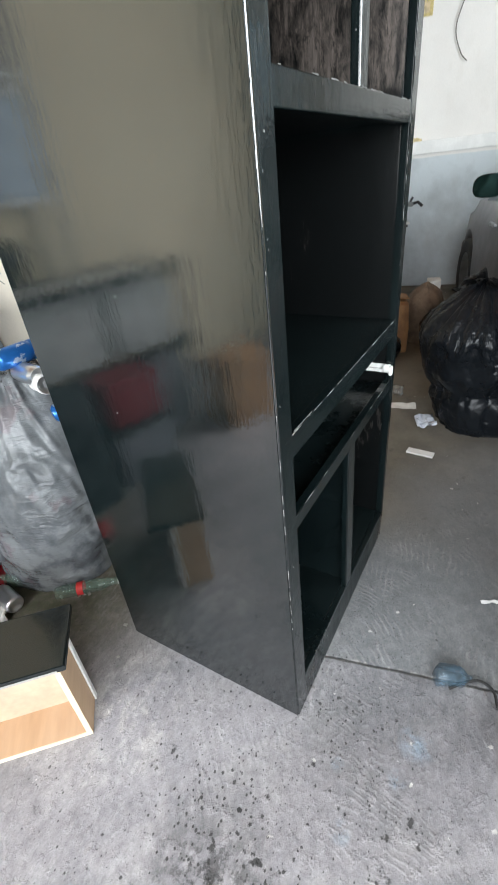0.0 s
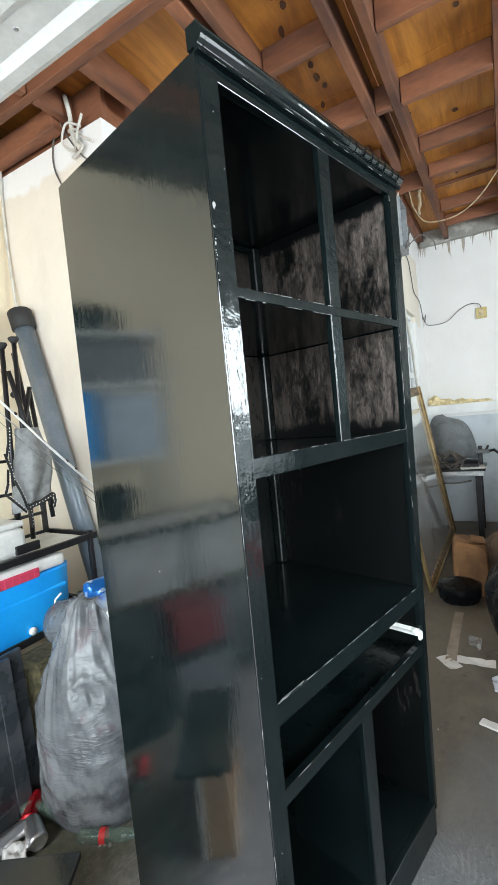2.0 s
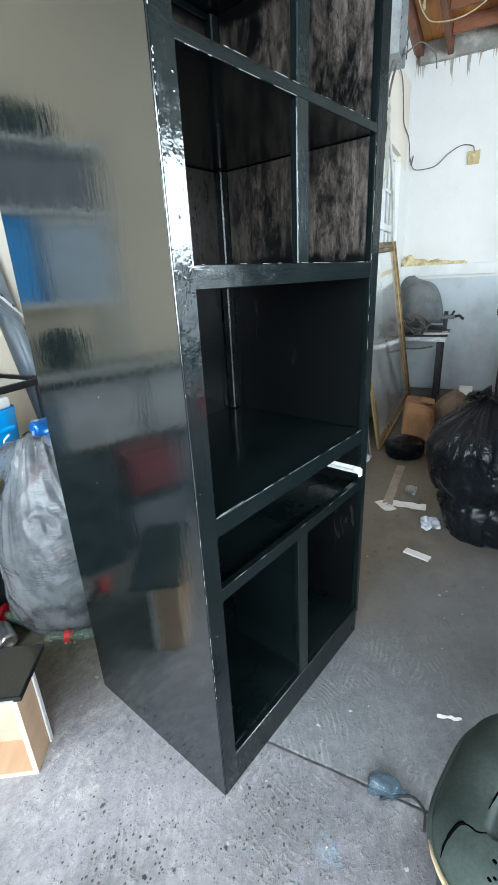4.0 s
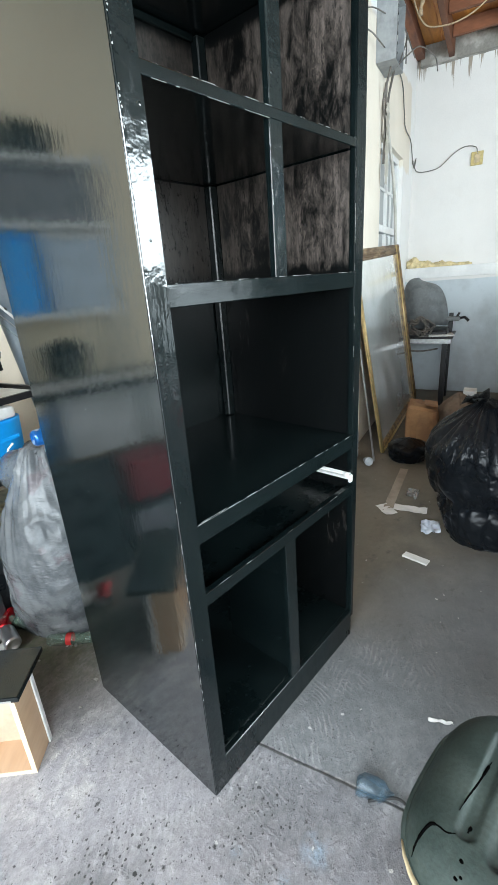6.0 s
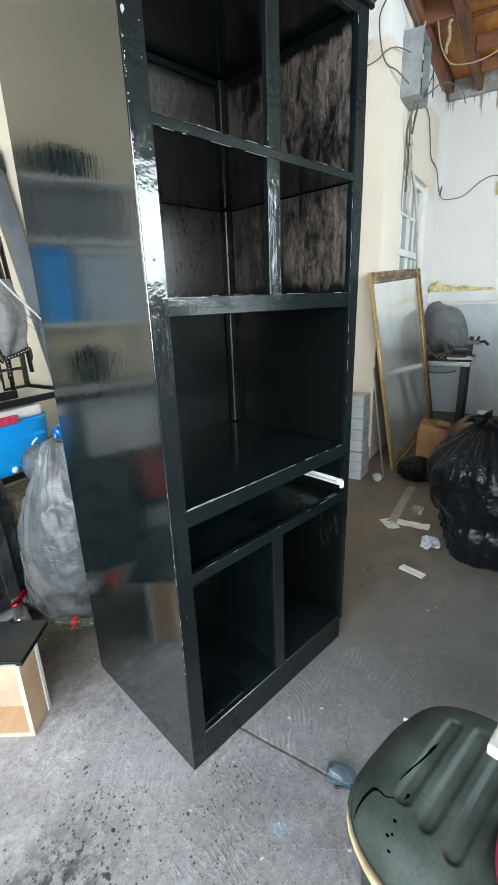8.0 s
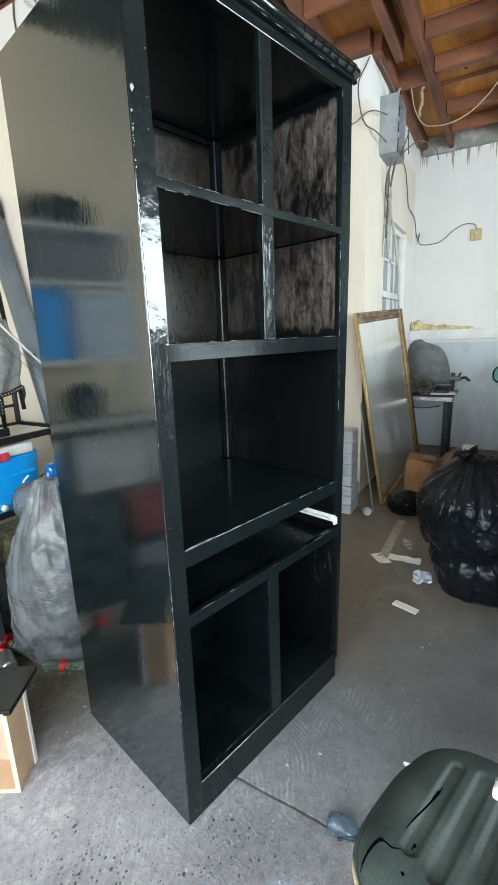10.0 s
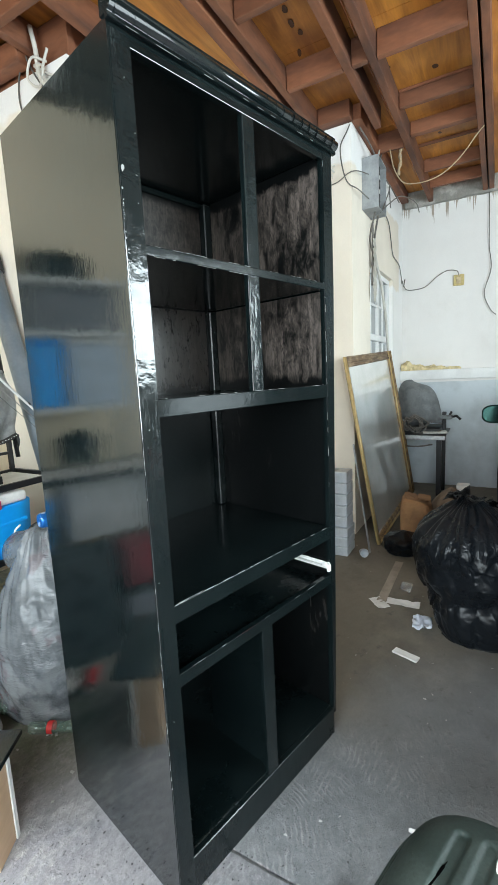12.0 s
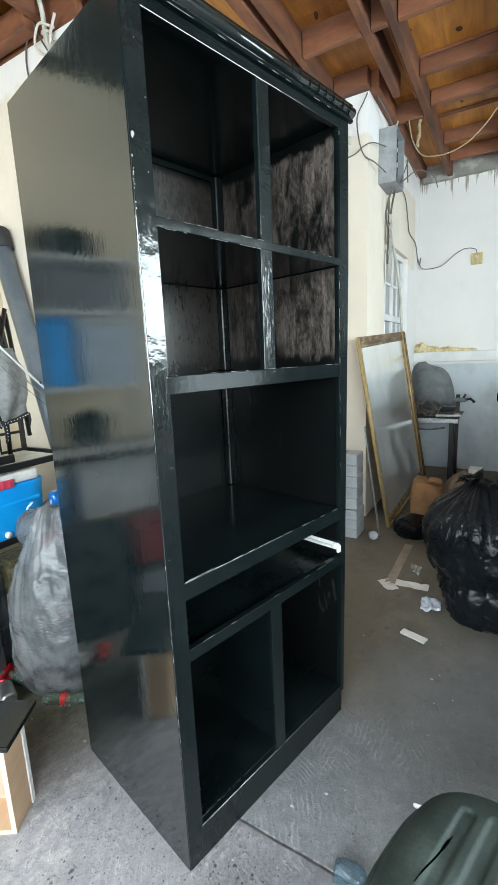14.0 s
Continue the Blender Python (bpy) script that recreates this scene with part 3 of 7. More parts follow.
def box(x0, x1, y0, y1, z0, z1, bevel=0.0, bm=None, m=None, seg=1):
    own = bm is None
    bm = bm or bmesh.new()
    t = bmesh.new()
    bmesh.ops.create_cube(t, size=1)
    for v in t.verts:
        v.co = Vector(((x0 + x1) / 2 + v.co.x * (x1 - x0), (y0 + y1) / 2 + v.co.y * (y1 - y0), (z0 + z1) / 2 + v.co.z * (z1 - z0)))
    if bevel:
        bmesh.ops.bevel(t, geom=list(t.edges), offset=bevel, segments=seg, affect="EDGES", profile=0.5)
    merge(bm, t, m)
    return bm


def merge(bm, t, m=None, material=None):
    if m is not None:
        bmesh.ops.transform(t, matrix=m, verts=t.verts)
    if material is not None:
        for f in t.faces:
            f.material_index = material
    table = {v: bm.verts.new(v.co) for v in t.verts}
    for f in t.faces:
        try:
            g = bm.faces.new([table[v] for v in f.verts])
            g.smooth, g.material_index = f.smooth, f.material_index
        except ValueError:
            pass
    t.free()
    return bm


def lathe(profile, n=32, bm=None, m=None, smooth=True):
    """profile: (radius, z) from below to above, turned round z."""
    t = bmesh.new()
    rings = []
    for r, z in profile:
        if r < 1e-5:
            rings.append([t.verts.new((0, 0, z))])
        else:
            rings.append([t.verts.new((r * math.cos(2 * math.pi * i / n), r * math.sin(2 * math.pi * i / n), z)) for i in range(n)])
    for a, b in zip(rings, rings[1:]):
        for i in range(n):
            j = (i + 1) % n
            if len(a) == 1 and len(b) > 1:
                t.faces.new((a[0], b[j], b[i]))
            elif len(b) == 1 and len(a) > 1:
                t.faces.new((a[i], a[j], b[0]))
            elif len(a) > 1:
                t.faces.new((a[i], a[j], b[j], b[i]))
    for f in t.faces:
        f.smooth = smooth
    if bm is None:
        if m is not None:
            bmesh.ops.transform(t, matrix=m, verts=t.verts)
        return t
    return merge(bm, t, m)


def sweep(points, radius, n=8, bm=None, closed=False, caps=True, flat=1.0):
    """A tube along points."""
    bm = bm or bmesh.new()
    pts = [Vector(p) for p in points]
    rings, ref = [], None
    for i, p in enumerate(pts):
        a, b = pts[max(i - 1, 0)], pts[min(i + 1, len(pts) - 1)]
        d = (b - a).normalized()
        if ref is None:
            ref = d.orthogonal().normalized()
        ref = (ref - d * ref.dot(d)).normalized()
        side = d.cross(ref)
        r = radius[i] if isinstance(radius, (list, tuple)) else radius
        rings.append([bm.verts.new(p + (ref * math.cos(2 * math.pi * j / n) + side * flat * math.sin(2 * math.pi * j / n)) * r) for j in range(n)])
    for a, b in zip(rings, rings[1:]):
        for j in range(n):
            f = bm.faces.new((a[j], a[(j + 1) % n], b[(j + 1) % n], b[j]))
            f.smooth = True
    if caps:
        bm.faces.new(rings[0][::-1])
        bm.faces.new(rings[-1])
    return bm


def curve_pts(ctrl, n=8):
    """Catmull-Rom through the control points."""
    c = [Vector(p) for p in ctrl]
    c = [c[0] * 2 - c[1], *c, c[-1] * 2 - c[-2]]
    out = []
    for i in range(1, len(c) - 2):
        for k in range(n):
            t = k / n
            a, b, d, e = c[i - 1], c[i], c[i + 1], c[i + 2]
            out.append(0.5 * ((2 * b) + (d - a) * t + (2 * a - 5 * b + 4 * d - e) * t * t + (3 * b - a - 3 * d + e) * t ** 3))
    out.append(c[-2])
    return out


def prism(outline, z0, z1, bevel=0.0, bm=None, m=None, seg=2):
    """An outline in x and y, drawn up from z0 to z1."""
    t = bmesh.new()
    lo = [t.verts.new((x, y, z0)) for x, y in outline]
    hi = [t.verts.new((x, y, z1)) for x, y in outline]
    t.faces.new(lo[::-1])
    t.faces.new(hi)
    k = len(lo)
    for i in range(k):
        t.faces.new((lo[i], lo[(i + 1) % k], hi[(i + 1) % k], hi[i]))
    if bevel:
        bmesh.ops.bevel(t, geom=list(t.edges), offset=bevel, segments=seg, affect="EDGES", profile=0.5)
    if bm is None:
        if m is not None:
            bmesh.ops.transform(t, matrix=m, verts=t.verts)
        return t
    return merge(bm, t, m)


def fbm(p, octaves=4):
    v, a = 0.0, 0.5
    for _ in range(octaves):
        v += a * noise.noise(p)
        p, a = p * 2.03, a * 0.5
    return v


def ridge(p, octaves=3):
    v, a = 0.0, 0.6
    for _ in range(octaves):
        v += a * (1 - abs(noise.noise(p)) * 2.2)
        p, a = p * 2.1 + Vector((3.1, 1.7, 0.4)), a * 0.5
    return v




# ---- the large structure (in the room's axes: u along the window wall, v across) ----
def floor_slab():
    """One floor with a sawn joint across it at u = 0.19."""
    bm = bmesh.new()
    prof = [(-9.0, 0.0), (0.1882, 0.0), (0.1893, -0.014), (0.1912, -0.014), (0.1925, 0.0005), (5.4, 0.0)]
    steps = [-5.2 + i * 0.02 for i in range(0, 440)]
    rows = []
    for v in steps:
        row = []
        for i, (u, z) in enumerate(prof):
            j = 0.006 * fbm(Vector((v * 14, i * 0.12, 0))) if 0 < i < 5 else 0.0
            z *= 1.0 if v < 0.30 else max(0.0, 1 - (v - 0.30) / 0.25)      # packed with dirt near the wall
            row.append(bm.verts.new((u + j + (0.002 * math.sin(v * 3) if 0 < i < 5 else 0), v, z)))
        rows.append(row)
    for a, b in zip(rows, rows[1:]):
        for i in range(len(prof) - 1):
            bm.faces.new((a[i], a[i + 1], b[i + 1], b[i]))
    return finish(bm)


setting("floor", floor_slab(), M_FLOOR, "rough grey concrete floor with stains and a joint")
setting("ground", box(-60, -8.99, -50, 50, -0.3, -0.02), M_FLOOR, "pale concrete ground outside the garage")

# window wall with the window's opening, then the jogs of the wall behind the cabinet
WV, WU0, WU1, WZ0, WZ1 = 0.34, 3.46, 4.46, 1.30, 2.37
PU, SU, LV = 2.90, 1.14, 2.36           # faces of the pier, of the step and of the left wall
wall = box(PU, WU0, WV, WV + 0.18, 0, 3.40)
box(WU1, 5.2, WV, WV + 0.18, 0, 3.40, bm=wall)
box(WU0, WU1, WV, WV + 0.18, 0, WZ0, bm=wall)
box(WU0, WU1, WV, WV + 0.18, WZ1, 3.40, bm=wall)
setting("wall_window_side", finish(wall), M_WINWALL, "cream plastered wall with white top band")
setting("wall_pier", finish(box(PU, PU + 0.18, WV + 0.18, 1.56, 0, 3.40)), M_BEIGE, "cream plastered wall end")
setting("wall_recess", finish(box(SU + 0.18, PU, 1.38, 1.56, 0, 3.17)), M_BEIGE, "cream plastered wall behind the cabinet")
setting("wall_step", finish(box(SU, SU + 0.18, 1.38, LV + 0.18, 0, 3.17)), M_BEIGE, "cream plastered wall with ragged white top")
setting("wall_left", finish(box(-2.75, SU, LV, LV + 0.18, 0, 3.40)), M_LEFT, "cream plastered side wall")
setting("wall_back", finish(box(5.02, 5.22, -3.55, WV, 1.375, 3.40)), M_BACK, "white plastered back wall with drip marks")
setting("wall_back_lower", finish(box(4.90, 5.22, -3.37, WV, 0, 1.374, bevel=0.004)), M_BACK, "thicker grey-blue lower back wall with white ledge")
setting("wall_ledge", finish(box(4.884, 4.899, -3.36, WV, 1.262, 1.3745, 0.004)), M_WHITE, "rough white painted ledge on the back wall")
right = box(-2.75, 0.4, -3.55, -3.37, 0, 3.40)
box(4.2, 5.02, -3.55, -3.37, 0, 3.40, bm=right)
box(2.43, 2.6, -3.55, -3.37, 1.45, 2.50, bm=right)
box(0.4, 4.2, -3.55, -3.37, 0, 1.45, bm=right)
box(0.4, 4.2, -3.55, -3.37, 2.50, 3.40, bm=right)
setting("wall_right", finish(right), M_SIDEWALL, "dull plastered side wall with a wide window opening")
setting("wall_door_side", finish(box(-2.75, -2.57, 1.6, LV, 0, 3.40, bm=box(-2.75, -2.57, -3.37, 1.6, 2.55, 3.40))), M_SIDEWALL, "wall above the wide garage opening")

# concrete beam over the back wall with a ragged lower edge
bm = bmesh.new()
N = 90
rows = []
for i in range(N + 1):
    v = -3.3 + 3.6 * i / N
    j = 0.025 * fbm(Vector((v * 7, 1, 2)), 5)
    k2 = 0.012 * fbm(Vector((v * 11, 5, 2)), 4)
    rows.append([bm.verts.new(p) for p in ((5.02, v, 3.235 + j), (4.955 + k2, v, 3.235 + j), (4.955 + k2, v, 3.33), (4.96, v, 3.41), (5.02, v, 3.41))])
for a, b in zip(rows, rows[1:]):
    for i in range(5):
        bm.faces.new((a[i], b[i], b[(i + 1) % 5], a[(i + 1) % 5]))
bm.faces.new(rows[0])
bm.faces.new(rows[-1][::-1])
setting("concrete_beam", finish(bm), M_CONC, "rough grey concrete beam")


# ceiling: orange plywood decking with its knots, one mesh
def knot_disc(bm, u, v, ru, rv, turn):
    t = bmesh.new()
    vs = []
    for i in range(14):
        a = 2 * math.pi * i / 14
        r = 1 + 0.25 * noise.noise(Vector((u * 9 + math.cos(a), v * 9 + math.sin(a), 0)))
        x, y = ru * r * math.cos(a), rv * r * math.sin(a)
        c, s = math.cos(turn), math.sin(turn)
        vs.append(t.verts.new((u + x * c - y * s, v + x * s + y * c, 3.396)))
    t.faces.new(vs[::-1])
    merge(bm, t, material=1)


bm = bmesh.new()
for u0, u1 in ((-2.75, -0.3), (-0.295, 2.14), (2.145, 3.36), (3.365, 5.22)):
    for v0, v1 in ((-3.55, -2.3), (-2.295, -1.09), (-1.085, 0.11), (0.115, 1.30), (1.305, 2.48)):
        t = box(u0, u1, v0, v1, 3.40, 3.418)
        merge(bm, t, material=2 if u1 <= -0.3 or v1 <= -1.08 else 0)
for u, v, ru, rv, a in ((1.81, 0.39, 0.030, 0.016, 0.2), (1.92, 0.40, 0.034, 0.015, 0.1), (2.01, 0.38, 0.026, 0.015, 0.0), (2.165, 0.45, 0.034, 0.013, 0.3), (1.295, 0.378, 0.040, 0.017, 0.4), (1.385, 0.361, 0.026, 0.015, 0.2), (1.515, 0.43, 0.038, 0.014, 0.3), (1.12, 0.40, 0.026, 0.013, 0.1),
                      (2.785, -0.268, 0.026, 0.02, 0.0), (2.62, 0.0, 0.016, 0.012, 0.0), (3.72, -0.2, 0.02, 0.014, 0.0), (1.05, -0.25, 0.03, 0.015, 0.0), (1.9, -0.35, 0.02, 0.014, 0.0)):
    knot_disc(bm, u, v, ru, rv, a)
ceil = bm
bmesh.ops.recalc_face_normals(ceil, faces=[f for f in ceil.faces if f.material_index != 1])
setting("ceiling", ceil, [M_PLY, M_KNOT, M_DARKWOOD], "orange plywood roof decking with dark knots")


def joist(u0, u1, v0, v1, z0=3.25, z1=3.399, label="red-brown painted ceiling joist", bevel=0.003, material=None):
    bm = box(-(u1 - u0) / 2, (u1 - u0) / 2, -(v1 - v0) / 2, (v1 - v0) / 2, 0, z1 - z0, bevel)
    m = RM @ pose((u0 + u1) / 2, (v0 + v1) / 2, z0)
    if v1 - v0 > u1 - u0:                # keep the grain along the board
        bm.free()
        bm = box(-(v1 - v0) / 2, (v1 - v0) / 2, -(u1 - u0) / 2, (u1 - u0) / 2, 0, z1 - z0, bevel)
        m = m @ pose(0, 0, 0, 0, 0, 90)
    return setting("ceiling_joist", finish(bm), material or M_JOIST, label, m)


for v0, v1, u0, u1 in ((-0.005, 0.042, -2.5, 4.95), (0.145, 0.195, -2.5, 3.05), (0.575, 0.62, 0.93, 2.89), (0.66, 0.73, 0.93, 2.89), (1.225, 1.29, 0.93, 1.4), (1.62, 1.67, 0.93, 1.36),
                       (-0.545, -0.50, 1.9, 4.95), (-0.605, -0.56, 1.9, 4.95), (-1.25, -1.20, -2.5, 4.95), (-1.9, -1.85, -2.5, 4.95), (-2.6, -2.55, -2.5, 4.95)):
    joist(u0, u1, v0, v1)
joist(0.88, 0.929, 0.20, 2.35, label="red-brown header beam across the joists")
joist(1.06, 1.138, 1.68, 2.35, 3.20, 3.32, "red-brown wall plate under the joists")
joist(1.165, 1.215, 1.39, 2.53, 3.172, 3.398, "red-brown rim board over the wall")
joist(1.22, PU, 1.42, 1.47, 3.172, 3.398, "red-brown rim board over the wall")
joist(-2.5, 1.04, 2.20, 2.357, 3.22, 3.398, "dark old wall plate along the side wall", material=M_DARKWOOD)
joist(-2.5, 0.87, 1.62, 1.67, label="red-brown painted ceiling joist")
for u, w, v0, v1, z in ((1.555, 0.045, 0.20, 0.57, 3.262), (2.225, 0.045, 0.20, 0.57, 3.25), (2.235, 0.045, -0.495, -0.01, 3.25), (2.912, 0.014, -0.495, -0.01, 3.38), (2.93, 0.045, -0.495, -0.01, 3.287),
                        (3.40, 0.065, -0.495, -0.01, 3.30), (3.45, 0.03, 0.05, 0.28, 3.25), (3.83, 0.022, -0.495, -0.01, 3.375), (4.18, 0.045, -0.495, -0.01, 3.29), (4.62, 0.045, -0.495, -0.01, 3.29), (2.23, 0.045, 0.045, 0.142, 3.25), (1.62, 0.045, -1.19, -0.01, 3.262), (1.00, 0.045, -1.19, -0.01, 3.262)):
    joist(u, u + w, v0, v1, z)
joist(PU, 4.95, 0.262, 0.337, 3.29, 3.398, "red-brown wall plate along the window wall")
joist(2.80, 2.897, 0.32, 0.57, 3.28, 3.398, "red-brown wall plate over the pier")


# the overhead garage door, rolled up flat under the ceiling
def overhead_door():
    d = thing("garage_door", RM @ pose(-1.05, -0.95, 2.55), "white ribbed front section of an overhead door raised open", "garage door")
    u1 = 1.28
    prof = [(0.0, 0.0), (-0.02, -0.010), (-0.06, -0.012), (-0.085, 0.002), (-0.155, 0.002), (-0.178, -0.009), (-0.215, -0.009), (-0.238, 0.002), (-0.35, 0.002), (-0.36, 0.03), (0.0, 0.03)]
    bm = bmesh.new()
    a = [bm.verts.new((u1 + x, -2.35, z)) for x, z in prof]
    b = [bm.verts.new((u1 + x, 1.97, z)) for x, z in prof]
    for i in range(len(prof)):
        bm.faces.new((a[i], a[(i + 1) % len(prof)], b[(i + 1) % len(prof)], b[i]))
    bm.faces.new(a[::-1])
    bm.faces.new(b)
    sec = part("panel", finish(bm), M_DOOR, d)
    for j in range(20):
        v = -2.2 + j * 0.21
        for du in (-0.125, -0.295):
            part("bolt", lathe([(0.0, -0.004), (0.007, -0.003), (0.008, 0.0), (0.008, 0.003)], 8), M_STEEL, sec, m=pose(u1 + du, v + 0.05 * (du < -0.2), 0.003))
    return d


overhead_door()


# ---- window in the window wall ----
def window():
    w = thing("window_1", RM @ pose((WU0 + WU1) / 2, WV + 0.07, WZ0), "white framed window with small panes", "window", kind="structure")
    W, H = WU1 - WU0, WZ1 - WZ0
    fr = box(-W / 2, -W / 2 + 0.05, -0.03, 0.03, 0, H, 0.003)
    box(W / 2 - 0.05, W / 2, -0.03, 0.03, 0, H, 0.003, bm=fr)
    box(-W / 2 + 0.05, W / 2 - 0.05, -0.03, 0.03, 0, 0.05, 0.003, bm=fr)
    box(-W / 2 + 0.05, W / 2 - 0.05, -0.03, 0.03, H - 0.05, H, 0.003, bm=fr)
    box(-0.02, 0.02, -0.028, 0.028, 0.05, H - 0.05, 0.003, bm=fr)
    part("window_frame", finish(fr), M_WHITE, w)
    part("transom", box(-W / 2 + 0.05, W / 2 - 0.05, -0.034, 0.034, 0.395, 0.455, 0.004), M_WHITE, w)
    zs = [0.05, 0.21, 0.395, 0.455, 0.745, H - 0.05]
    for z in (0.21, 0.745):
        part("glazing_bar", box(-W / 2 + 0.05, W / 2 - 0.05, -0.018, 0.018, z - 0.012, z + 0.012, 0.003), M_WHITE, w)
    for x in (-W / 4, W / 4):
        part("glazing_bar", box(x - 0.012, x + 0.012, -0.016, 0.016, 0.05, H - 0.05, 0.003), M_WHITE, w)
    xs = [-W / 2 + 0.05, -W / 4, 0, W / 4, W / 2 - 0.05]
    for x0, x1 in zip(xs, xs[1:]):
        for z0, z1 in zip(zs, zs[1:]):
            if z1 - z0 > 0.1:
                part("pane", box(x0 + 0.013, x1 - 0.013, -0.002, 0.002, z0 + 0.013, z1 - 0.013), M_PANE, w)
    part("window_sill", box(-W / 2 - 0.02, W / 2 + 0.02, -0.10, 0.0, -0.035, -0.002, 0.004), M_WHITE, w)
    return w


window()


def side_window():
    # unseen window, added and tinted so that the stiles reflect teal
    w = thing("window_2", RM @ pose(3.4, -3.46, 1.45), "unseen tinted window added for teal reflections on the cabinet", "window", kind="structure")
    fr = box(-0.8, -0.76, -0.03, 0.03, 0, 1.05, 0.003)
    for x0, x1, z0, z1 in ((0.76, 0.8, 0, 1.05), (-0.76, 0.76, 0, 0.04), (-0.76, 0.76, 1.01, 1.05), (-0.02, 0.02, 0.04, 1.01)):
        box(x0, x1, -0.03, 0.03, z0, z1, 0.003, bm=fr)
    part("window_frame", finish(fr), M_GREY, w)
    for x in (-0.39, 0.39):
        pane = part("pane", box(x - 0.368, x + 0.368, -0.003, 0.003, 0.041, 1.009), M_GLASS, w)
        pane.visible_shadow = False


side_window()


# ---- the black cabinet ----
CW, CD, CH = 0.822, 0.592, 2.13


def cabinet():
    c = thing("bookcase_cabinet", pose(0, 0, 0), "tall freshly painted gloss black open cabinet with eight bays", "cabinet")
    B = M_BLACK
    part("side_panel", box(0.0, 0.018, 0.0204, CD, 0.0, CH), M_BLACK_SIDE, c)
    part("side_panel", box(0.775, 0.793, 0.0215, CD, 0.0, CH, 0.0015), M_BLACK_IN, c)
    part("back_panel", box(0.018, 0.775, CD - 0.012, CD - 0.004, 0.08, CH - 0.02), M_BLACK_IN, c)
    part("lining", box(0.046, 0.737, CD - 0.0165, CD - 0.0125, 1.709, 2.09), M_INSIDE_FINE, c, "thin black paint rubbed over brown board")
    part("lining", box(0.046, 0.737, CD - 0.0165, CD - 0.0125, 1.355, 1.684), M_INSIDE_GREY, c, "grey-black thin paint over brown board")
    part("top_panel", box(0.018, 0.775, 0.0215, CD - 0.013, CH - 0.02, CH - 0.002), M_BLACK_IN, c)
    # shelves: lower deck, drawer deck, oven deck, two above
    for z in (0.108, 0.640, 0.850, 1.352, 1.706):
        part("shelf", box(0.019, 0.774, 0.0215, CD - 0.013, z - 0.018, z, 0.001), M_BLACK_IN if z > 0.7 else M_BLACK_DULL, c)
    # dividers behind the middle stiles
    part("divider", box(0.402, 0.418, 0.022, 0.30, 0.1085, 0.6215), M_BLACK_IN, c)
    # face frame, left stile to the floor, right stile tapering to a notch at the foot
    bm = box(0.0, 0.054, 0.0, 0.0204, 0.0, CH)
    bmesh.ops.bevel(bm, geom=[e for e in bm.edges if all(abs(v.co.y) < 1e-6 for v in e.verts)], offset=0.0035, segments=3, affect="EDGES")
    finish(bm)
    for f in bm.faces:
        if f.normal.x < -0.55:
            f.material_index = 1
    part("stile", bm, [B, M_BLACK_SIDE], c, "left stile with chipped edge")
    bm = bmesh.new()
    pts = [(0.765, 0.085), (0.785, 0.085), (0.792, 0.5), (0.806, 1.1), (0.820, 1.7), (0.822, CH), (0.765, CH)]
    f0 = [bm.verts.new((x, 0.0, z)) for x, z in pts]
    f1 = [bm.verts.new((x, 0.021, z)) for x, z in pts]
    bm.faces.new(f0)
    bm.faces.new(f1[::-1])
    for i in range(len(pts)):
        bm.faces.new((f0[i], f1[i], f1[(i + 1) % len(pts)], f0[(i + 1) % len(pts)]))
    bmesh.ops.bevel(bm, geom=list(bm.edges), offset=0.0035, segments=2, affect="EDGES")
    part("stile", finish(bm), B, c)
    for z0, z1 in ((2.094, 2.13), (1.686, 1.709), (1.324, 1.368), (0.803, 0.852), (0.628, 0.664), (0.0, 0.110)):
        x1 = 0.765 if z0 > 0 else 0.760
        if z0 == 0.0:
            part("plinth", box(0.046, 0.770, 0.0012, 0.0208, 0.0, 0.110, 0.002), M_BLACK_DULL, c)
        else:
            part("rail", box(0.044, x1 + 0.008, 0.0012, 0.0208, z0, z1, 0.002, seg=2), M_BLACK_H, c)
    for z0, z1, a, b in ((1.709, 2.094, 0.389, 0.436), (1.368, 1.686, 0.386, 0.432), (0.110, 0.628, 0.374, 0.424)):
        part("stile", box(a, b, 0.0020, 0.0206, z0 - 0.008, z1 + 0.008, 0.003, seg=2), B, c)
    # corner cleats in the back corners
    for z0, z1 in ((1.708, 2.105), (1.354, 1.684), (0.852, 1.33), (0.110, 0.62)):
        part("corner_cleat", box(0.0185, 0.045, CD - 0.045, CD - 0.0135, z0, z1, 0.004), M_BLACK_DULL, c)
        part("corner_cleat", box(0.738, 0.7745, CD - 0.045, CD - 0.0135, z0, z1, 0.004), M_BLACK_DULL, c)
    part("corner_cleat", box(0.046, 0.737, CD - 0.032, CD - 0.017, 2.088, 2.108, 0.003), B, c)
    part("corner_cleat", box(0.0185, 0.04, 0.03, CD - 0.046, 2.075, 2.105, 0.004), B, c)
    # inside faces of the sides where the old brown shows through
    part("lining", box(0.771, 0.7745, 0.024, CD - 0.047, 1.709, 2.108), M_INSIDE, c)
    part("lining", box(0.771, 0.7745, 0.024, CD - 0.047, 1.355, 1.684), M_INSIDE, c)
    for z0, z1 in ((0.852, 1.322), (0.642, 0.80), (0.110, 0.618)):
        part("lining", box(0.7705, 0.7745, 0.024, CD - 0.047, z0, z1), M_INSIDE_THICK, c)
    # pale specks along the face frame's edges: painted-in highlights and some worn paint
    rw, wear_glints = random.Random(77), bmesh.new()

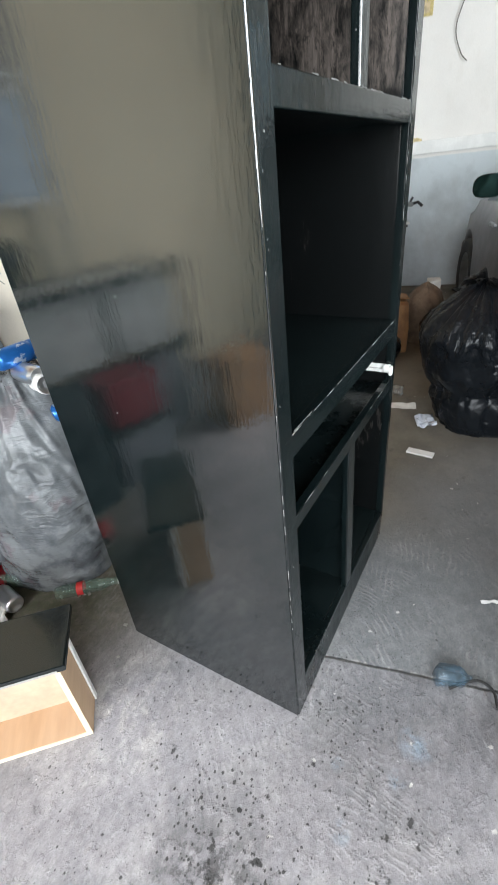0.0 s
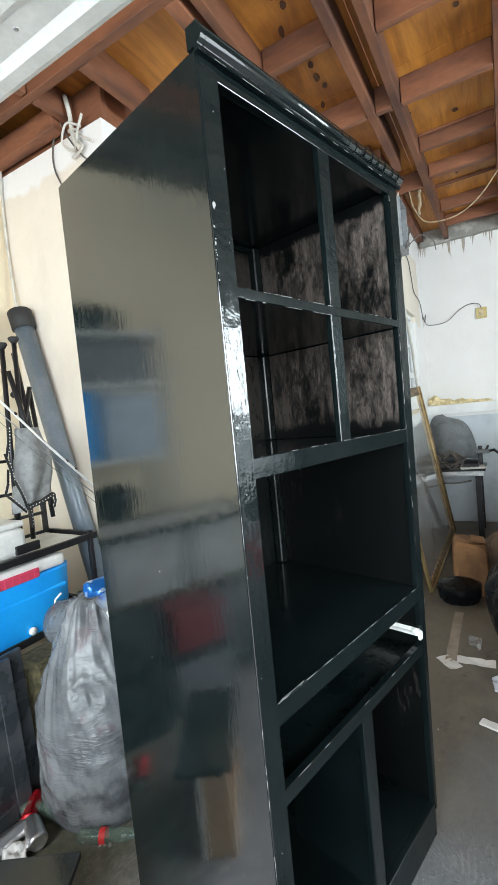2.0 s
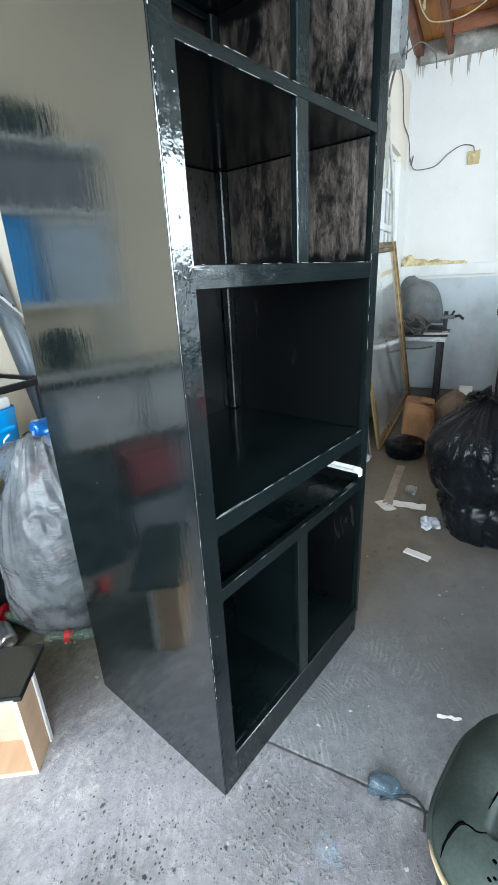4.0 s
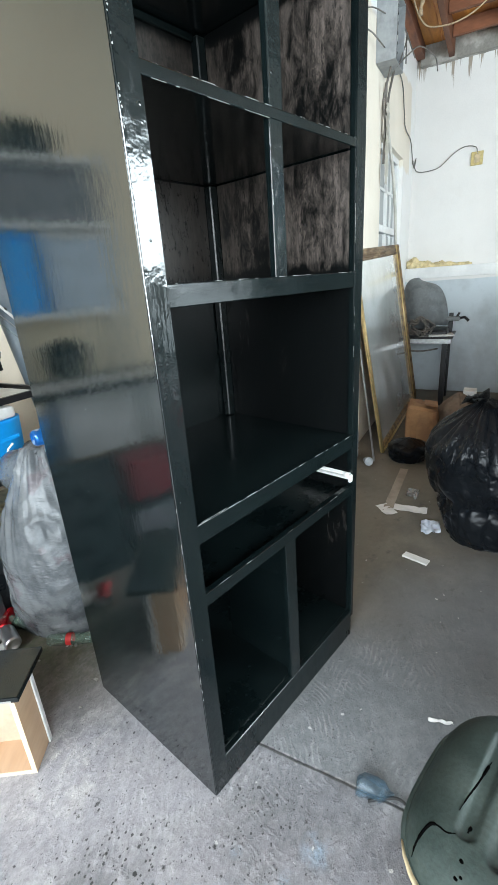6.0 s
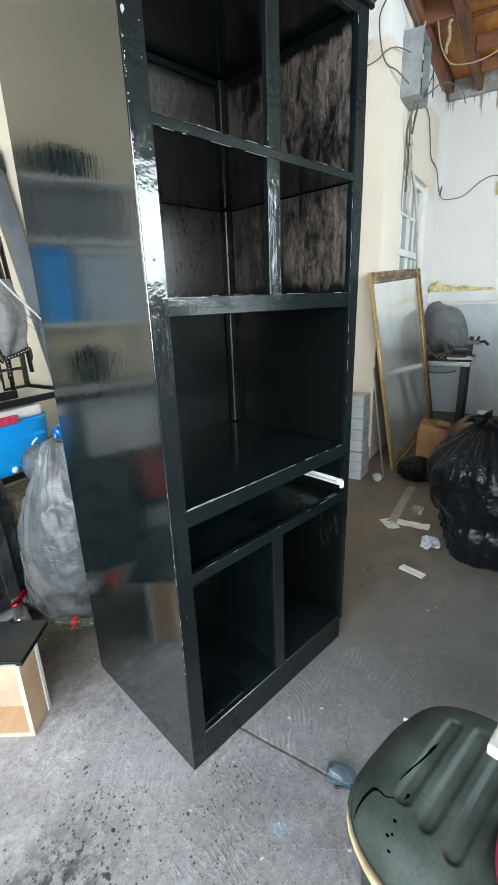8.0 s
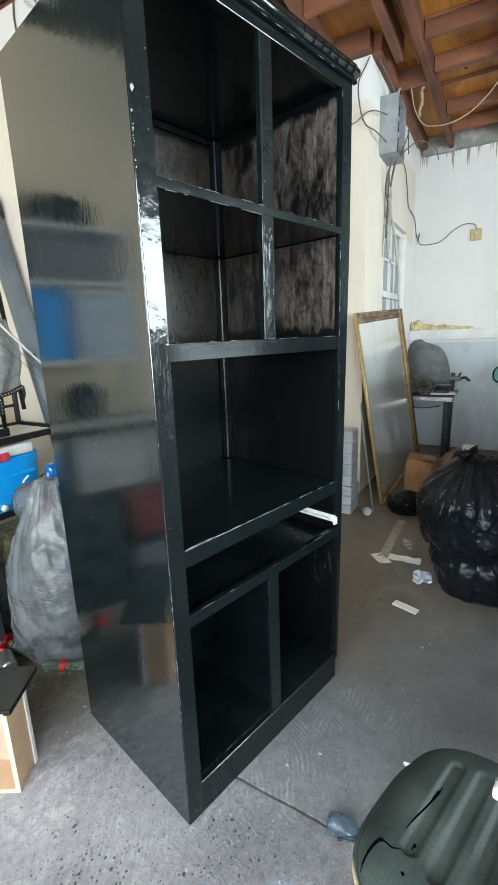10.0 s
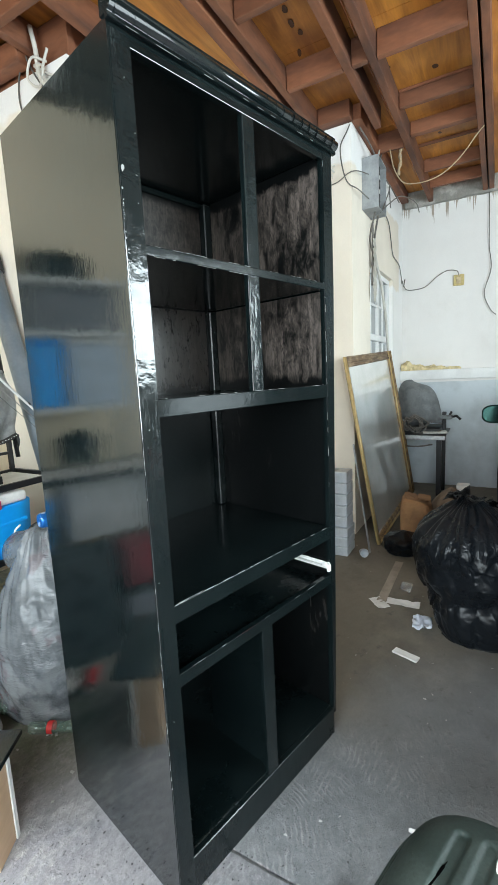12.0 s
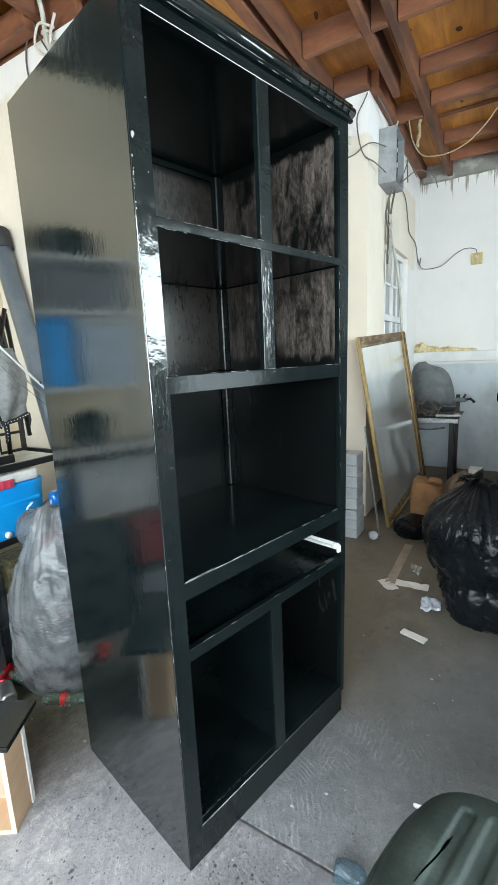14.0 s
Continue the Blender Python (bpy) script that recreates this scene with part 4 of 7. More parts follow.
    def worn(p, q, dens, thick=0.0011):
        p, q = Vector(p), Vector(q)
        t, n = 0.0, (q - p).length
        while t < 1:
            l = rw.uniform(0.004, 0.03) / n
            if rw.random() < dens:
                sweep([p + (q - p) * t, p + (q - p) * min(1, t + l)], [thick * rw.uniform(0.35, 1.0), thick * rw.uniform(0.3, 0.9)], 5, bm=wear_glints)
            t += l

    worn((0.7652, 0.0, 0.87), (0.7652, 0.0, 1.32), 0.28, 0.0008)
    worn((0.7652, 0.0, 1.37), (0.7652, 0.0, 1.68), 0.18, 0.0008)
    worn((0.7652, 0.0, 1.72), (0.7652, 0.0, 2.09), 0.12, 0.0007)
    worn((0.0006, 0.0006, 0.35), (0.0006, 0.0006, 1.38), 0.3, 0.0007)
    worn((0.056, 0.0014, 0.8520), (0.76, 0.0014, 0.8520), 0.6)
    worn((0.056, 0.0014, 1.3680), (0.76, 0.0014, 1.3680), 0.3, 0.0008)
    worn((0.056, 0.0014, 1.7090), (0.76, 0.0014, 1.7090), 0.4, 0.0009)
    worn((0.056, 0.0014, 1.6862), (0.385, 0.0014, 1.6862), 0.35, 0.0009)
    worn((0.056, 0.0014, 0.6640), (0.76, 0.0014, 0.6640), 0.2, 0.0008)
    worn((0.3866, 0.0022, 1.38), (0.3866, 0.0022, 1.68), 0.12, 0.0008)
    worn((0.01, -0.0115, 2.1215), (0.82, -0.0115, 2.1215), 0.3, 0.0008)
    tagged(part("glint_or_worn_edge", wear_glints, M_CHIP_GLINT, c, "pale specks for edge highlights and worn-off paint"), kind="stuff")
    # crown moulding: fillet, notched bead, half round, cap
    prof = [(0.0, 2.120), (-0.010, 2.121), (-0.012, 2.123), (-0.012, 2.129), (-0.008, 2.131)]
    prof += [(-0.008 - 0.015 * math.sin(a), 2.1475 - 0.0155 * math.cos(a)) for a in [math.pi * i / 10 for i in range(1, 10)]]
    prof += [(-0.008, 2.164), (-0.011, 2.1655), (-0.011, 2.171), (0.018, 2.172), (0.018, 2.131), (0.0, 2.131)]
    bm = bmesh.new()
    a = [bm.verts.new((-0.004, y, z)) for y, z in prof]
    b = [bm.verts.new((0.828, y, z)) for y, z in prof]
    for i in range(len(prof)):
        f = bm.faces.new((a[i], a[(i + 1) % len(prof)], b[(i + 1) % len(prof)], b[i]))
        f.smooth = 4 <= i <= 13
    bm.faces.new(a[::-1])
    bm.faces.new(b)
    crown = part("crown_moulding", finish(bm), M_BLACK_H, c, "black crown moulding with a notched bead")
    me = mesh_from(box(-0.0008, 0.0008, -0.0135, -0.0118, 2.121, 2.131), "notch", M_BLACK)
    rr = random.Random(14)
    for i in range(22):
        ob = new("notch", me)
        ob.parent = crown
        ob.matrix_basis = pose(0.014 + i * 0.037 + rr.uniform(-0.006, 0.006), 0.0008, 0)
    ring = bmesh.new()
    sweep([(0, -0.008 - 0.0153 * math.sin(t), 2.1475 - 0.0158 * math.cos(t)) for t in [math.pi * i / 10 for i in range(11)]], 0.00045, 5, bm=ring)
    me2 = mesh_from(ring, "bead_ring", B)
    for i in range(20):
        ob = new("bead_ring", me2)
        ob.parent = crown
        ob.matrix_basis = pose(0.012 + i * 0.0412 + rr.uniform(-0.006, 0.006), 0, 0)
    # white metal drawer slide in the drawer bay
    s = part("drawer_slide", box(0.7515, 0.7635, 0.004, 0.40, 0.694, 0.699, 0.0008), M_SLIDE, c, "white metal drawer slide with a roller")
    box_bm = box(0.7625, 0.7642, 0.004, 0.40, 0.684, 0.712, 0.0005)
    part("slide_web", box_bm, M_SLIDE, s)
    part("roller", lathe([(0.0, -0.005), (0.011, -0.005), (0.012, -0.003), (0.012, 0.003), (0.011, 0.005), (0, 0.005)], 18), M_SLIDE, s, m=pose(0.753, 0.016, 0.703, 0, 90, 0))
    part("slide_lug", box(0.745, 0.7625, -0.004, 0.006, 0.682, 0.709, 0.002), M_SLIDE, s)
    # chips of paint on the edges, and pale flakes for highlights on paint drips
    rng = random.Random(5)

    def flake(x, y, z, r, ax, sub):
        t = bmesh.new()
        vs = []
        for i in range(7):
            ang = 2 * math.pi * i / 7
            q = r * rng.uniform(0.5, 1.15)
            d = (q * math.cos(ang), q * 1.7 * math.sin(ang))
            vs.append(t.verts.new((x + d[0], y, z + d[1]) if ax == "y" else (x, y + d[0], z + d[1]) if ax == "x" else (x + d[0] * 2.0, y + d[1] * 0.16, z)))
        top = bmesh.ops.extrude_face_region(t, geom=[t.faces.new(vs)])
        off = {"y": (0, -0.0009, 0), "x": (-0.0009, 0, 0), "z": (0, 0, 0.0009)}[ax]
        bmesh.ops.translate(t, vec=off, verts=[e for e in top["geom"] if isinstance(e, bmesh.types.BMVert)])
        part("chip_or_glint", finish(t), M_CHIP_GLINT, c)

    flake(0.009, -0.0002, 1.852, 0.0042, "y", 0)
    for z in (1.812, 1.768, 1.752, 1.713, 1.61):
        flake(0.003 + rng.uniform(-0.001, 0.002), -0.0002, z, rng.uniform(0.0008, 0.0017), "y", 0)
    for i in range(26):
        flake(0.0035 + rng.uniform(-0.001, 0.0015), -0.0002, 1.40 + 0.43 * rng.random() ** 0.7, rng.uniform(0.0006, 0.0016), "y", 0)
    for x, z in ((0.03, 2.03), (0.022, 0.55), (0.046, 1.93), (0.04, 1.79), (0.02, 1.30), (0.012, 0.93)):
        flake(x, -0.0004, z, rng.uniform(0.0006, 0.001), "y", 0)
    flake(-0.0002, 0.379, 0.859, 0.0016, "x", 0)
    flake(-0.0002, 0.30, 1.10, 0.0012, "x", 0)
    # flat pale flakes laid along the shelf fronts as painted highlights
    for x in (0.075, 0.085, 0.10, 0.115, 0.13, 0.14):
        flake(x, 0.004, 0.8523, rng.uniform(0.003, 0.006), "z", 0)
    for x in (0.09, 0.14, 0.155, 0.20, 0.23, 0.26):
        flake(x, 0.006, 1.7094, rng.uniform(0.003, 0.006), "z", 0)
    return c


cabinet()


# ---- things deeper in the garage ----
def at(u, v, z=0.0, turn=0.0):
    """A place in the room's axes."""
    return RM @ pose(u, v, z, 0, 0, turn)


def wire(name, pts, radius, material, label, category="cable", n=6, group=""):
    """pts in the room's axes; the cable is one thing with its base at its first point."""
    p0 = Vector(pts[0])
    bm = sweep(curve_pts([Vector(p) - p0 for p in pts], n), radius, 6)
    return single(name, bm, material, RM @ Matrix.Translation(p0), label, category, group)


def leaning_mirror():
    W, H, T = 1.50, 1.53, 0.045
    lean = math.degrees(math.asin(0.235 / H))
    d = thing("wall_mirror", at(2.70, 0.092, 0, -2.0) @ pose(0, 0, 0.01, -lean, 0, 0) @ pose(0, 0, 0, 0, -3.2, 0), "tall mirror in a worn gilt wooden frame leaning on the wall", "mirror")
    part("glass", box(0.034, W - 0.165, 0.012, 0.016, 0.06, H - 0.08), M_DUSTMIRROR, d, "dusty silvered mirror glass")
    part("backing_board", box(0.03, W - 0.03, 0.020, 0.030, 0.03, H - 0.03), M_OLDWOOD, d)

    def rail(x0, x1, z0, z1, material, label, depth=T):
        f = part("frame_rail", box(x0, x1, 0.0, depth, z0, z1, 0.006, seg=2), material, d, label)
        tall = z1 - z0 > x1 - x0
        for k, (off, r) in enumerate(((0.14, 0.010), (0.5, 0.009), (0.82, 0.006))):
            if tall:
                x = x0 + (x1 - x0) * off
                bm = sweep([(x, 0.0, z0 + 0.004), (x, 0.0, z1 - 0.004)], r, 8)
            else:
                z = z0 + (z1 - z0) * off
                bm = sweep([(x0 + 0.004, 0.0, z), (x1 - 0.004, 0.0, z)], r, 8)
            part("bead", bm, M_OLDWOOD if material == M_OLDWOOD else M_BEAD if k == 0 else M_GOLD, f)

    rail(0.0, 0.032, 0.0, H, M_BEAD, "gilt stile", 0.020)
    rail(W - 0.17, W, 0.0, H, M_GOLD, "gilt stile")
    rail(0.034, W - 0.172, H - 0.085, H, M_OLDWOOD, "worn bare top rail", 0.018)
    rail(0.034, W - 0.172, 0.0, 0.07, M_GOLD, "gilt bottom rail", 0.018)
    # carved knobs down the outer edge
    knob = lathe([(0.0, -0.012), (0.009, -0.008), (0.012, 0.0), (0.009, 0.008), (0.0, 0.012)], 8)
    me = mesh_from(knob, "carving", M_OLDWOOD)
    for i in range(34):
        ob = new("carving", me)
        ob.parent = d
        ob.matrix_basis = pose(W + 0.004, 0.014, 0.03 + i * 0.044)
    return d


leaning_mirror()

# a thin grey metal bar beside the mirror
single("metal_bar", box(-0.009, 0.009, -0.006, 0.006, 0, 0.86, 0.002), M_STEEL, at(2.535, 0.125, 0.003) @ pose(0, 0, 0, -8.2, 0.4, 0), "thin grey metal bar leaning by the mirror", "bar")


def tile_block(m, w, h, dpt):
    return single("tile", box(0, dpt, 0, w, 0, h, 0.007), M_TILE, m, "grey ceramic tile block in a low stack", "tile", "stack of tiles")


for i in range(3):
    tile_block(at(2.40, 0.262, i * 0.074), 0.145, 0.072, 0.20)
for i in range(5):
    tile_block(at(2.42, 0.268, 0.222 + i * 0.0875), 0.102, 0.0855, 0.16)
    tile_block(at(2.42, 0.372, 0.222 + i * 0.0875), 0.035, 0.0855, 0.16)
single("pipe_cap", lathe([(0.0, 0.0), (0.019, 0.0), (0.022, 0.01), (0.022, 0.035), (0.031, 0.042), (0.033, 0.066), (0.028, 0.07), (0.024, 0.058), (0.0, 0.056)], 20), M_TILE, at(2.47, 0.175, 0.033) @ pose(0, 0, 0, 0, -80, 35), "white plastic pipe cap lying on the floor", "pipe cap")


# ---- grinding machine on its stand by the back wall ----
def grinder():
    g = thing("machine_stand", at(4.45, 0.02), "black steel stand with a thin top", "stand")
    part("tabletop", box(-0.25, 0.25, -0.27, 0.27, 0.695, 0.715, 0.004), M_DARKMETAL, g)
    part("apron", box(-0.24, -0.22, -0.26, 0.26, 0.645, 0.693, 0.002), M_STEEL, g, "bare steel apron")
    for x in (-0.2, 0.2):
        for y in (-0.2, 0.22):
            part("leg", box(x - 0.025, x + 0.025, y - 0.025, y + 0.025, 0.0, 0.694, 0.003), M_DARKMETAL, g)
    m = thing("bench_machine", at(4.45, 0.05, 0.7165), "grey bench machine under a rounded hood", "machine")
    # hood: lofted cross-sections, rounded and falling to the front
    bm = bmesh.new()
    rings = []
    for i in range(15):
        t = i / 14
        z = 0.12 + 0.415 * math.sin(t * math.pi / 2)
        s = (1 - t ** 1.9) ** 0.62 if t < 1 else 0.02
        ring = []
        for j in range(28):
            a = 2 * math.pi * j / 28
            c, q = math.cos(a), math.sin(a)
            r = (abs(c) ** 2.2 + abs(q) ** 2.2) ** (-1 / 2.2)
            ring.append(bm.verts.new((0.19 * r * c * s + 0.02, 0.235 * r * q * (0.12 + 0.88 * s) + 0.05 * t, z + 0.03 * q)))
        rings.append(ring)
    for a, b in zip(rings, rings[1:]):
        for j in range(28):
            f = bm.faces.new((a[j], a[(j + 1) % 28], b[(j + 1) % 28], b[j]))
            f.smooth = True
    bm.faces.new(rings[-1])
    bm.faces.new(rings[0][::-1])
    part("hood", finish(bm), M_MACHINE, m, "dusty grey rounded hood")
    part("bed", box(-0.2, 0.2, -0.24, 0.22, 0.0, 0.05, 0.006), M_DARKMETAL, m)
    part("motor", lathe([(0, -0.11), (0.07, -0.11), (0.078, -0.1), (0.078, 0.1), (0.07, 0.11), (0, 0.11)], 20), M_MACHINE, m, m=pose(0.02, 0.02, 0.12, 90, 0, 0))
    part("arm", box(-0.05, 0.03, -0.34, -0.2, 0.13, 0.17, 0.01, seg=2), M_MACHINE, m)
    part("handle", sweep([(-0.01, -0.33, 0.15), (-0.03, -0.38, 0.165), (-0.05, -0.42, 0.13)], 0.014, 8), M_DARKMETAL, m)
    part("handle", sweep([(-0.01, -0.30, 0.15), (-0.02, -0.33, 0.21)], 0.011, 8), M_DARKMETAL, m)
    part("bracket", box(0.06, 0.10, -0.27, -0.23, 0.0, 0.2, 0.004), M_DARKMETAL, m)
    # coiled cord on the front of the stand
    pts, rng = [], random.Random(3)
    for i in range(90):
        a = i * 0.42
        pts.append((4.215 + 0.03 * math.sin(i * 0.37), 0.06 + 0.03 * math.sin(i * 0.11) + (0.05 + 0.075 * rng.random()) * math.cos(a), 0.815 + (0.045 + 0.055 * rng.random()) * math.sin(a)))
    pts += [(4.21, 0.2, 0.73), (4.2, 0.26, 0.66), (4.2, 0.17, 0.585), (4.2, 0.02, 0.575), (4.2, -0.12, 0.60)]
    wire("coiled_cord", pts, 0.0085, M_CORD, "dusty grey coiled power cord hanging on the stand", "cord", 3)
    single("notepad", box(-0.09, 0.09, -0.12, 0.12, 0, 0.016, 0.002), M_PAPER, at(4.29, -0.13, 0.7165, 12), "white folded papers on the stand", "paper")


grinder()


def yellow_cloth():
    bm = bmesh.new()
    n, k = 90, 18
    rows = []
    for i in range(n + 1):
        t = i / n
        v = 0.33 - 0.66 * t
        row = []
        for j in range(k + 1):
            a = math.pi * j / k
            w = 0.060 * (1 - 0.75 * t)
            q = Vector((v * 15, a * 1.3, 3.0))
            r = 1 + 0.7 * ridge(q * 0.8) - 0.35
            h = 0.10 * (1 - t) ** 0.9 * (0.8 + 0.5 * noise.noise(Vector((v * 9, 0, 7)))) + 0.014
            row.append(bm.verts.new((4.955 - w * math.cos(a) * r, v, 1.376 + max(0.0, h * math.sin(a) * r * (1 + 0.5 * noise.noise(q * 0.4))))))
        rows.append(row)
    for a, b in zip(rows, rows[1:]):
        for j in range(k):
            f = bm.faces.new((a[j], b[j], b[j + 1], a[j + 1]))
            f.smooth = True
    return single("yellow_cloth", finish(bm), M_YELLOWCLOTH, RM, "crumpled dusty yellow cloth on the wall ledge", "cloth")


yellow_cloth()


def socket():
    s = thing("wall_socket", at(5.0185, -0.28, 2.37), "yellowed square electric socket on the white wall", "socket")
    part("plate", box(-0.022, 0.0, -0.055, 0.055, -0.06, 0.06, 0.006, seg=2), M_OUTLET, s)
    part("insert", box(-0.03, -0.0225, -0.026, 0.026, -0.04, 0.035, 0.004), M_TAN, s)
    part("screw", lathe([(0, 0), (0.004, 0), (0.004, 0.002), (0, 0.003)], 8), M_STEEL, s, m=pose(-0.0225, 0, 0.048, 0, -90, 0))


socket()
wire("wall_cable", [(5.0, -0.28, 2.41), (4.995, -0.26, 2.47), (5.0, -0.16, 2.49), (5.0, -0.05, 2.44), (5.0, 0.07, 2.345), (5.0, 0.2, 2.325), (4.995, 0.29, 2.34), (4.985, 0.315, 2.40), (4.975, 0.30, 2.46), (4.97, 0.315, 2.37), (4.96, 0.328, 2.44)], 0.0045, M_CORD, "grey cord running from the socket to the corner")
wire("wall_cable", [(3.56, 0.325, 2.92), (3.75, 0.325, 2.93), (4.15, 0.325, 2.90), (4.32, 0.328, 2.74), (4.42, 0.328, 2.62), (4.75, 0.328, 2.58), (4.9, 0.328, 2.46), (4.93, 0.328, 2.40)], 0.005, M_CORD, "grey cord running from the meter box to the corner")
wire("hanging_cable", [(5.005, -0.56, 3.24), (5.0, -0.57, 2.9), (5.005, -0.575, 2.68), (5.0, -0.60, 2.45), (5.0, -0.54, 2.2), (5.0, -0.60, 2.02), (4.99, -0.66, 1.95)], 0.0045, M_CORD, "grey cord hanging down the back wall")


def meter_box():
    b = thing("meter_box", at(3.2, 0.338, 2.74), "open grey steel electric meter box on the wall", "electric box")
    W, D, H = 0.30, 0.135, 0.40
    part("side", box(0, 0.004, -D, 0, 0, H, 0.001), M_GREY, b)
    part("side", box(W - 0.004, W, -D, 0, 0, H, 0.001), M_GREY, b)
    part("back", box(0.005, W - 0.005, -0.006, -0.001, 0, H), M_GREY, b)
    part("top", box(0.005, W - 0.005, -D, -0.007, H - 0.004, H, 0.001), M_GREY, b)
    part("bottom", box(0.005, W - 0.005, -D, -0.007, 0, 0.004, 0.001), M_GREY, b)
    part("lip", box(0.005, 0.03, -D, -D + 0.004, 0.005, H - 0.005), M_GREY, b)
    for z, mt in ((0.07, M_DARKMETAL), (0.125, M_RUBBER), (0.18, M_LIDWHITE), (0.235, M_DARKMETAL), (0.29, M_LIDWHITE), (0.335, M_RUBBER)):
        br = part("breaker", box(0.06, 0.20, -0.105, -0.007, z - 0.022, z + 0.024, 0.003), mt, b)
        part("switch", box(0.10, 0.13, -0.122, -0.106, z - 0.006, z + 0.008, 0.002), M_RUBBER, br)
    part("busbar", box(0.215, 0.245, -0.03, -0.0075, 0.06, 0.34, 0.002), M_STEEL, b)


meter_box()
# cables above and below the box
for pts, r, mt in (
    ([(3.30, 0.25, 2.735), (3.34, 0.30, 2.60), (3.36, 0.31, 2.52), (3.46, 0.31, 2.42), (3.50, 0.31, 2.30)], 0.008, M_CORD),
    ([(3.40, 0.25, 2.735), (3.52, 0.30, 2.66), (3.50, 0.31, 2.55), (3.44, 0.31, 2.45), (3.42, 0.31, 2.33)], 0.009, M_CORD),
    ([(3.36, 0.24, 3.145), (3.40, 0.25, 3.20), (3.46, 0.25, 3.28)], 0.007, M_CABLE),
    ([(3.44, 0.24, 3.145), (3.49, 0.25, 3.22), (3.54, 0.25, 3.285)], 0.007, M_CORD),
    ([(3.0, 0.30, 3.28), (3.15, 0.27, 3.23), (3.42, 0.25, 3.16), (3.8, 0.28, 3.18), (4.2, 0.30, 3.22), (4.6, 0.30, 3.20)], 0.006, M_CORD),
    ([(3.45, 0.22, 2.80), (3.6, 0.20, 2.98), (3.85, 0.25, 3.10), (4.15, 0.30, 3.02)], 0.005, M_CORD),
    ([(3.35, 0.22, 2.74), (3.5, 0.18, 2.84), (3.9, 0.15, 3.02), (4.4, 0.1, 3.10), (4.8, 0.12, 3.12)], 0.005, M_CORD),
    ([(2.895, 0.345, 3.27), (2.89, 0.37, 3.22), (2.885, 0.42, 3.12), (2.885, 0.40, 2.95), (2.885, 0.36, 2.85), (2.93, 0.30, 2.81), (3.15, 0.27, 2.80)], 0.005, M_CORD),
    ([(2.89, 0.58, 2.86), (2.885, 0.44, 2.88), (2.88, 0.36, 2.92), (2.95, 0.31, 2.95), (3.19, 0.28, 3.0)], 0.004, M_CORD),
):
    wire("box_cable", pts, r, mt, "electric cable by the meter box", group="meter box cables")
def tape_bundle():
    """Cables wrapped in loose, torn, dirty tape that hangs in rags."""
    d = thing("taped_cable", RM, "bundle of cables wrapped in torn dirty white tape", "cable")
    rng = random.Random(31)
    part("core", sweep(curve_pts([(3.46, 0.315, 2.70), (3.47, 0.312, 2.50), (3.44, 0.31, 2.34), (3.42, 0.31, 2.16)], 5), 0.009, 6), M_CORD, d)
    for z, w, hh in ((2.56, 0.030, 0.10), (2.47, 0.035, 0.13), (2.36, 0.028, 0.10), (2.27, 0.032, 0.14), (2.15, 0.036, 0.13), (2.40, 0.022, 0.16), (2.20, 0.024, 0.18)):
        bm = bmesh.new()
        rows = []
        u = 3.44 + 0.03 * (z - 2.3) + rng.uniform(-0.012, 0.012)
        for a in range(9):
            t = a / 8
            row = []
            for b in range(7):
                e = b / 6
                fold = 0.012 * noise.noise(Vector((e * 4, t * 3, z * 9)))
                ragged = 0.03 * noise.noise(Vector((e * 5, 2.0, z * 7))) if a in (0, 8) else 0.0
                ang = math.pi * (0.15 + 0.7 * e)
                row.append(bm.verts.new((u - w * math.cos(ang) * (1 + 0.3 * math.sin(3 * t + z)), 0.31 - 0.030 * math.sin(ang) + fold, z - hh * t + ragged)))
            rows.append(row)
        for p, q in zip(rows, rows[1:]):
            for b in range(6):
                bm.faces.new((p[b], p[b + 1], q[b + 1], q[b]))
        bmesh.ops.solidify(bm, geom=list(bm.faces), thickness=0.0015)
        part("tape_rag", finish(bm), M_CABLE, d)


tape_bundle()
wire("white_conduit", [(3.52, 0.31, 2.44), (3.62, 0.31, 2.34), (3.80, 0.31, 2.18), (3.95, 0.31, 1.95), (4.10, 0.315, 1.62), (4.16, 0.32, 1.38)], [0.013] * 14 + [0.013] * 12 + [0.009] * 5, M_CABLE, "cream plastic conduit hanging by the window")
wire("hanging_rope", [(3.44, 0.16, 3.25), (3.46, 0.13, 3.10), (3.47, 0.06, 2.98), (3.47, -0.04, 2.945), (3.47, -0.16, 2.945), (3.47, -0.28, 2.985), (3.47, -0.40, 3.08), (3.47, -0.50, 3.20), (3.47, -0.55, 3.245)], 0.0055, M_ROPE, "tan rope slung under the joists", "rope")
wire("rope_end", [(3.50, 0.08, 3.26), (3.50, 0.09, 3.22), (3.51, 0.085, 3.16), (3.50, 0.10, 3.09), (3.505, 0.095, 3.05)], [0.012, 0.014, 0.016, 0.014, 0.012, 0.01] * 4 + [0.012], M_ROPE, "frayed knotted rope end hanging from a joist", "rope")
# torn lamp fitting on the pier
bm = bmesh.new()
rng = random.Random(11)
for i in range(9):
    p = Vector((2.885, 0.50, 2.96)) + Vector((rng.uniform(-0.02, 0.0), rng.uniform(-0.04, 0.04), rng.uniform(-0.06, 0.07)))
    q = p + Vector((rng.uniform(-0.05, 0.0), rng.uniform(-0.05, 0.05), rng.uniform(-0.08, 0.05)))
    sweep([p, (p + q) / 2 + Vector((-0.015, 0, 0.01)), q], [0.008, 0.014, 0.004], 5, bm=bm, flat=0.4)
single("torn_tape", finish(bm), M_CABLE, RM, "torn strips of tape stuck on the wall", "tape")


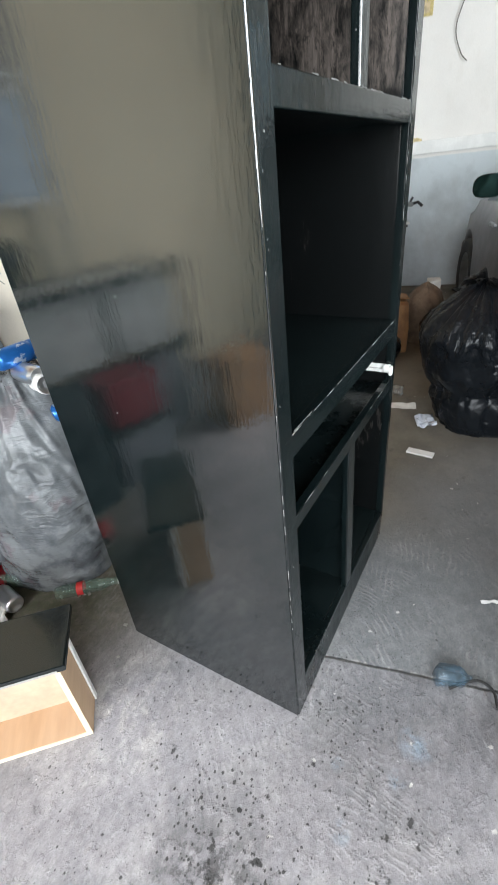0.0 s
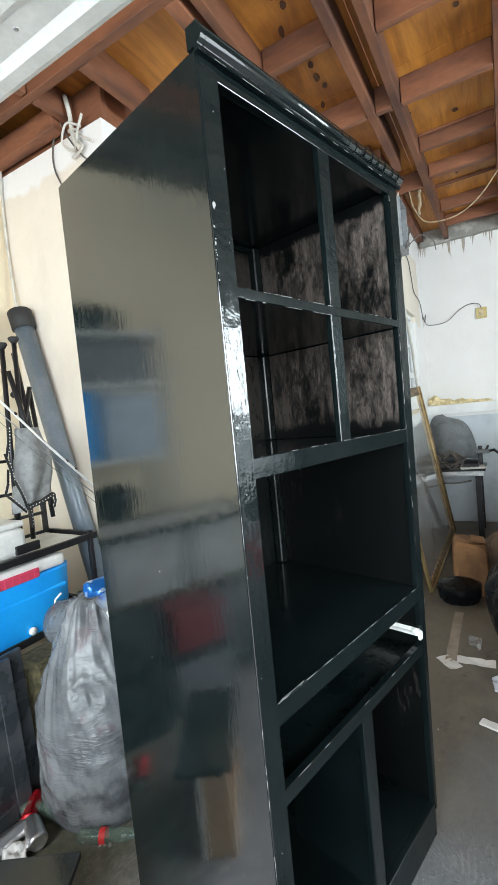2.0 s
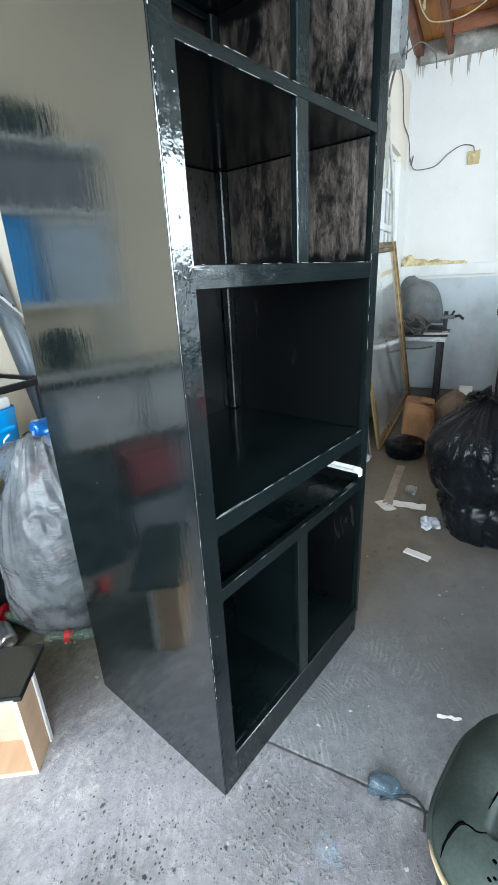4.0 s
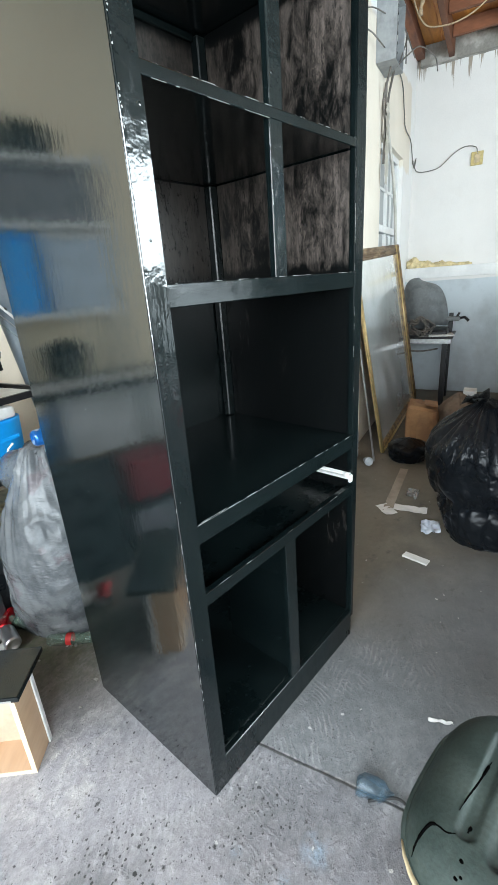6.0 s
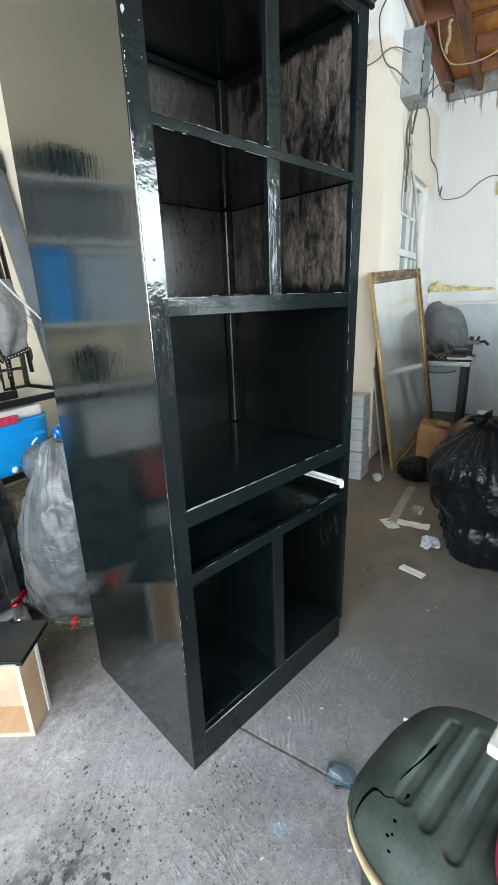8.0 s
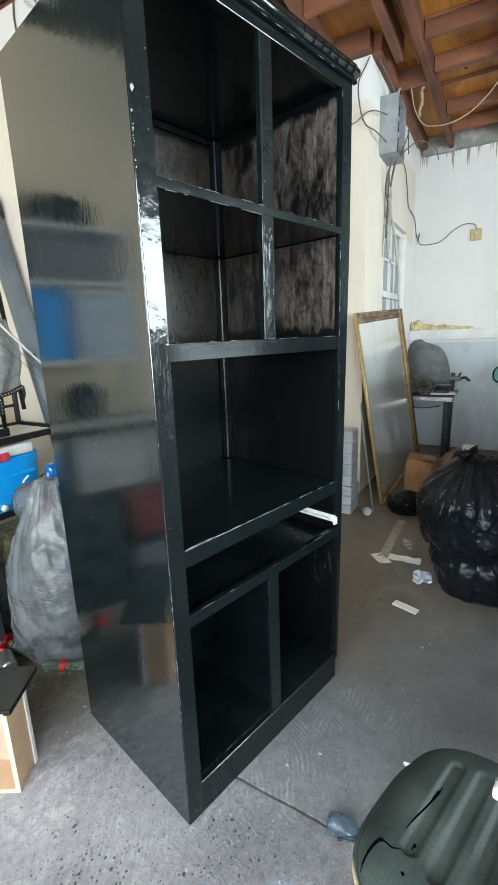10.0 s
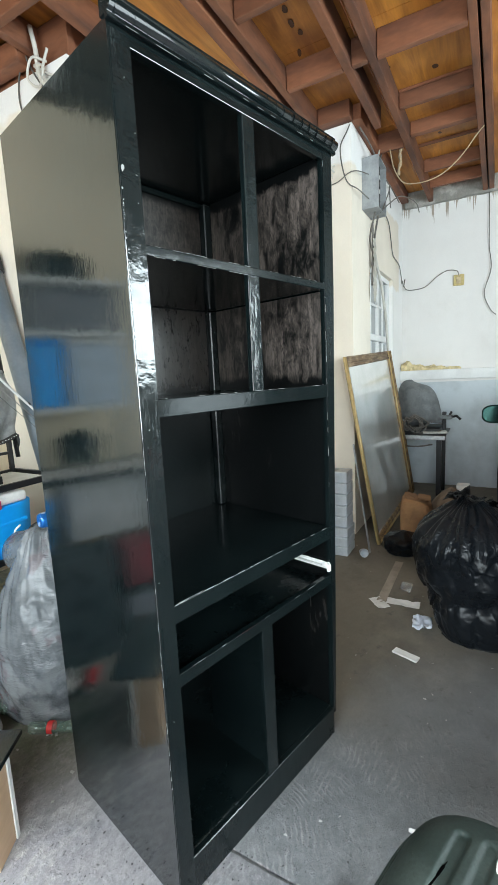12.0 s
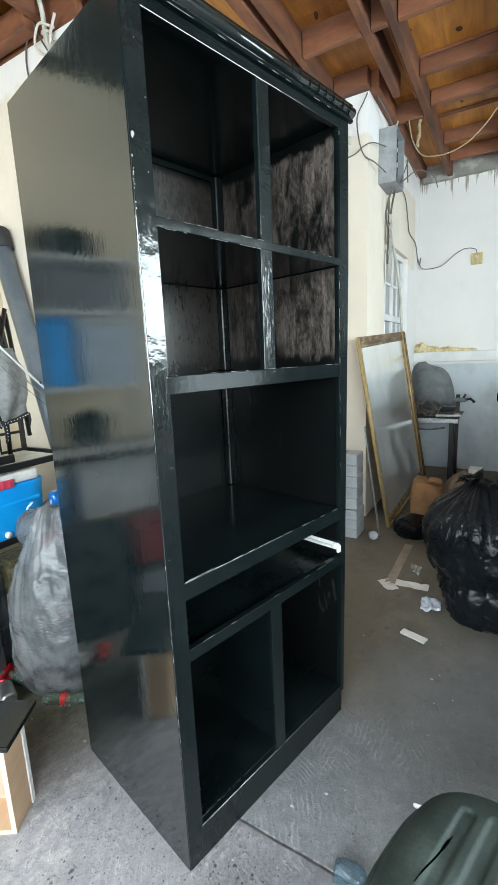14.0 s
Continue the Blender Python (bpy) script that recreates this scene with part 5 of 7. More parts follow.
# ---- the parked car ----
def car():
    c = thing("parked_car", at(2.737, -1.655, 0, 3.5), "dusty grey-mauve hatchback parked in the garage", "car")
    L0, L1 = -1.95, 1.95
    xs = [L0 + (L1 - L0) * i / 44 for i in range(45)]

    def top(x):                          # height of the bonnet and tail at the beltline
        t = (x - L0) / (L1 - L0)
        return 0.88 + 0.06 * math.sin(t * math.pi) - 0.30 * max(0, t - 0.86) / 0.14 * 0.6 - 0.14 * max(0, 0.06 - t) / 0.06

    def half(x):
        t = abs(x) / 1.95
        return 0.84 * (1 - 0.16 * t ** 5)

    bm = bmesh.new()
    rings = []
    for x in xs:
        h, w = top(x), half(x)
        arch = max([0.0] + [0.33 ** 2 - (x - a) ** 2 for a in (-1.2, 1.22)]) ** 0.5 if any(abs(x - a) < 0.33 for a in (-1.2, 1.22)) else 0.0
        zb = max(0.20, 0.30 + arch) if arch else 0.20
        prof = [(w - 0.05, zb), (w, zb + 0.05), (w, max(zb + 0.06, 0.52)), (w - 0.02, max(zb + 0.08, 0.74)), (w - 0.07, h - 0.02), (w - 0.16, h + 0.005)]
        prof = prof + [(-y, z) for y, z in prof[::-1]]
        rings.append([bm.verts.new((x, y, z)) for y, z in prof])
    for a, b in zip(rings, rings[1:]):
        for j in range(len(a)):
            f = bm.faces.new((a[j], a[(j + 1) % len(a)], b[(j + 1) % len(a)], b[j]))
            f.smooth = True
    bm.faces.new(rings[0][::-1])
    bm.faces.new(rings[-1])
    body = part("body", finish(bm), M_CAR, c)
    # cabin: glass house with pillars and roof
    sec = [(-1.85, 0.93, 0.68), (-1.55, 1.36, 0.58), (-0.2, 1.46, 0.58), (0.45, 1.40, 0.57), (1.10, 0.96, 0.66)]
    bm = bmesh.new()
    rows = [[bm.verts.new((x, s * w, z)) for s in (-1, 1)] for x, z, w in sec]
    base = [[bm.verts.new((x, s * 0.76, 0.90)) for s in (-1, 1)] for x, _, _ in sec]
    for a, b in zip(rows, rows[1:]):
        bm.faces.new((a[0], b[0], b[1], a[1]))
    for i in range(len(rows) - 1):
        for s in (0, 1):
            bm.faces.new((rows[i][s], rows[i + 1][s], base[i + 1][s], base[i][s]))
    bm.faces.new((rows[0][0], rows[0][1], base[0][1], base[0][0]))
    bm.faces.new((rows[-1][0], rows[-1][1], base[-1][1], base[-1][0]))
    bmesh.ops.bevel(bm, geom=[e for e in bm.edges if len(e.link_faces) == 2], offset=0.03, segments=2, affect="EDGES")
    part("glasshouse", finish(bm), M_CARGLASS, c, "dark tinted windows")
    part("roof", finish(box(-1.5, 0.42, -0.55, 0.55, 1.43, 1.475, 0.02, seg=2)), M_CAR, c)
    for s in (-1, 1):
        for x in (-1.42, -0.35):
            part("pillar", sweep([(x, s * 0.765, 0.92), (x + 0.06, s * 0.60, 1.43)], 0.035, 6), M_CAR, c)
        part("pillar", sweep([(1.08, s * 0.70, 0.95), (0.45, s * 0.585, 1.41)], 0.03, 6), M_CAR, c)
        for x in (-0.55, 0.40):
            part("door_handle", box(x - 0.07, x + 0.07, s * 0.845 - 0.012, s * 0.845 + 0.012, 0.79, 0.815, 0.005), M_STEEL, body, "chrome door handle")
        for x in (-1.2, 1.22):
            tyre = part("wheel", lathe([(0.19, -0.09), (0.27, -0.1), (0.30, -0.085), (0.305, 0.0), (0.30, 0.085), (0.27, 0.1), (0.19, 0.09)], 28), M_RUBBER, c, "black tyre", m=pose(x, s * 0.74, 0.305, 90, 0, 0))
            part("rim", lathe([(0.0, -0.03), (0.05, -0.05), (0.17, -0.04), (0.19, -0.09), (0.19, 0.09), (0.17, 0.04), (0.05, 0.05), (0.0, 0.03)], 24), M_STEEL, tyre)
        # door mirror: shell, glass, stalk
        shell = bmesh.new()
        rings = []
        for i in range(10):
            t = i / 9
            s2 = math.sin(max(0.03, (1 - t)) * math.pi / 2) ** 0.6
            rings.append([shell.verts.new((0.0 + 0.09 * t, 0.105 * s2 * math.copysign(abs(math.cos(a)) ** 0.7, math.cos(a)), 0.068 * s2 * math.copysign(abs(math.sin(a)) ** 0.7, math.sin(a)))) for a in [2 * math.pi * j / 24 for j in range(24)]])
        for a, b in zip(rings, rings[1:]):
            for j in range(24):
                f = shell.faces.new((a[j], a[(j + 1) % 24], b[(j + 1) % 24], b[j]))
                f.smooth = True
        shell.faces.new(rings[-1])
        mr = part("door_mirror", finish(shell), M_TEAL, c, "dark green door mirror", m=pose(0.24, s * 0.935, 1.05, 0, 0, 8 * s))
        g = bmesh.new()
        g.faces.new([g.verts.new((0.006, 0.094 * math.copysign(abs(math.cos(a)) ** 0.7, math.cos(a)), 0.058 * math.copysign(abs(math.sin(a)) ** 0.7, math.sin(a)))) for a in [2 * math.pi * j / 24 for j in range(24)]])
        part("mirror_glass", g, M_TEALGLASS, mr, "teal tinted mirror glass")
        part("stalk", box(0.02, 0.07, -0.17 if s > 0 else 0.09, -0.09 if s > 0 else 0.17, -0.045, -0.005, 0.01), M_RUBBER, mr)
    for s in (-1, 1):
        part("tail_lamp", box(-1.955, -1.90, s * 0.62 - 0.1, s * 0.62 + 0.1, 0.66, 0.82, 0.02, seg=2), M_LABEL, c)
    part("bumper", box(-2.02, -1.90, -0.74, 0.74, 0.30, 0.52, 0.05, seg=3), M_CAR, c)
    part("bumper", box(1.90, 2.03, -0.74, 0.74, 0.28, 0.50, 0.05, seg=3), M_CAR, c)
    return c


car()


# ---- black bin bags ----
def bin_bag(name, m, R, H, seed, label, material=M_BAG, knot=True, squat=1.0, n=96, k=70, wrinkle=1.0, taper=0.0, pinch=0.0, slump=0.0, broad=0.55):
    bm = bmesh.new()
    rings = []
    off = Vector((seed * 7.3, seed * 3.1, seed * 1.7))

    def facets(p):
        """Flat tilted cells that meet in sharp creases."""
        dist, pts = noise.voronoi(p)
        a, b = pts[0], pts[1]
        ha = (p - a).dot(Vector((noise.cell(a * 5.1) * 2 - 1, noise.cell(a * 7.7) * 2 - 1, noise.cell(a * 3.3) * 2 - 1)))
        hb = (p - b).dot(Vector((noise.cell(b * 5.1) * 2 - 1, noise.cell(b * 7.7) * 2 - 1, noise.cell(b * 3.3) * 2 - 1)))
        w = min(1.0, max(0.0, (dist[1] - dist[0]) / 0.30))
        w = 0.5 + 0.5 * w
        return ha * w + hb * (1 - w) - 0.16 * (1 - min(1.0, (dist[1] - dist[0]) / 0.12))

    for i in range(k + 1):
        t = i / k
        # silhouette: flat base, belly, shoulders gathered into a neck
        if t < 0.06:
            r, z = R * 0.86 * (t / 0.06) ** 0.5, 0.0
        else:
            q = (t - 0.06) / 0.94
            z = H * q
            neck = 1.0 if q < broad else max(0.0, 1 - ((q - broad) / (1 - broad)) ** 2.4)
            r = R * (0.80 + 0.22 * math.sin(q * math.pi * 0.85)) * (0.10 + 0.90 * neck) * (1 - taper * q)
            r *= 1 - pinch * math.exp(-((q - 0.30) / 0.07) ** 2)
        ring = []
        for j in range(n):
            a = 2 * math.pi * j / n
            c, s = math.cos(a), math.sin(a)
            p = Vector((c * 1.3, s * 1.3, z / R * 0.75)) + off
            gather = max(0.0, (t - 0.62) / 0.38)
            rr = r * (1 + 0.16 * fbm(p * 0.9, 3))
            rr += R * wrinkle * (0.060 * facets(p * 1.1) + 0.030 * facets(p * 2.6 + off) + 0.018 * (ridge(Vector((p.x * 2.2, p.y * 2.2, p.z * 4.5))) - 0.3)) * min(1, t * 8) * (1 - 0.6 * gather)
            fold = math.sin(a * 13 + 5.0 * noise.noise(p * 1.5)) * 0.5 + math.sin(a * 29 + 6 * noise.noise(p * 2)) * 0.4
            rr += R * 0.085 * fold * gather ** 0.8 * (0.3 + (1 - gather))
            zz = z + (0.03 * H * fbm(p * 1.7 + Vector((5, 0, 0)), 3) if t > 0.06 else 0.0)
            lean = slump * (1 - min(1.0, z / H * 1.6))
            ring.append(bm.verts.new((rr * c - lean, rr * s * squat, max(0.002, zz))))
        rings.append(ring)
    for a, b in zip(rings, rings[1:]):
        for j in range(n):
            f = bm.faces.new((a[j], a[(j + 1) % n], b[(j + 1) % n], b[j]))
            f.smooth = True
    bm.faces.new(rings[0][::-1])
    bm.faces.new(rings[-1])
    d = thing(name, m, label, "rubbish bag")
    part("sack", finish(bm), material, d)
    if knot:
        rng = random.Random(seed)
        for i in range(11):
            bm = bmesh.new()
            a = rng.uniform(0, 6.28)
            l = rng.uniform(0.05, 0.12)
            d0 = Vector((math.cos(a), math.sin(a), rng.uniform(0.1, 0.9)))
            side = Vector((-math.sin(a), math.cos(a), 0.3 * rng.uniform(-1, 1)))
            rows = []
            for q in range(6):
                t = q / 5
                w = 0.012 + 0.045 * t
                cen = Vector((0, 0, H * 0.97)) + d0 * l * t + Vector((0, 0, -0.05 * t * t))
                rows.append([bm.verts.new(cen + side * w * (e - 1) + Vector((0, 0, 0.014 * math.sin(e * 2.6 + i + 4 * t)))) for e in (0, 0.5, 1, 1.5, 2)])
            for a1, b1 in zip(rows, rows[1:]):
                for e in range(4):
                    f = bm.faces.new((a1[e], a1[e + 1], b1[e + 1], b1[e]))
                    f.smooth = True
            bmesh.ops.solidify(bm, geom=list(bm.faces), thickness=0.002)
            part("neck_strip", finish(bm), material, d)
    return d


bin_bag("bin_bag", at(1.755, -0.585, 0, 90), 0.262, 0.735, 4, "full black plastic rubbish bag tied at the neck", n=190, k=130, wrinkle=1.0, pinch=0.13, slump=0.07, broad=0.60)
bin_bag("bin_bag", at(2.66, -0.10), 0.14, 0.17, 9, "small slumped black rubbish bag under the mirror", knot=False, n=64, k=40)
bin_bag("bin_bag", at(2.45, -0.62), 0.26, 0.50, 6, "black rubbish bag behind the larger one", n=72, k=50)


def slumped_carton():
    """A soft old carton with a rounded, pushed-in upper edge and its flaps folded shut."""
    d = thing("cardboard_box", at(2.86, -0.165, 0, 6), "worn brown cardboard box slumped and folded shut", "box")
    bm = bmesh.new()
    rings = []
    for z, k, e in ((0.0, 0.97, 9), (0.02, 1.0, 10), (0.18, 1.02, 9), (0.31, 1.0, 7), (0.365, 0.95, 5), (0.385, 0.80, 4)):
        ring = []
        for i in range(36):
            a = 2 * math.pi * (i + 0.5) / 36
            cc, ss = math.cos(a), math.sin(a)
            r = (abs(cc) ** e + abs(ss) ** e) ** (-1 / e) * k
            dent = 0.008 * noise.noise(Vector((cc * 2, ss * 2, z * 6)))
            ring.append(bm.verts.new((0.12 * r * cc + dent, 0.115 * r * ss + dent, z + (0.02 * ss if z > 0.3 else 0))))
        rings.append(ring)
    for a, b in zip(rings, rings[1:]):
        for i in range(36):
            bm.faces.new((a[i], a[(i + 1) % 36], b[(i + 1) % 36], b[i]))
    bm.faces.new(rings[0][::-1])
    bm.faces.new(rings[-1])
    part("wall", finish(bm), M_CARD, d)
    part("flap", box(-0.10, 0.10, -0.004, 0.09, 0, 0.005, 0.001), M_CARD, d, m=pose(0, -0.10, 0.386, 8, 4, 0))
    part("flap", box(-0.095, 0.095, -0.09, 0.0, 0, 0.005, 0.001), M_CARD, d, m=pose(0, 0.095, 0.392, 6, -5, 0))


slumped_carton()
scrap_bag = bin_bag("paper_bag", at(3.06, -0.40), 0.15, 0.44, 23, "crumpled brown paper bag behind the carton", material=M_KRAFT, knot=False, n=56, k=40)
tagged(scrap_bag, category="paper bag")
single("white_carton", box(-0.06, 0.06, -0.05, 0.05, 0, 0.40, 0.004), M_PAPER, at(3.35, -0.47), "tall white carton behind the rubbish bag", "box")


# ---- the corner with the rack, pipe and bags ----
def pvc_pipe():
    top, bot = Vector((1.068, 2.205, 2.27)), Vector((1.068, 1.60, 0.01))
    d = (top - bot).normalized()
    m = RM @ Matrix.Translation(bot) @ d.to_track_quat("Z", "Y").to_matrix().to_4x4()
    L = (top - bot).length
    p = thing("plastic_pipe", m, "dark grey plastic pipe with black cap leaning on the wall", "pipe")
    R = 0.060
    part("tube", lathe([(R - 0.006, 0.0), (R, 0.0), (R, L - 0.02), (R - 0.006, L - 0.02), (R - 0.006, 0.0)], 36), M_PVC, p)
    part("end_cap", lathe([(R + 0.002, L - 0.13), (R + 0.012, L - 0.125), (R + 0.014, L - 0.01), (R + 0.005, L), (0.0, L + 0.004)], 36), M_RUBBER, p, "black rubber end cap")


pvc_pipe()
wire("thin_conduit", [(1.125, 2.30, 3.25), (1.125, 2.325, 2.95), (1.12, 2.32, 2.65), (1.105, 2.285, 2.36), (1.10, 2.25, 2.285)], 0.009, M_CABLE, "thin white conduit down the corner of the wall", "conduit")
for pts, r, mt in (
    ([(1.10, 1.60, 3.36), (1.11, 1.585, 3.25), (1.115, 1.58, 3.12), (1.115, 1.53, 3.05)], 0.014, M_CABLE),
    ([(1.12, 1.70, 3.28), (1.13, 1.78, 3.16), (1.13, 1.79, 3.05), (1.125, 1.75, 2.95), (1.12, 1.70, 2.88)], 0.005, M_CORD),
    ([(1.12, 1.71, 3.32), (1.12, 1.66, 3.20), (1.12, 1.59, 3.09), (1.125, 1.53, 3.01), (1.13, 1.48, 2.97)], 0.005, M_CORD),
    ([(1.12, 1.52, 3.17), (1.09, 1.60, 3.20), (1.10, 1.66, 3.12), (1.11, 1.58, 3.06), (1.10, 1.53, 3.14), (1.12, 1.62, 3.18), (1.12, 1.50, 3.10), (1.125, 1.44, 3.06)], 0.007, M_CABLE),
    ([(1.11, 1.49, 3.22), (1.11, 1.55, 3.12), (1.10, 1.50, 3.04), (1.11, 1.60, 3.02)], 0.008, M_CABLE),
):
    wire("tangled_wire", pts, r, mt, "tangled old electric wire at the top of the wall", group="tangled wires")


def rack():
    d = thing("steel_rack", at(-0.05, 1.68), "black steel tube rack with cream boards", "rack")
    for x in (-0.95, 0.0, 0.90):
        for y in (-0.17, 0.20):
            part("upright", box(x - 0.012, x + 0.012, y - 0.012, y + 0.012, 0.0, 1.36 if (x > 0.5 and y > 0) else 0.93, 0.002), M_DARKMETAL, d)
    for z, mt in ((0.905, M_LIDWHITE), (0.525, M_OLDWOOD)):
        part("shelf_board", box(-0.93, 0.885, -0.155, 0.185, z - 0.012, z, 0.002), mt, d, "cream shelf board" if z > 0.8 else "")
        for y in (-0.18, 0.21):
            part("shelf_rail", box(-0.97, 0.935, y - 0.011, y + 0.011, z - 0.022, z + 0.012, 0.002), M_DARKMETAL, d)
        for x in (-0.96, 0.925):
            part("shelf_rail", box(x - 0.011, x + 0.011, -0.168, 0.198, z - 0.022, z + 0.012, 0.002), M_DARKMETAL, d)
    for z in (1.02, 1.16, 1.34):
        part("guard_bar", box(0.60, 0.89, 0.19, 0.21, z - 0.008, z + 0.008, 0.002), M_DARKMETAL, d)
    for x in (0.62, 0.75):
        part("guard_bar", box(x - 0.008, x + 0.008, 0.192, 0.208, 0.918, 1.15, 0.002), M_DARKMETAL, d)
    part("bracket", box(0.50, 0.62, -0.16, -0.145, 0.918, 0.96, 0.002), M_DARKMETAL, d)


rack()


def rack_things():
    # folded camp chair: legs up with rubber feet, grey canvas hanging over the frame
    c = thing("folding_chair", at(0.655, 1.72, 0.906), "folded camp chair of black tube with grey canvas", "chair")
    tubes = [((-0.05, 0.03, 0.02), (0.00, 0.05, 1.02)), ((0.01, 0.0, 0.02), (0.05, 0.02, 1.05)), ((0.12, 0.02, 0.30), (0.06, 0.05, 1.0)), ((0.13, -0.02, 0.18), (0.0, 0.02, 0.90)), ((-0.05, 0.0, 0.3), (0.12, 0.04, 0.82)), ((0.16, 0.03, 0.1), (0.13, 0.06, 0.80))]
    for a, b in tubes:
        part("leg", sweep([a, b], 0.0125, 8), M_DARKMETAL, c)
    for x, y, z in ((0.0, 0.05, 1.02), (0.05, 0.02, 1.05)):
        part("rubber_foot", lathe([(0, 0), (0.014, 0.0), (0.028, 0.022), (0.024, 0.032), (0, 0.036)], 14), M_RUBBER, c, m=pose(x, y, z - 0.004))
    part("hinge", lathe([(0, -0.02), (0.018, -0.018), (0.018, 0.018), (0, 0.02)], 12), M_RUBBER, c, m=pose(0.03, 0.03, 0.78, 90, 0, 0))
    bm = bmesh.new()
    rows = []
    for i in range(22):
        t = i / 21
        row = []
        for j in range(18):
            s = j / 17
            x = -0.11 + 0.215 * s + 0.02 * math.sin(t * 4)
            w = 0.6 + 0.4 * math.sin(min(1, t * 1.4) * math.pi / 2)
            y = -0.07 - 0.05 * math.sin(s * math.pi) * w + 0.03 * fbm(Vector((s * 3, t * 4, 2)), 3) + 0.02 * math.sin(s * 9 + t * 3) * t
            row.append(bm.verts.new(((x - 0.01) * w + 0.01, y, 0.60 - 0.37 * t - 0.05 * (1 - s) * t + 0.03 * s * t)))
        rows.append(row)
    for a, b in zip(rows, rows[1:]):
        for j in range(17):
            f = bm.faces.new((a[j], a[j + 1], b[j + 1], b[j]))
            f.smooth = True
    bmesh.ops.solidify(bm, geom=list(bm.faces), thickness=0.004)
    cv = part("canvas", finish(bm), M_CLOTH, c, "grey canvas seat")
    for (a, b) in (((-0.06, -0.09, 0.30), (-0.03, -0.13, 0.14)), ((-0.03, -0.13, 0.15), (0.12, -0.13, 0.19)), ((-0.07, -0.06, 0.42), (-0.06, -0.09, 0.26)), ((-0.07, -0.07, 0.34), (-0.11, -0.09, 0.22)), ((-0.11, -0.09, 0.23), (-0.04, -0.13, 0.13)), ((-0.05, -0.08, 0.56), (-0.07, -0.07, 0.40)), ((-0.035, -0.14, 0.17), (-0.03, -0.14, 0.05)), ((0.12, -0.13, 0.19), (0.13, -0.11, 0.12))):
        a, b = (a[0] - 0.05, a[1], a[2] + 0.06), (b[0] - 0.05, b[1], b[2] + 0.06)
        mid = ((a[0] + b[0]) / 2, (a[1] + b[1]) / 2 - 0.01, (a[2] + b[2]) / 2 - 0.005)
        part("webbing", sweep([a, mid, b], 0.014, 6, flat=0.35), M_RUBBER, cv, "dark webbing strap")
        stitches = bmesh.new()
        n = int((Vector(b) - Vector(a)).length / 0.016)
        for i in range(1, n):
            p = Vector(a).lerp(Vector(b), i / n) + Vector((0, -0.0135 - 0.010 * math.sin(math.pi * i / n), 0))
            box(p.x - 0.002, p.x + 0.002, p.y - 0.0015, p.y + 0.0015, p.z - 0.002, p.z + 0.002, bm=stitches)
        part("stitching", stitches, M_LIDWHITE, cv, "row of white stitches")
    # white plastic tub
    t = thing("plastic_tub", at(0.33, 1.66, 0.906), "off-white plastic storage tub on the shelf", "tub")
    part("tub", prism([(-0.19, -0.13), (0.19, -0.13), (0.19, 0.13), (-0.19, 0.13)], 0.0, 0.135, 0.035, seg=5), M_LIDWHITE, t)
    part("lid", prism([(-0.185, -0.125), (0.185, -0.125), (0.185, 0.125), (-0.185, 0.125)], 0.136, 0.165, 0.012, seg=3), M_LIDWHITE, t)
    # fishing rods leaning across
    for k, (a, b, r, mt) in enumerate((((0.25, 1.48, 1.83), (1.00, 1.48, 1.05), 0.006, M_LIDWHITE), ((0.25, 1.46, 1.75), (1.00, 1.46, 1.0), 0.0025, M_STEEL), ((0.24, 1.44, 1.70), (0.98, 1.44, 0.96), 0.002, M_GREENPET))):
        a, b = Vector(a), Vector(b)
        rod = thing("fishing_rod", RM @ Matrix.Translation(b), "thin white fishing rod laid across the rack" if k == 0 else "thin line rod laid across the rack", "fishing rod", "fishing rods")
        part("blank", sweep([a - b, (a - b) * 0.5 + Vector((0, 0, -0.01)), Vector((0, 0, 0))], [r * 0.7, r, r * 1.2], 8), mt, rod)
        if k == 0:
            for s in (0.28, 0.34, 0.66):
                part("wrap", sweep([(a - b) * s, (a - b) * (s + 0.012)], r * 1.35, 8), M_RUBBER, rod)


rack_things()


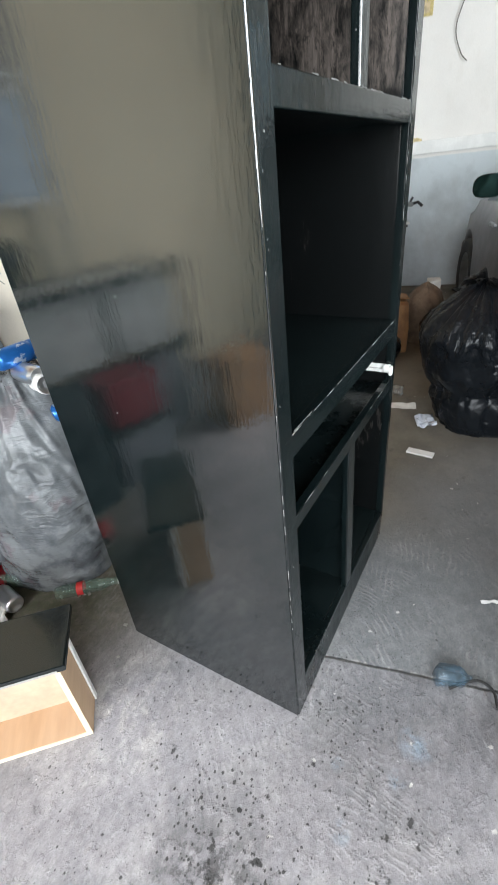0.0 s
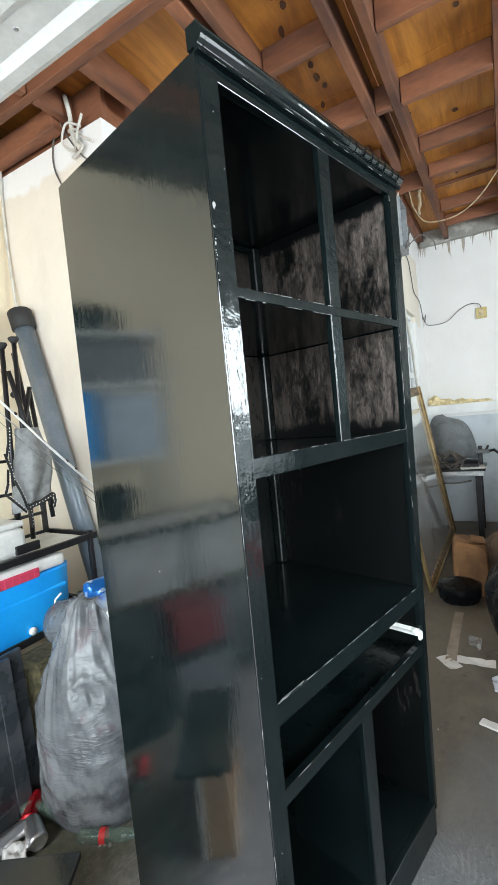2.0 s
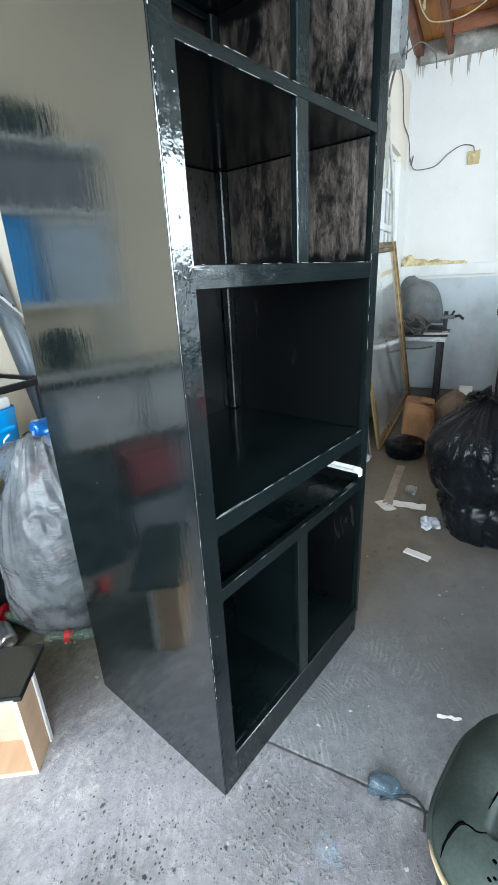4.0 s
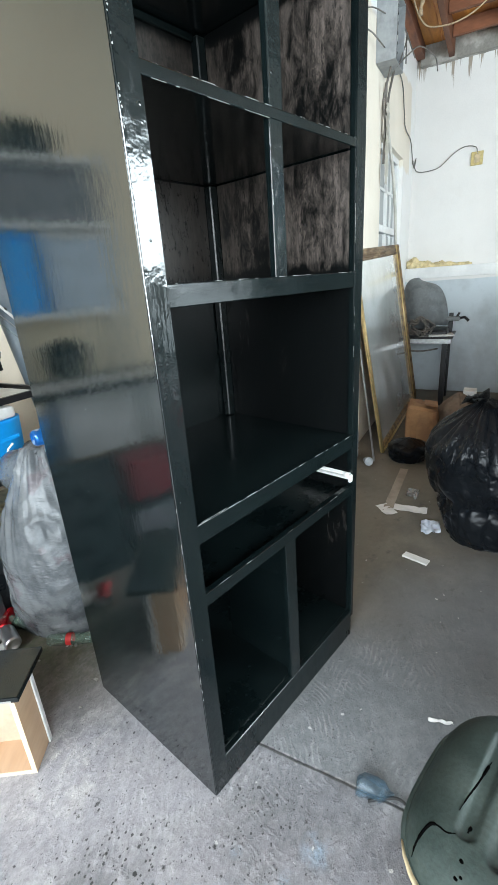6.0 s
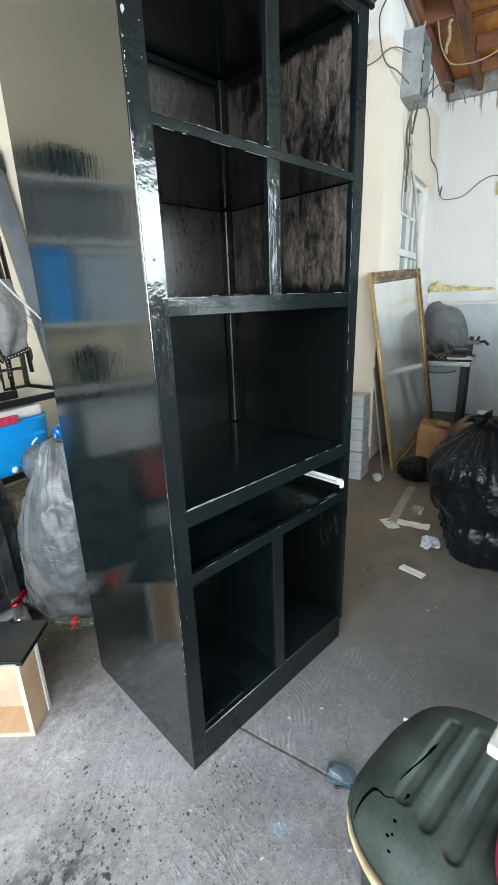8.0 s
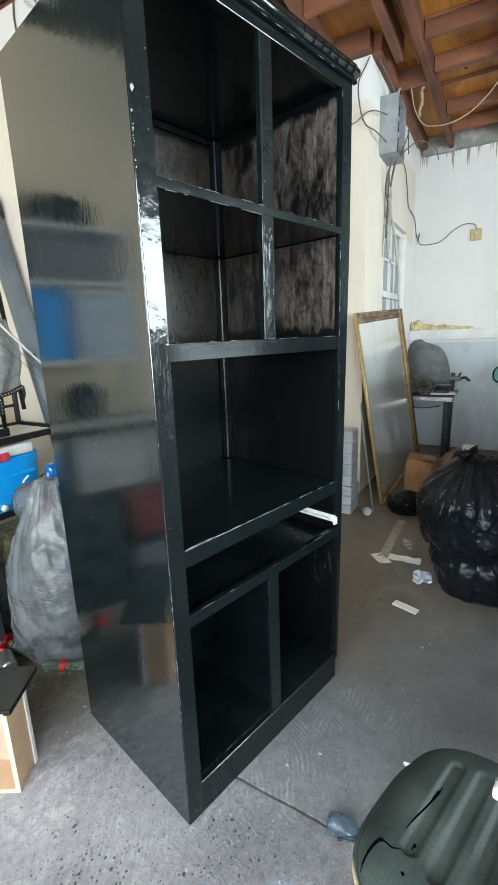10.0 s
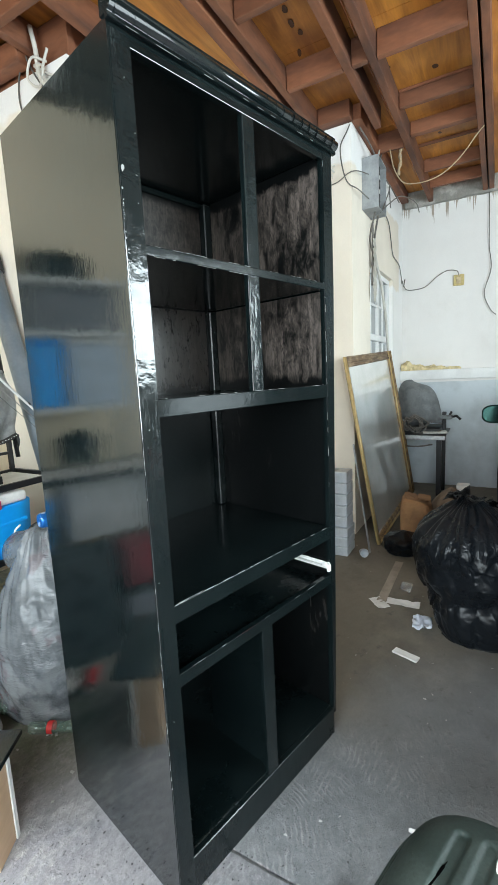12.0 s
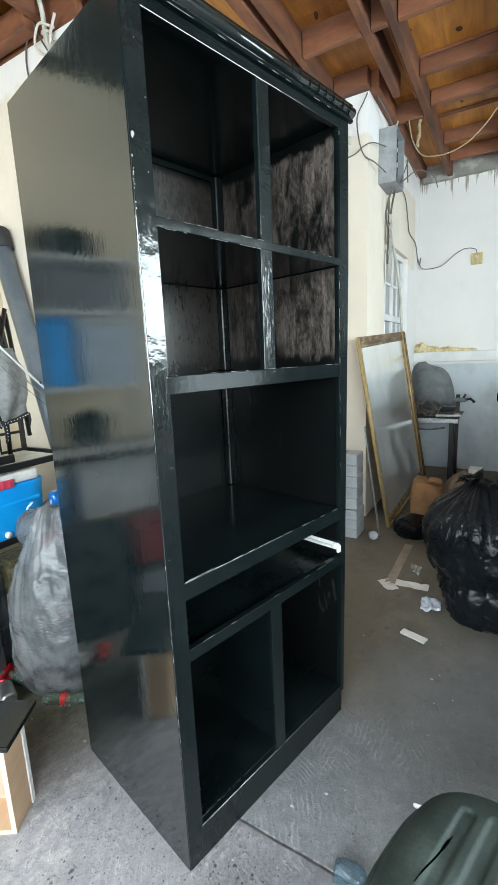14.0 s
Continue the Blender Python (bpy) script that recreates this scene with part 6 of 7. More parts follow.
def chest_cooler():
    c = thing("chest_cooler", at(0.36, 1.67, 0.526), "bright blue chest cooler with a white lid and red latch", "cooler")
    W, D, H = 0.36, 0.185, 0.36
    bm = bmesh.new()
    rings = []
    for z, k in ((0.0, 0.90), (0.015, 0.925), (0.09, 0.945), (0.10, 0.97), (0.26, 0.995), (0.275, 1.0), (0.285, 0.99)):
        ring = []
        for i in range(40):
            a = 2 * math.pi * i / 40
            cc, s = math.cos(a), math.sin(a)
            r = (abs(cc) ** 7 + abs(s) ** 7) ** (-1 / 7)
            ring.append(bm.verts.new((W * k * r * cc, D * k * r * s, z)))
        rings.append(ring)
    for a, b in zip(rings, rings[1:]):
        for i in range(40):
            f = bm.faces.new((a[i], a[(i + 1) % 40], b[(i + 1) % 40], b[i]))
            f.smooth = True
    bm.faces.new(rings[0][::-1])
    bm.faces.new(rings[-1])
    body = part("body", finish(bm), M_BLUE, c)
    part("lid", prism([(-W, -D), (W - 0.05, -D), (W - 0.05, D), (-W, D)], 0.2865, 0.345, 0.018, seg=3), M_LIDWHITE, c, "white lid")
    l = part("latch", box(-0.06, 0.16, -D - 0.012, -D - 0.001, 0.275, 0.32, 0.004), M_PINK, c, "faded red grip strip")
    for i in range(6):
        part("rib", box(-0.045 + i * 0.035, -0.035 + i * 0.035, -D - 0.016, -D - 0.0125, 0.28, 0.315), M_PINK, l)
    part("drain_plug", lathe([(0, 0), (0.018, 0), (0.018, 0.012), (0, 0.014)], 16), M_LIDWHITE, body, m=pose(0.10, -D * 0.95, 0.035, 90, 0, 0))
    for s in (-1, 1):
        part("side_handle", box(s * (W + 0.001) - (0.02 if s < 0 else 0), s * (W + 0.001) + (0.02 if s > 0 else 0), -0.09, 0.09, 0.20, 0.25, 0.006), M_BLUE, body)
    part("body_rib", box(-0.30, 0.30, -D + 0.002, -D + 0.012, 0.18, 0.20, 0.004), M_BLUE, body)


chest_cooler()

# dark bale of dry grass under the rack's edge with a clouded jug lying on it
bm = bmesh.new()
box(-0.10, 0.10, -0.09, 0.09, 0, 0.50, 0.02, bm=bm)
rng = random.Random(8)
for i in range(420):
    p = Vector((rng.uniform(-0.10, 0.10), -0.09 - rng.uniform(-0.005, 0.01), rng.uniform(0.02, 0.5)))
    d = Vector((rng.uniform(-1, 1), rng.uniform(-0.4, 0.0), rng.uniform(-0.4, 1))).normalized() * rng.uniform(0.02, 0.05)
    s = d.cross(Vector((0, 1, 0))).normalized() * 0.0012
    bm.faces.new([bm.verts.new(q) for q in (p - s, p + s, p + d)])
single("grass_bale", bm, M_GRASS, at(0.43, 1.385), "dark bale of dry grass beside the rack", "bale", kind="stuff")
j = thing("plastic_jug", at(0.455, 1.29, 0.63) @ pose(0, 0, 0, 78, 0, 12), "clouded round plastic jug lying on its side", "jug")
part("shell", lathe([(0.0, 0.012), (0.03, 0.014), (0.034, 0.004), (0.06, 0.0), (0.088, 0.006), (0.097, 0.03), (0.097, 0.16), (0.07, 0.19), (0.03, 0.2), (0.03, 0.22), (0.0, 0.222)], 32), mat("clouded_grey_plastic", (0.13, 0.145, 0.16), 0.25, vary=0.3, alpha=0.75), j)
part("carry_strap", sweep([(0.0, 0.02, -0.004), (0.015, 0.06, -0.012), (0.03, 0.10, -0.004), (0.035, 0.12, 0.03)], 0.005, 6), M_LIDWHITE, j)


def loose_door(m, w, h, label):
    d = thing("cabinet_door", m, label, "cabinet door", "loose cabinet doors")
    part("panel", box(-w + 0.055, w - 0.055, 0.004, 0.014, 0.055, h - 0.055), M_DUSTYBLACK, d)
    for x0, x1, z0, z1 in ((-w, -w + 0.06, 0, h), (w - 0.06, w, 0, h), (-w + 0.06, w - 0.06, 0, 0.06), (-w + 0.06, w - 0.06, h - 0.06, h)):
        part("frame_rail", box(x0, x1, 0, 0.02, z0, z1, 0.003), M_DUSTYBLACK, d)
    return d


loose_door(at(-0.01, 1.235) @ pose(0, 0, 0.004, -4, 0, 0), 0.235, 0.60, "black painted loose cabinet door standing on edge")
loose_door(at(0.055, 1.275) @ pose(0, 0, 0.004, -4, 0, 0), 0.24, 0.60, "second black painted loose cabinet door behind the first")

# clouded sack full of empties, with cans showing at its mouth
def film_sack(m, R, H, label, top=0.34, seed=5.3):
    """A slack pear-shaped film sack, widest near the floor, its folds running up to the open mouth."""
    bm = bmesh.new()
    n, k = 230, 170
    rings = []
    for i in range(k + 1):
        t = i / k
        if t < 0.05:
            r, z = R * 0.97 * (t / 0.05) ** 0.5, 0.0
        else:
            q = (t - 0.05) / 0.95
            z = H * q
            r = R * (0.97 + 0.05 * math.sin(min(1.0, q * 3.2) * math.pi * 0.6)) * (1 - (1 - top) * max(0.0, (q - 0.15) / 0.85) ** 2.4)
        ring = []
        for j in range(n):
            a = 2 * math.pi * j / n
            c, s = math.cos(a), math.sin(a)
            p = Vector((c * 1.4, s * 1.4, z / R + seed))
            up = z / H
            w = a + 0.9 * up
            fold = noise.noise(Vector((math.cos(w) * 5, math.sin(w) * 5, up * 1.2 + seed))) + 0.6 * noise.noise(Vector((math.cos(w) * 11, math.sin(w) * 11, up * 1.6)))
            # slanting pleats with sharp backs, bunched in places
            g = Vector((c * 2.1 + up * 0.6, s * 2.1, up * 6.5 + 0.9 * a))
            bunch = max(0.0, min(1.0, 0.5 + 2.2 * noise.noise(p * 1.1 + Vector((4, 1, 8)))))
            pleat = 0.055 * (1 - abs(noise.noise(g)) * 2.4) * (0.35 + 0.65 * bunch) + 0.030 * (1 - abs(noise.noise(g * 2.3 + Vector((3, 3, 1)))) * 2.4) * bunch
            crease = 1 - abs(noise.noise(p * 1.9 + Vector((1, 2, z * 3)))) * 2
            rr = r * (1 + 0.20 * fbm(p * 0.8, 2)) + R * (0.030 * fold * (0.25 + up) + 0.020 * crease + pleat) * min(1, t * 9)
            ring.append(bm.verts.new((rr * c + 0.03 * up ** 1.6, rr * s * 0.93, max(0.002, z + (0.02 * fbm(p * 1.5, 2) if t > 0.05 else 0)))))
        rings.append(ring)
    for a, b in zip(rings, rings[1:]):
        for j in range(n):
            f = bm.faces.new((a[j], a[(j + 1) % n], b[(j + 1) % n], b[j]))
            f.smooth = True
    bm.faces.new(rings[0][::-1])
    # the slack film sinks in over the empties at the mouth
    cap = [[bm.verts.new((v.co.x * k + 0.03 * (1 - k), v.co.y * k, H + h + 0.02 * noise.noise(v.co * 14))) for v in rings[-1]] for k, h in ((0.72, 0.012), (0.42, 0.018), (0.15, 0.015))]
    for a, b in zip([rings[-1], *cap], cap):
        for j in range(n):
            f = bm.faces.new((a[j], a[(j + 1) % n], b[(j + 1) % n], b[j]))
            f.smooth = True
    bm.faces.new(cap[-1])
    d = thing("clear_sack", m, label, "rubbish bag")
    part("sack", finish(bm), M_CLEAR, d)
    # short slack strips of the mouth, standing up and falling outwards
    for i in range(8):
        a = 2 * math.pi * i / 8 + 0.3 * noise.noise(Vector((i, 2, 1)))
        bm = bmesh.new()
        rows = []
        for q in range(7):
            t = q / 6
            row = []
            for e in range(7):
                b = a + (e / 6 - 0.5) * 0.9
                rad = R * top * (0.75 + 0.30 * t) + 0.012 * noise.noise(Vector((b * 4, t * 3, i)))
                row.append(bm.verts.new((rad * math.cos(b) + 0.03, rad * math.sin(b), H + 0.004 + 0.035 * t - 0.05 * t * t + 0.012 * noise.noise(Vector((b * 5, t * 2, i + 9))) * t)))
            rows.append(row)
        for p, q in zip(rows, rows[1:]):
            for e in range(6):
                f = bm.faces.new((p[e], p[e + 1], q[e + 1], q[e]))
                f.smooth = True
        bmesh.ops.solidify(bm, geom=list(bm.faces), thickness=0.001)
        part("mouth_strip", finish(bm), M_CLEAR, d)
    return d


film_sack(at(0.445, 1.045, 0.0, 10), 0.25, 0.785, "large clouded clear sack full of empty cans")


def drink_can(m, material, label, crush=0.0):
    c = thing("drink_can", m, label, "can", "empty drink cans")
    prof = [(0.0, 0.006), (0.020, 0.004), (0.025, 0.0), (0.031, 0.008), (0.033, 0.014), (0.033, 0.104), (0.031, 0.110), (0.027, 0.117), (0.0265, 0.121)]
    bm = lathe(prof, 22)
    if crush:
        for v in bm.verts:
            if 0.014 < v.co.z < 0.112:
                k = 1 - crush * (0.5 + 0.9 * noise.noise(v.co * 38))
                v.co.x, v.co.y = v.co.x * k, v.co.y * k
    part("wall", bm, material, c)
    top = lathe([(0.0265, 0.121), (0.0245, 0.121), (0.0235, 0.117), (0.0, 0.117)], 22)
    lid = part("lid", top, M_ALU, c, "bare aluminium lid")
    part("pull_tab", box(-0.006, 0.006, -0.004, 0.013, 0.1175, 0.119, 0.0005), M_ALU, lid)


for u, v, z, rx, ry, rz, mt, lab, cr in (
    (0.375, 0.975, 0.848, 90, 0, 72, M_CANBLUE, "blue printed empty can lying on the mouth of the sack", 0.0),
    (0.50, 0.985, 0.835, 80, 0, 20, M_CANBLUE, "blue printed empty can end on at the mouth of the sack", 0.0),
    (0.44, 0.965, 0.795, 90, 0, -20, M_ALU, "plain silver empty can at the mouth of the sack", 0.05),
    (0.435, 0.90, 0.762, 80, 0, -35, M_LIDWHITE, "white printed empty can at the mouth of the sack", 0.12),
    (0.40, 0.845, 0.665, 75, 0, 30, M_CANBLUE, "blue printed crushed can caught in the sack", 0.2),
    (0.15, 1.155, 0.034, 90, 0, 130, M_CANRED, "red printed crushed can on the floor", 0.25),
    (0.115, 1.04, 0.034, 90, 0, 160, M_ALU, "silver can lying on the floor end on", 0.05),
    (0.03, 1.17, 0.033, 90, 0, 80, M_ALU, "silver can lying on the floor", 0.25),
    (-0.05, 1.12, 0.033, 90, 0, 20, M_CANRED, "red printed can lying on the floor", 0.2),
):
    drink_can(at(u, v, z) @ pose(0, 0, 0, rx, ry, rz), mt, lab, cr)


def pet_bottle(m, material, label, L=0.26, R=0.034, crush=0.25, band=True, cap=True):
    b = thing("plastic_bottle", m, label, "bottle", "empty bottles")
    prof = [(0.0, 0.006), (0.02, 0.0), (R * 0.9, 0.004), (R, 0.018), (R, L * 0.55), (R * 0.92, L * 0.6), (R, L * 0.66), (R * 0.8, L * 0.78), (0.013, L * 0.9), (0.0125, L)]
    bm = lathe(prof, 24)
    for v in bm.verts:
        k = 1 - crush * max(0, 0.3 + noise.noise(v.co * 22))
        v.co.x *= k
    part("shell", bm, material, b)
    if band:
        part("label_band", lathe([(R * 1.02, L * 0.34), (R * 1.03, L * 0.44)], 24), M_LABEL, b, "red paper label")
        part("bar", box(-0.018, 0.018, -R * 1.06, -R * 1.02, L * 0.33, L * 0.37), M_PAPER, b)
    if cap:
        part("cap", lathe([(0.0, L - 0.004), (0.015, L - 0.004), (0.015, L + 0.012), (0, L + 0.013)], 14), M_LIDWHITE, b)


pet_bottle(at(0.20, 0.94, 0.022) @ pose(0, 0, 0, 90, 20, 28), M_GREENPET, "crushed green soft drink bottle with a red label", 0.23, 0.024)
pet_bottle(at(0.24, 1.08, 0.03) @ pose(0, 0, 0, 90, 0, 200), M_GREENPET, "clear crushed bottle by the sack", 0.2, 0.03, 0.4, False)


def scrap(name, m, w, l, label, material=M_PAPER, curl=0.012, seed=0, category="paper scrap", crumple=0.0, thick=0.001):
    bm = bmesh.new()
    n, k = 12, 8
    rows = []
    for i in range(n + 1):
        row = []
        for j in range(k + 1):
            x, y = (i / n - 0.5) * l, (j / k - 0.5) * w
            p = Vector((x * 20, y * 20, seed))
            e = 1 + 0.12 * noise.noise(Vector((i * 0.9, seed, 0))) if j in (0, k) else 1
            z = thick + 0.002 + curl * abs(noise.noise(p * 0.6)) + crumple * max(0, ridge(p * 1.6) - 0.2)
            row.append(bm.verts.new((x, y * e, z)))
        rows.append(row)
    for a, b in zip(rows, rows[1:]):
        for j in range(k):
            f = bm.faces.new((a[j], a[j + 1], b[j + 1], b[j]))
            f.smooth = crumple > 0
    bmesh.ops.recalc_face_normals(bm, faces=bm.faces)
    bmesh.ops.solidify(bm, geom=list(bm.faces), thickness=thick)
    return single(name, bm, material, m, label, category, "scraps on the floor")


M_WRAP = mat("clear_wrap", (0.45, 0.45, 0.44), 0.15, alpha=0.35)
M_STRIP = mat("grey_tan_card", (0.36, 0.31, 0.25), 0.8, vary=0.2)
scrap("card_strip", pose(2.09, 0.385, 0, 0, 0, 14), 0.055, 0.66, "long tan strip of card on the floor", M_STRIP, 0.004, 1)
scrap("paper_scrap", pose(1.785, 0.315, 0, 0, 0, 55), 0.075, 0.13, "torn white paper on the floor", seed=2)
scrap("paper_scrap", pose(1.865, 0.20, 0, 0, 0, -74), 0.07, 0.19, "torn white paper on the floor", seed=3)
scrap("crumpled_glove", pose(1.70, 0.02, 0, 0, 0, 20), 0.10, 0.13, "crumpled pale blue-white rag on the floor", mat("pale_blue_rag", (0.58, 0.63, 0.72), 0.8, vary=0.15), 0.02, 4, "rag", 0.045)
scrap("white_batten", pose(1.392, -0.02, 0.004, 0, 0, -94), 0.042, 0.125, "short white plastic strip on the floor", M_LIDWHITE, 0.0, 5, "plastic strip", 0.0, 0.008)
scrap("clear_wrapper", pose(2.04, 0.255, 0, 0, 0, 10), 0.07, 0.09, "crumpled clear plastic wrapper on the floor", M_WRAP, 0.03, 6, "wrapper", 0.04)
scrap("paper_scrap", pose(0.60, -0.41, 0, 0, 0, -62), 0.009, 0.075, "thin twisted strip of white paper on the floor", seed=7, curl=0.015, crumple=0.012)
scrap("paper_scrap", at(0.06, 1.10, 0.002, 40), 0.09, 0.10, "crumpled white paper by the cans", seed=8, crumple=0.04)
scrap("paper_scrap", pose(1.95, -0.42, 0, 0, 0, 40), 0.06, 0.05, "crumpled white paper near the car", seed=9, crumple=0.03)
rng = random.Random(21)
for i in range(26):
    x, y = rng.uniform(-0.45, 0.15), rng.uniform(0.55, 0.95)
    if not (x > -0.03 and y < 0.62) and not (x < -0.12 and y < 0.8):
        scrap("plaster_crumb", pose(x, y, 0, 0, 0, rng.uniform(0, 180)), rng.uniform(0.005, 0.012), rng.uniform(0.006, 0.02), "pale crumb of plaster on the floor", M_CONC, 0.002, i, "crumb", 0.004, 0.003)


# ---- things near the camera ----
def drawer():
    """A drawer standing on its back end, its black front facing up."""
    d = thing("drawer", pose(-0.295, 0.480, 0, 0, 0, 135), "pale plywood drawer with a gloss black front standing on end", "drawer")
    W, D, H, t = 0.40, 0.112, 0.300, 0.014      # local x along the width, -y away from the camera
    part("side", box(0.0, t, -D, 0.0, 0.0, H, 0.001), M_PINE, d)
    part("side", box(W - t, W, -D, 0.0, 0.0, H, 0.001), M_PINE, d)
    part("back", box(t, W - t, -D, 0.0, 0.0, t, 0.001), M_PINE, d)
    part("base", box(t, W - t, -D + 0.004, -D + 0.008, t, H), M_INNER, d, "peach faced base")
    part("base_back", box(t, W - t, -D, -D + 0.0035, t, H), M_HARDBOARD, d, "brown hardboard back of the base")
    part("edge_band", box(0.0, t, 0.0003, 0.0015, 0.0, H), M_PLYEDGE, d)
    part("edge_band", box(t, W - t, 0.0003, 0.0015, 0.0, t), M_PLYEDGE, d)
    part("runner", box(-0.006, -0.0005, -D + 0.001, -D + 0.018, 0.0, H, 0.001), M_SLIDE, d, "white metal runner")
    f = part("front", box(-0.02, W + 0.02, -D - 0.065, 0.012, H, H + 0.019, 0.004, seg=2), M_BLACK_IN, d, "gloss black drawer front")
    part("edge_wear", box(0.0, W * 0.6, 0.0125, 0.0132, H + 0.003, H + 0.010), M_CHIP_GLINT, f)


drawer()


def green_bin():
    b = thing("storage_bin", pose(0.161, -0.803, 0, 0, 0, -3), "dark green ribbed plastic storage bin with a cracked lid", "storage bin")
    HX, HY = 0.220, 0.305

    def loop(k, z, p=3.4, dx=0.0, n=72):
        out = []
        for i in range(n):
            a = 2 * math.pi * i / n
            c, s = math.cos(a), math.sin(a)
            r = (abs(c) ** p + abs(s) ** p) ** (-1 / p)
            out.append((HX * r * c - dx * math.copysign(min(1, abs(c * r)), c), HY * r * s - dx * math.copysign(min(1, abs(s * r)), s), z))
        return out

    bm = bmesh.new()
    rings = [[bm.verts.new(q) for q in loop(1, z, 3.4, dx)] for z, dx in ((0.0, 0.045), (0.012, 0.034), (0.18, 0.022), (0.33, 0.012), (0.345, 0.004), (0.356, 0.004))]
    for a, c in zip(rings, rings[1:]):
        for i in range(72):
            f = bm.faces.new((a[i], a[(i + 1) % 72], c[(i + 1) % 72], c[i]))
            f.smooth = True
    bm.faces.new(rings[0][::-1])
    bm.faces.new(rings[-1])
    part("tub", finish(bm), M_BIN, b)
    # lid: a fine grid over the outline, domed, with rounded finger-shaped ribs across it
    bm = bmesh.new()
    NX, NY = 120, 160

    def trough(x, y):
        """Depth of the finger-shaped grooves across the lid, their ends following its outline."""
        h = 0.0
        for q in range(9):
            yc = 0.197 - q * 0.0525
            x0, x1 = -0.120 - 0.012 * (4 - abs(q - 4)), 0.135 + 0.012 * (4 - abs(q - 4))
            dx = max(x0 + 0.018 - x, x - x1 + 0.018, 0.0)
            d = math.hypot(dx, y - yc)
            h = max(h, min(1.0, max(0.0, (0.019 - d) / 0.010)))
        return h * h * (3 - 2 * h)

    grid = {}
    for i in range(NX + 1):
        for j in range(NY + 1):
            sx, sy = 2 * i / NX - 1, 2 * j / NY - 1
            # square to rounded square
            m0 = max(abs(sx), abs(sy))
            p = 3.4 if sx < 0 else 3.7
            l = (abs(sx) ** p + abs(sy) ** p) ** (1 / p) if m0 > 0 else 1
            k = m0 / l if l > 0 else 1
            x, y = (HX if sx < 0 else HX + 0.022) * sx * k, HY * sy * k
            dome = 0.082 * (1 - m0 ** 7.0) ** 0.75
            z = 0.366 + dome - 0.0085 * trough(x, y)
            z += 0.0022 * fbm(Vector((x * 12, y * 12, 1)), 3)
            grid[i, j] = bm.verts.new((x, y, z))
    for i in range(NX):
        for j in range(NY):
            f = bm.faces.new((grid[i, j], grid[i + 1, j], grid[i + 1, j + 1], grid[i, j + 1]))
            f.smooth = True
    lid = part("lid", finish(bm), M_BIN, b, "domed dark green lid with finger ribs")
    # rim under the lid; along one side the pale core shows
    rim = [Vector(q) + Vector((0, 0, 0)) for q in loop(1, 0.361, 3.4, -0.002)]
    part("rim", sweep([*rim, rim[0]], 0.0075, 8, caps=False), M_BIN, b)
    side = [Vector(q) for q in loop(1, 0.366, 3.4, -0.006) if q[0] < -0.10 and q[1] < 0.29]
    side.sort(key=lambda q: -q.y)
    ws = [0.003 + 0.014 * min(1, i / 6) * (1 + 0.25 * noise.noise(Vector((i * 0.9, 3, 0)))) for i in range(len(side))]
    part("glint_or_worn_edge", sweep(side, ws, 8, flat=0.5), M_TAN, b, "pale bare edge of the rim")
    part("broken_clip", box(-0.009, 0.009, -0.045, 0.045, -0.008, 0.008, 0.003), M_LIDWHITE, b, "broken white plastic clip", m=pose(-HX - 0.004, 0.085, 0.372, 0, 0, -4))
    # cracks and holes in the lid
    def on_lid(x, y):
        e = (abs(x / HX) ** 3.4 + abs(y / HY) ** 3.4) ** (1 / 3.4)
        return 0.366 + 0.082 * max(0.0, 1 - e ** 7.0) ** 0.75 - 0.0085 * trough(x, y)

    for pts, r in (([(-0.165, 0.262), (-0.152, 0.262), (-0.135, 0.257), (-0.120, 0.249), (-0.119, 0.236), (-0.122, 0.222), (-0.116, 0.209)], [0.001, 0.0022, 0.0032, 0.0034, 0.0016, 0.0014, 0.001]),
                   ([(-0.077, 0.2175), (-0.04, 0.213), (0.0, 0.208), (0.03, 0.205), (0.053, 0.202)], [0.0008, 0.0016, 0.002, 0.003, 0.0008]),
                   ([(-0.100, 0.195), (-0.088, 0.193)], [0.0015, 0.003])):
        cp = curve_pts([(x, y, on_lid(x, y) + 0.0008) for x, y in pts], 5)
        cp = [Vector((q.x, q.y, on_lid(q.x, q.y) + 0.0006)) for q in cp]
        rs = [r[min(len(r) - 1, int(i / (len(cp) - 1) * (len(r) - 1) + 0.5))] for i in range(len(cp))]
        part("crack", sweep(cp, rs, 6, flat=0.9), M_CRACK, lid, "black split in the plastic")
    for x, y, r in ((-0.147, 0.188, 0.004), (-0.170, 0.188, 0.004), (-0.166, 0.182, 0.003), (-0.185, 0.176, 0.0035)):
        part("hole", lathe([(0.0, 0.0), (r, 0.0), (r * 0.8, 0.001), (0, 0.0012)], 7), M_CRACK, lid, m=pose(x, y, on_lid(x, y)))
    return b


green_bin()


